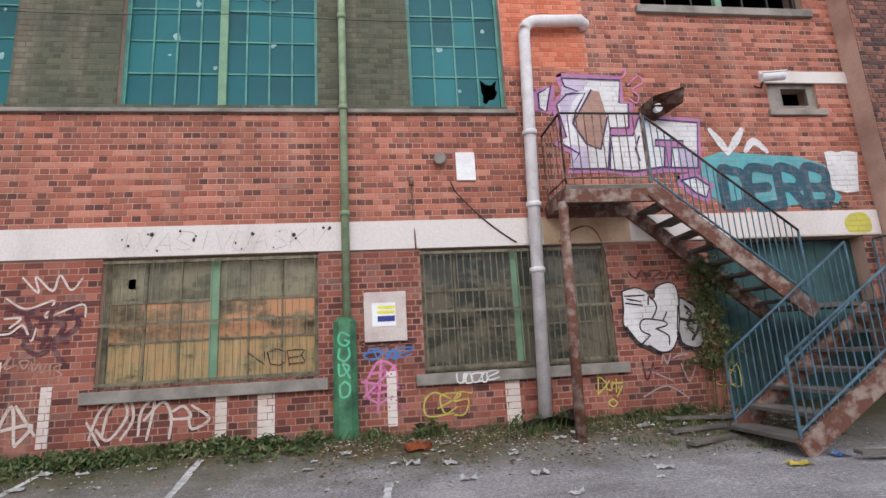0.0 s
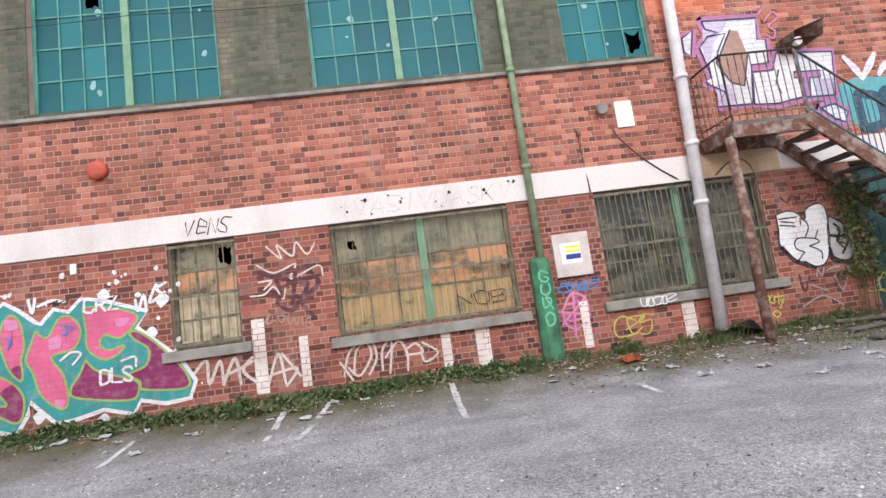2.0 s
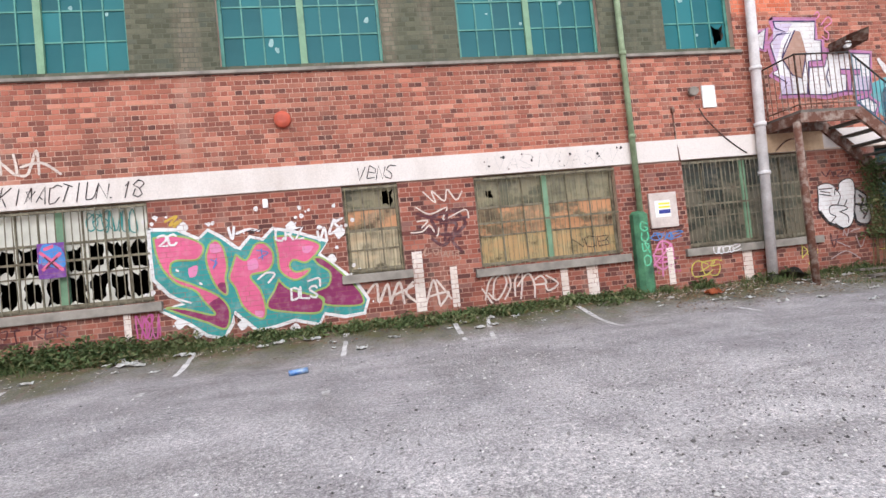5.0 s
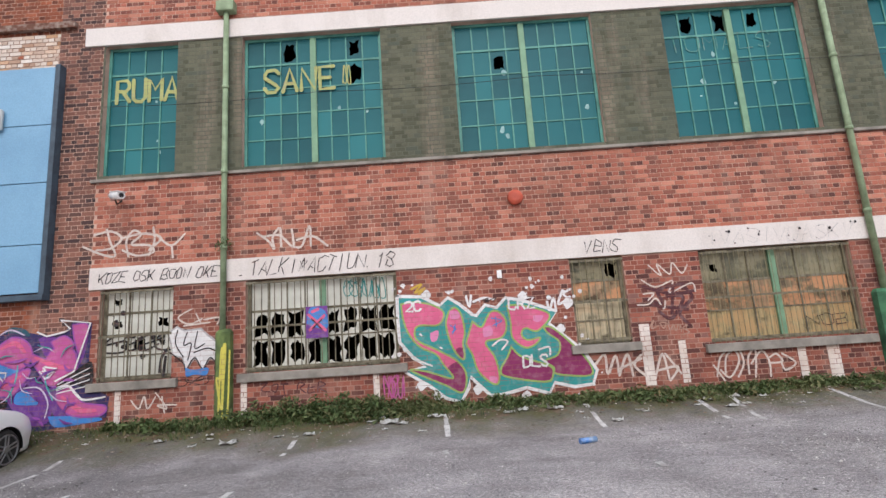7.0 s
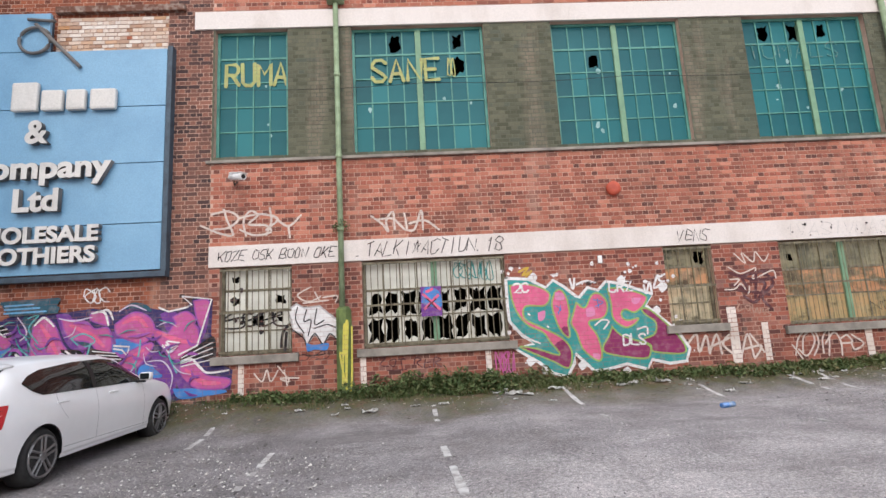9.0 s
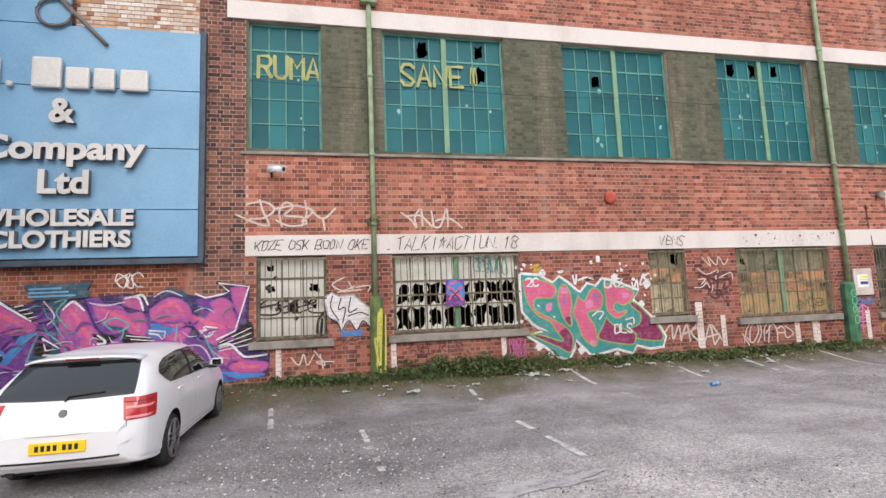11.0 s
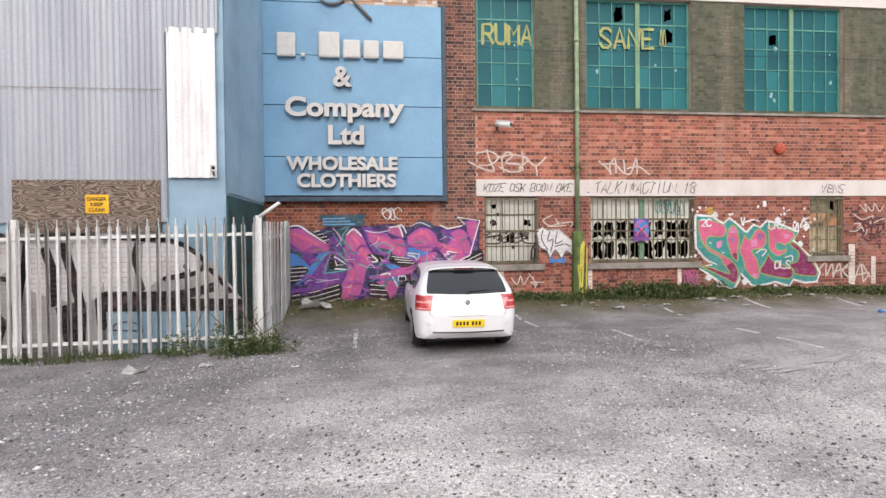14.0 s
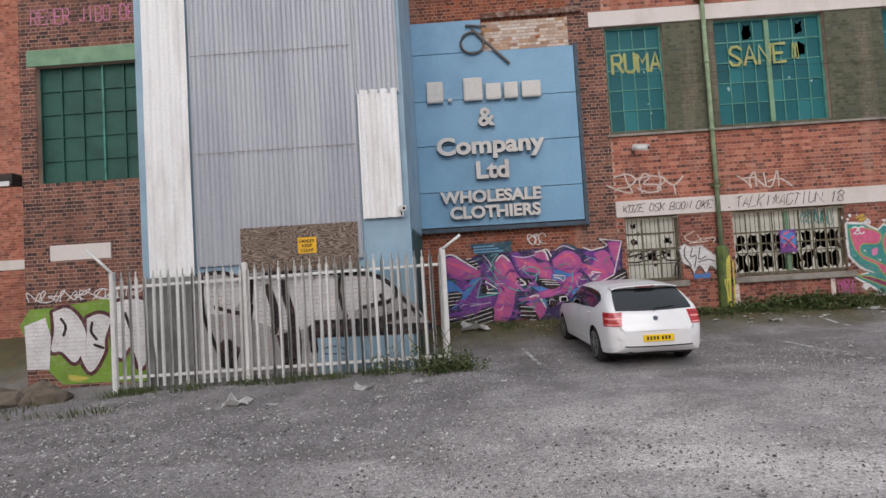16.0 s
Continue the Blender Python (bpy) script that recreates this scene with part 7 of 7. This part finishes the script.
graffito("aqua and dark teal bubble lettering above the band", ("cloud", "aqua", blobs(A((568, 372), (640, 345), (780, 350), (900, 355), (985, 380), (1002, 450), (1042, 482), (1030, 506), (900, 512), (800, 530), (640, 512), (600, 480), (575, 420)), soft=False)),
         ("white_v", "white", both(strokes([A((602, 272), (640, 315), (664, 350)), A((664, 350), (690, 305), (708, 268)), A((722, 340), (748, 308), (792, 340))], 0.13, taper=0.5), blobs(A((980, 338), (1000, 332), (1022, 338), (1050, 331), (1088, 336), (1096, 464), (1060, 470), (1010, 462)), soft=False))), ("fill", "darkteal", DERB(0.15)),
         ("ink", "black", words("OPPB", 5.55, 6.15, 2.9, 3.03, 0.012, seed=3, jit=0.6)))
graffito("yellow spray on the white band", ("patch", "yellow", blobs([(6.05, 2.56), (6.0, 2.7), (6.12, 2.84), (6.35, 2.86), (6.45, 2.74), (6.4, 2.56)])), wall_y=BF)
B = sheet(0.003893, -0.000346, 1.4718, -0.000388, -0.003645, 2.6219, -0.000069, 0.000112)
FIG = B((255, 190), (300, 176), (340, 192), (355, 215), (370, 205), (372, 175), (410, 155), (440, 165), (452, 220), (456, 310), (440, 380), (400, 398), (355, 375), (345, 382), (310, 362), (265, 310), (262, 250))
WING = B((460, 205), (520, 238), (562, 226), (556, 290), (540, 370), (490, 372), (460, 332))
graffito("black and white bubble throw-up on the brick", ("wing_edge", "black", strokes([WING + WING[:1]], 0.05)), ("wing", "grey", blobs(WING)), ("outline", "black", strokes([FIG + FIG[:1], B((478, 236), (500, 260), (488, 300), (512, 330)), B((520, 250), (530, 300), (508, 352)), B((462, 280), (500, 286), (545, 270))], 0.04)), ("fill", "white", blobs(FIG)),
         ("lines", "black", strokes([B((345, 195), (376, 238), (362, 282)), B((346, 232), (346, 205)), B((355, 340), (325, 326), (320, 298), (340, 284), (402, 290), (414, 304), (376, 318)), B((330, 372), (356, 342)), B((400, 290), (412, 258)), B((376, 318), (420, 340), (425, 372)), B((452, 235), (452, 318)), B((452, 202), (500, 224), (520, 240), (575, 226)), B((502, 190), (532, 236), (552, 190)), B((555, 240), (552, 296)), B((476, 378), (530, 400), (542, 452)), B((540, 408), (592, 398)), B((262, 205), (330, 200)), B((266, 230), (325, 236)), B((270, 215), (318, 222))], 0.022)),
         ("smear", "black", strokes([B((455, 330), (470, 375), (490, 385)), B((270, 318), (312, 368), (345, 384), (395, 404))], 0.05)))
graffito("yellow handwritten tag on brick", ("tag", "yellow", strokes([B((176, 492), (178, 556)), B((172, 488), (206, 518), (180, 552)), B((216, 505), (206, 530), (224, 540), (226, 508)), B((240, 500), (242, 545)), B((226, 516), (262, 512)), B((262, 524), (246, 562)), B((248, 528), (258, 540)), B((232, 570), (216, 582), (232, 598), (246, 584), (232, 570))], 0.018)))
graffito("pale scratchy tags on grimy brick", ("tag", "faded", strokes([B((400, 440), (405, 412), (420, 440), (430, 408)), B((440, 420), (460, 410), (490, 405)), B((365, 470), (440, 500)), B((470, 440), (500, 500), (520, 450)), B((620, 480), (640, 470), (650, 505)), B((340, 560), (420, 520), (500, 560))], 0.02)), ("dark_tag", "darkred", strokes([B((275, 118), (300, 140), (320, 112), (340, 142)), B((350, 112), (390, 112), (360, 140), (400, 138)), B((410, 140), (430, 112), (450, 138)), B((455, 125), (490, 122)), B((330, 430), (350, 500), (370, 440)), B((335, 465), (400, 455))], 0.026)))

# pieces behind the fence and on the far building
LOWF = BY - 0.062
V = sheet(0.006595, 0.000078, -23.552, -0.000183, -0.005522, 2.7502, -0.0000646, -0.0000101)
graffito("black and white sprayed vehicle shapes behind the fence", ("field", "grey", blobs(V((15, 185), (165, 190), (440, 190), (640, 205), (725, 262), (790, 330), (835, 385), (440, 400), (430, 515), (15, 540)), soft=False)),
         ("body", "white", blobs(V((190, 215), (300, 200), (430, 205), (425, 360), (330, 380), (200, 330)), V((545, 215), (640, 222), (700, 262), (680, 300), (590, 318), (545, 350)), V((440, 210), (515, 212), (520, 330), (500, 372), (440, 372)), V((30, 205), (155, 212), (160, 300), (60, 320)))),
         ("line", "black", both(strokes([V((15, 190), (100, 183), (175, 205), (240, 205), (300, 192), (440, 200)), V((440, 200), (560, 205), (645, 215), (716, 265), (690, 300), (606, 316)), V((606, 316), (668, 300), (664, 280)), V((30, 200), (35, 320), (90, 455)), V((80, 300), (170, 322), (205, 300), (215, 210)), V((530, 215), (520, 260), (545, 345)), V((735, 290), (790, 350))], 0.075),
                                strokes([V((442, 392), (640, 385), (832, 384)), V((440, 366), (640, 362), (745, 338)), V((322, 228), (345, 300), (372, 400), (372, 490)), V((272, 240), (300, 330), (292, 385)), V((205, 300), (190, 420), (200, 500)), V((425, 380), (432, 450))], 0.15), blobs(V((300, 400), (372, 380), (378, 500), (330, 505)), V((84, 430), (120, 400), (170, 440), (150, 505), (95, 500)), V((440, 378), (640, 370), (838, 374), (838, 404), (640, 408), (440, 410)), soft=False))),
         ("wheel", "black", strokes([V((455, 480), (470, 445), (520, 440), (545, 462), (532, 482)), V((455, 462), (540, 464))], 0.02)), wall_y=LOWF - 0.03)
L = sheet(0.01184185, -0.001126503, -27.1688, -0.0004393475, -0.01165611, 7.393463, -6.504235e-06, 3.722919e-05)
LIME = [L((4, 536), (30, 528), (52, 545), (66, 575), (62, 600), (44, 628), (20, 608), (0, 606), (6, 570)), L((68, 548), (90, 540), (112, 550), (101, 585), (99, 610), (74, 646), (55, 614), (66, 590)), L((124, 520), (150, 514), (178, 525), (181, 610), (166, 640), (150, 600), (130, 622), (116, 590))]
graffito("white and lime green lettering on the far brick building", ("cloud", "green", blobs(L((-60, 560), (-40, 530), (20, 526), (100, 512), (190, 512), (190, 664), (100, 664), (20, 668), (-30, 620)), soft=False)), ("flare", "yellow", blobs(L((30, 650), (50, 652), (70, 656), (55, 662), (34, 660)))),
         ("edge", "darkred", strokes([f + f[:1] for f in LIME], 0.15)), ("fill", "white", blobs(*LIME)), ("white_brick", "white", blobs(L((-50, 560), (-10, 545), (0, 580), (-4, 640), (-46, 640)), soft=False)),
         ("ink", "black", strokes([L((20, 548), (28, 562), (24, 578)), L((78, 556), (76, 572), (86, 586)), L((82, 596), (98, 602)), L((140, 540), (150, 570))], 0.06)), wall_y=LY)
graffito("white tags above the green lettering", ("tag", "white", tags(-27.7, -25.3, 1.36, 1.56, 0.035, 62, 10)), wall_y=LY)
graffito("faded pink writing high on the far building", ("lettering", "rose", words("RENER JIBO OET", -27.5, -25.0, 7.3, 7.62, 0.025, seed=13)), wall_y=LY)
tagged(link_mesh("poster", box(-11.03, -10.66, FY - 0.03, FY - 0.026, 1.46, 1.99), P["purple"]), "purple poster with a pink cross tied to the bars", "poster")
graffito("pink cross and flower shapes on the poster", ("ground", "blue", blobs([(-11.02, 1.7), (-10.95, 1.97), (-10.7, 1.9), (-10.68, 1.6)])), ("cross", "pink", strokes([[(-10.98, 1.85), (-10.7, 1.58)], [(-10.72, 1.82), (-10.96, 1.6)], [(-10.92, 1.9), (-10.82, 1.94)]], 0.05)), ("ink", "darkred", strokes([[(-10.93, 1.78), (-10.76, 1.6)], [(-10.76, 1.76), (-10.92, 1.62)]], 0.022)), wall_y=FY - 0.026)

# pale spots on the painted panes
M_SPOT = worn("pale_paint_spot", col(150, 182, 178), col(110, 146, 144), 5, 0.6)
sp = thing("paint_splashes", "pale paint splashes on the teal panes", "paint splash")
rng = random.Random(77)
for a, b, c, d in UPPER.values():
    for _ in range(3 if b - a < 2 else 5):
        bm = bmesh.new()
        x, z, r = rng.uniform(a + 0.2, b - 0.2), rng.uniform(c + 0.2, c + 1.7), rng.uniform(0.02, 0.055)
        blob(bm, [(x + r * rng.uniform(0.6, 1.3) * math.cos(t), z + r * rng.uniform(0.7, 1.5) * math.sin(t)) for t in np.linspace(0, 5.5, 7)], FY + 0.132)
        part("splash", bm, M_SPOT, sp)

# ---- plants ----
M_LEAF = Nodes("weed_leaves")
M_LEAF = M_LEAF.done(M_LEAF.mix(0.45, M_LEAF.ramp(M_LEAF.add("NewGeometry").outputs["Random Per Island"], (0.0, col(46, 58, 34)), (0.35, col(70, 86, 46)), (0.6, col(96, 108, 66)), (0.8, col(122, 124, 86)), (1.0, col(132, 110, 78))),
                                M_LEAF.ramp(M_LEAF.noise(1.3, 4), (0.35, col(56, 74, 38)), (0.55, col(88, 100, 60)), (0.7, col(116, 106, 76)))), 0.7, spec=0.25)
M_STALK = worn("dry_stalk", col(112, 96, 66), col(78, 72, 46), 6, 0.9)


def leaf_cloud(name, spots, seed, leaf=(0.025, 0.06)):
    """Many small leaves; spots: (x, y, z0, height, spread, count)."""
    rng = random.Random(seed)
    verts, faces = [], []
    for x, y, z0, h, s, n in spots:
        for _ in range(n):
            r = s * math.sqrt(rng.random())
            a = rng.uniform(0, 6.283)
            k = rng.random()
            p = Vector((x + r * math.cos(a), y + 0.6 * r * math.sin(a), z0 + h * k * (1 - 0.6 * (r / s) ** 2)))
            if p.y > FY - 0.02:
                p.y = FY - 0.02 - rng.random() * 0.05
            l = rng.uniform(*leaf)
            e = Euler((rng.uniform(-1.0, 1.0), rng.uniform(-1.0, 1.0), rng.uniform(0, 6.283))).to_matrix()
            i = len(verts)
            for q in ((-l * 0.9, 0, 0), (-l * 0.1, l * 0.42, l * 0.12), (l, 0, -l * 0.1), (-l * 0.1, -l * 0.42, l * 0.12)):
                verts.append(p + e @ Vector(q))
            faces.append((i, i + 1, i + 2, i + 3))
    me = bpy.data.meshes.new(name)
    me.from_pydata(verts, [], faces)
    me.materials.append(M_LEAF)
    return me


def blades(spots, seed):
    """Thin upright grass blades."""
    rng = random.Random(seed)
    verts, faces = [], []
    for x, y, z0, h, s, n in spots:
        for _ in range(n):
            p = Vector((x + rng.uniform(-s, s), min(y + rng.uniform(-s, s) * 0.5, FY - 0.03), z0))
            d = Vector((rng.uniform(-0.5, 0.5), rng.uniform(-0.6, 0.2), 1)).normalized() * h * rng.uniform(0.4, 1.2)
            w = Vector((rng.uniform(-1, 1), rng.uniform(-1, 1), 0)).normalized() * 0.005
            i = len(verts)
            verts += [p - w, p + w, p + d * 0.6 + w * 0.8, p + d * 0.6 - w * 0.8, p + d + Vector((d.x, d.y, 0)) * 0.4]
            faces += [(i, i + 1, i + 2, i + 3), (i + 3, i + 2, i + 4)]
    me = bpy.data.meshes.new("grass")
    me.from_pydata(verts, [], faces)
    me.materials.append(M_LEAF)
    return me


rng = random.Random(91)
spots, grass = [], []
for k in range(190):
    x = rng.uniform(-14.3, -1.9)
    y = FY - abs(rng.gauss(0.0, 0.22)) - 0.05
    spots.append((x, y, ground_z(x, y) - 0.01, rng.uniform(0.06, 0.2), rng.uniform(0.12, 0.3), 85))
for k in range(34):
    x = rng.gauss(-10.4, 0.75)
    y = FY - abs(rng.gauss(0.05, 0.2)) - 0.1
    spots.append((x, y, ground_z(x, y) - 0.01, rng.uniform(0.2, 0.42), rng.uniform(0.18, 0.32), 170))
for k in range(14):
    x = rng.choice((-0.55, 1.05, 2.0, 2.6, 3.2, -1.0, -1.7)) + rng.uniform(-0.25, 0.25)
    y = FY - rng.uniform(0.08, 0.35)
    spots.append((x, y, ground_z(x, y) - 0.01, rng.uniform(0.06, 0.22), rng.uniform(0.1, 0.22), 80))
for k in range(230):
    x = rng.uniform(-19.0, 3.4)
    y = FY - abs(rng.gauss(0, 0.3)) - 0.04
    grass.append((x, y, ground_z(x, y) - 0.01, rng.uniform(0.06, 0.2), 0.2, 34))
for k in range(70):
    u = rng.random()
    x, y = F0[0] + (F1[0] - F0[0]) * u, F0[1] + (F1[1] - F0[1]) * u + rng.uniform(-0.25, 0.2)
    grass.append((x, y, ground_z(x, y) - 0.01, rng.uniform(0.08, 0.22), 0.2, 36))
for k in range(40):
    x, y = rng.uniform(1.6, 3.4), rng.uniform(5.4, 6.8)
    grass.append((x, y, ground_z(x, y) - 0.01, rng.uniform(0.04, 0.12), 0.25, 34))
for k in range(30):
    x, y = rng.uniform(-29, -24), rng.uniform(2.2, 4.6)
    grass.append((x, y, ground_z(x, y) - 0.01, rng.uniform(0.08, 0.2), 0.4, 40))
tagged(new("weeds", leaf_cloud("weeds", spots, 5)), "low green weeds along the foot of the wall", "weeds", kind="stuff")
tagged(new("grass", blades(grass, 6)), "rough grass tufts along wall and fence", "grass", kind="stuff")

bush = thing("bush", "straggly green bush at the corner of the fence", "bush")
bsp = [(-19.1 + rng.gauss(0, 0.32), 3.75 + rng.gauss(0, 0.16), -0.27, rng.uniform(0.3, 0.7), rng.uniform(0.15, 0.3), 110) for _ in range(16)]
ob = new("leaves", leaf_cloud("leaves", bsp, 8, (0.02, 0.05)))
ob.parent = bush
ob["kind"] = "stuff"
bm = bmesh.new()
for k in range(14):
    x, y = -19.1 + rng.gauss(0, 0.25), 3.75 + rng.gauss(0, 0.1)
    tube([(x, y, -0.32), (x + rng.uniform(-0.1, 0.1), y, 0.1), (x + rng.uniform(-0.3, 0.3), y - 0.1, rng.uniform(0.3, 0.55))], 0.006, bm, sides=5)
part("stems", bm, M_STALK, bush)
creeper = thing("creeper", "dark creeper hanging beside the stair", "plant")
csp = [(3.55 + rng.gauss(0, 0.16), FY - 0.12, rng.uniform(0.7, 2.2), 0.3, 0.2, 42) for _ in range(26)]
ob = new("leaves", leaf_cloud("leaves", csp, 9, (0.025, 0.06)))
ob.parent = creeper
ob["kind"] = "stuff"
for k in range(5):
    x = 3.5 + rng.gauss(0, 0.1)
    part("stem", tube([(x, FY - 0.04, 0.15), (x + 0.08, FY - 0.05, 1.1), (x - 0.02, FY - 0.04, 2.3)], 0.01, sides=5), M_STALK, creeper)
sprig = thing("sprig", "small weed sprouting beside the drainpipe", "plant")
ob = new("leaves", leaf_cloud("leaves", [(-12.4, FY - 0.12, 3.05, 0.28, 0.16, 120)], 10, (0.015, 0.04)))
ob.parent = sprig

# ---- loose stones and rubbish ----
M_STONE_CHIP = Nodes("gravel_chips")
M_STONE_CHIP = M_STONE_CHIP.done(M_STONE_CHIP.ramp(M_STONE_CHIP.add("NewGeometry").outputs["Random Per Island"], (0.0, col(72, 68, 66)), (0.2, col(104, 99, 96)), (0.5, col(146, 140, 136)), (0.78, col(182, 176, 170)), (1.0, col(222, 217, 210))), 0.9, spec=0.2)
rng = random.Random(55)
verts, faces = [], []
for k in range(190000):
    x = rng.uniform(-25, 4.5)
    y = rng.uniform(-5.5, 6.6)
    if 0.9 * noise.noise((x * 0.35, y * 0.35, 7)) - 0.09 * (y - 0.5) - max(0.0, -19 - x) * 0.02 + (0.3 if x < -13 and y < 3 else 0.0) + rng.uniform(-0.45, 0.45) < 0.02 or (-16.6 < x < -14.7 and 2.6 < y < 6.5):
        continue
    r = (0.006 if x < -12 else 0.005) + (0.012 if x < -12 else 0.008) * rng.random() ** 3 + (0.009 if rng.random() < 0.02 else 0)
    z = ground_z(x, y) + r * 0.25
    i = len(verts)
    t = rng.uniform(0, 1.6)
    c, s = math.cos(t), math.sin(t)
    for a, b, d in ((1.2, 0, 0), (0, 0.9, 0), (-1.1, 0.1, 0), (0, -0.8, 0), (0.1, 0.1, 0.65), (0, 0, -0.5)):
        a, b, d = a * r * rng.uniform(0.7, 1.2), b * r * rng.uniform(0.7, 1.2), d * r
        verts.append((x + a * c - b * s, y + a * s + b * c, z + d))
    for f in ((0, 1, 4), (1, 2, 4), (2, 3, 4), (3, 0, 4), (1, 0, 5), (2, 1, 5), (3, 2, 5), (0, 3, 5)):
        faces.append(tuple(i + q for q in f))
me = bpy.data.meshes.new("gravel")
me.from_pydata(verts, [], faces)
me.materials.append(M_STONE_CHIP)
tagged(new("gravel", me), "pale loose gravel scattered over the asphalt", "gravel", kind="stuff")

# trodden leaves, rust flakes and earth crumbs along the wall foot
M_CRUMB = Nodes("leaf_and_earth_crumbs")
M_CRUMB = M_CRUMB.done(M_CRUMB.ramp(M_CRUMB.add("NewGeometry").outputs["Random Per Island"], (0.0, col(62, 54, 46)), (0.35, col(96, 78, 60)), (0.6, col(128, 96, 70)), (0.8, col(150, 132, 112)), (1.0, col(196, 188, 178))), 0.95, spec=0.15)
rng = random.Random(57)
verts, faces = [], []
for k in range(9000):
    x = rng.uniform(-19.0, 4.5) if k % 2 else rng.uniform(-1.6, 4.2)
    y = FY - 0.1 - abs(rng.gauss(0, 0.55 if x > -1.6 else 0.4))
    r = rng.uniform(0.008, 0.026)
    z = ground_z(x, y) + 0.004
    i, t = len(verts), rng.uniform(0, 6.28)
    c, q = math.cos(t), math.sin(t)
    for a, b, d in ((1.2, 0.1, rng.uniform(0, 0.6)), (0, 0.7, 0.1), (-1.1, 0, rng.uniform(0, 0.6)), (0.1, -0.6, 0.0), (0, 0, 0.5)):
        verts.append((x + r * (a * c - b * q), y + r * (a * q + b * c), z + r * d))
    faces += [(i, i + 1, i + 4), (i + 1, i + 2, i + 4), (i + 2, i + 3, i + 4), (i + 3, i, i + 4)]
me = bpy.data.meshes.new("leaf_litter")
me.from_pydata(verts, [], faces)
me.materials.append(M_CRUMB)
tagged(new("leaf_litter", me), "brown leaf litter and earth crumbs at the wall foot", "leaf litter", kind="stuff")

M_PAPER = worn("white_litter", col(226, 224, 220), col(196, 192, 186), 8, 0.7)
M_BLUE_CAN = worn("blue_can", col(58, 118, 190), col(180, 196, 210), 9, 0.35, 0.3)
M_YELLOW_BAG = worn("yellow_bag", col(216, 196, 80), col(230, 214, 130), 8, 0.5)
M_ORANGE_BAG = worn("orange_scrap", col(196, 110, 66), col(170, 90, 56), 8, 0.7)


def scrap(x, y, r, m, label, name="litter", seed=0):
    """A crumpled sheet lying on the ground."""
    q = random.Random(seed)
    bm = bmesh.new()
    n = 4
    g = [[bm.verts.new((x + r * (i / n - 0.5) * 2 + q.uniform(-0.2, 0.2) * r, y + r * (j / n - 0.5) * 1.3 + q.uniform(-0.2, 0.2) * r, ground_z(x, y) + 0.006 + abs(q.gauss(0, 0.28)) * r)) for j in range(n + 1)] for i in range(n + 1)]
    for i in range(n):
        for j in range(n):
            bm.faces.new((g[i][j], g[i + 1][j], g[i + 1][j + 1], g[i][j + 1]))
    bmesh.ops.solidify(bm, geom=bm.faces[:], thickness=0.003)
    return tagged(link_mesh(name, bm, m), label, "litter", "scattered litter")


rng = random.Random(66)
for k in range(84):
    x = (rng.uniform(-14.5, 3.6) if k % 3 else rng.uniform(-1.2, 4.4)) if k < 72 else rng.uniform(-23.5, -17.5)
    y = (6.35 - abs(rng.gauss(0, 0.3 if k % 3 else 0.7))) if k < 72 else rng.uniform(2.0, 5.6)
    scrap(x, y, rng.uniform(0.03, 0.085), M_PAPER, "crumpled white scrap of litter on the ground", seed=k)
for x, y, r, m, lab in ((2.75, 4.75, 0.1, M_YELLOW_BAG, "crumpled yellow bag on the asphalt"), (-0.55, 6.2, 0.14, M_ORANGE_BAG, "torn rusty orange sheet by the wall"), (3.3, 4.9, 0.08, M_BLUE_CAN, "blue wrapper on the asphalt"), (3.9, 4.3, 0.09, M_BLUE_CAN, "blue wrapper beside the stair"),
                        (-9.6, 6.15, 0.13, M_PAPER, "white bag at the edge of the weeds"), (-11.9, 5.9, 0.12, M_PAPER, "white bag near the drainpipe"), (-18.3, 6.4, 0.3, M_PAPER, "white sheet under the mural"), (-20.2, 2.75, 0.16, M_PAPER, "white bag under the fence"), (-22.0, 2.3, 0.2, M_PAPER, "pale sack under the fence"), (-7.1, 6.3, 0.12, M_PAPER, "white bag at the edge of the weeds"), (-24.3, 0.2, 0.1, M_PAPER, "white paper on the asphalt")):
    scrap(x, y, r, m, lab, seed=int(abs(x) * 10))
can = thing("drink_can", "crushed blue drink can on the asphalt", "can")
part("body", tube([(-7.18, 4.5, 0.03), (-6.98, 4.56, 0.033)], 0.033, sides=14), M_BLUE_CAN, can)
part("lid", tube([(-6.98, 4.56, 0.033), (-6.972, 4.562, 0.033)], 0.028, sides=14), M_RIM, can)
for k, (x, y, yaw, l) in enumerate(((2.75, 6.1, 8, 0.9), (3.0, 6.35, -6, 1.1), (2.6, 5.75, 20, 0.7), (3.9, 4.6, -12, 1.2), (4.6, 4.4, 5, 1.4))):
    bm = box(-l / 2, l / 2, -0.06, 0.06, 0.0, 0.035, bevel=0.004)
    ob = tagged(link_mesh("plank", bm, M_TREAD), "grey weathered plank lying by the stair", "plank", "loose planks")
    ob.matrix_basis = pose(x, y, ground_z(x, y) + 0.01 + 0.02 * (k % 2), 0, 2 * (k % 2), yaw)
kerb = tagged(link_mesh("kerb", box(-15.6, -14.2, 6.35, 6.5, -0.1, 0.1, bevel=0.02), M_STONE), "low stone kerb before the wall", "kerb", kind="structure")

pier_bricks()
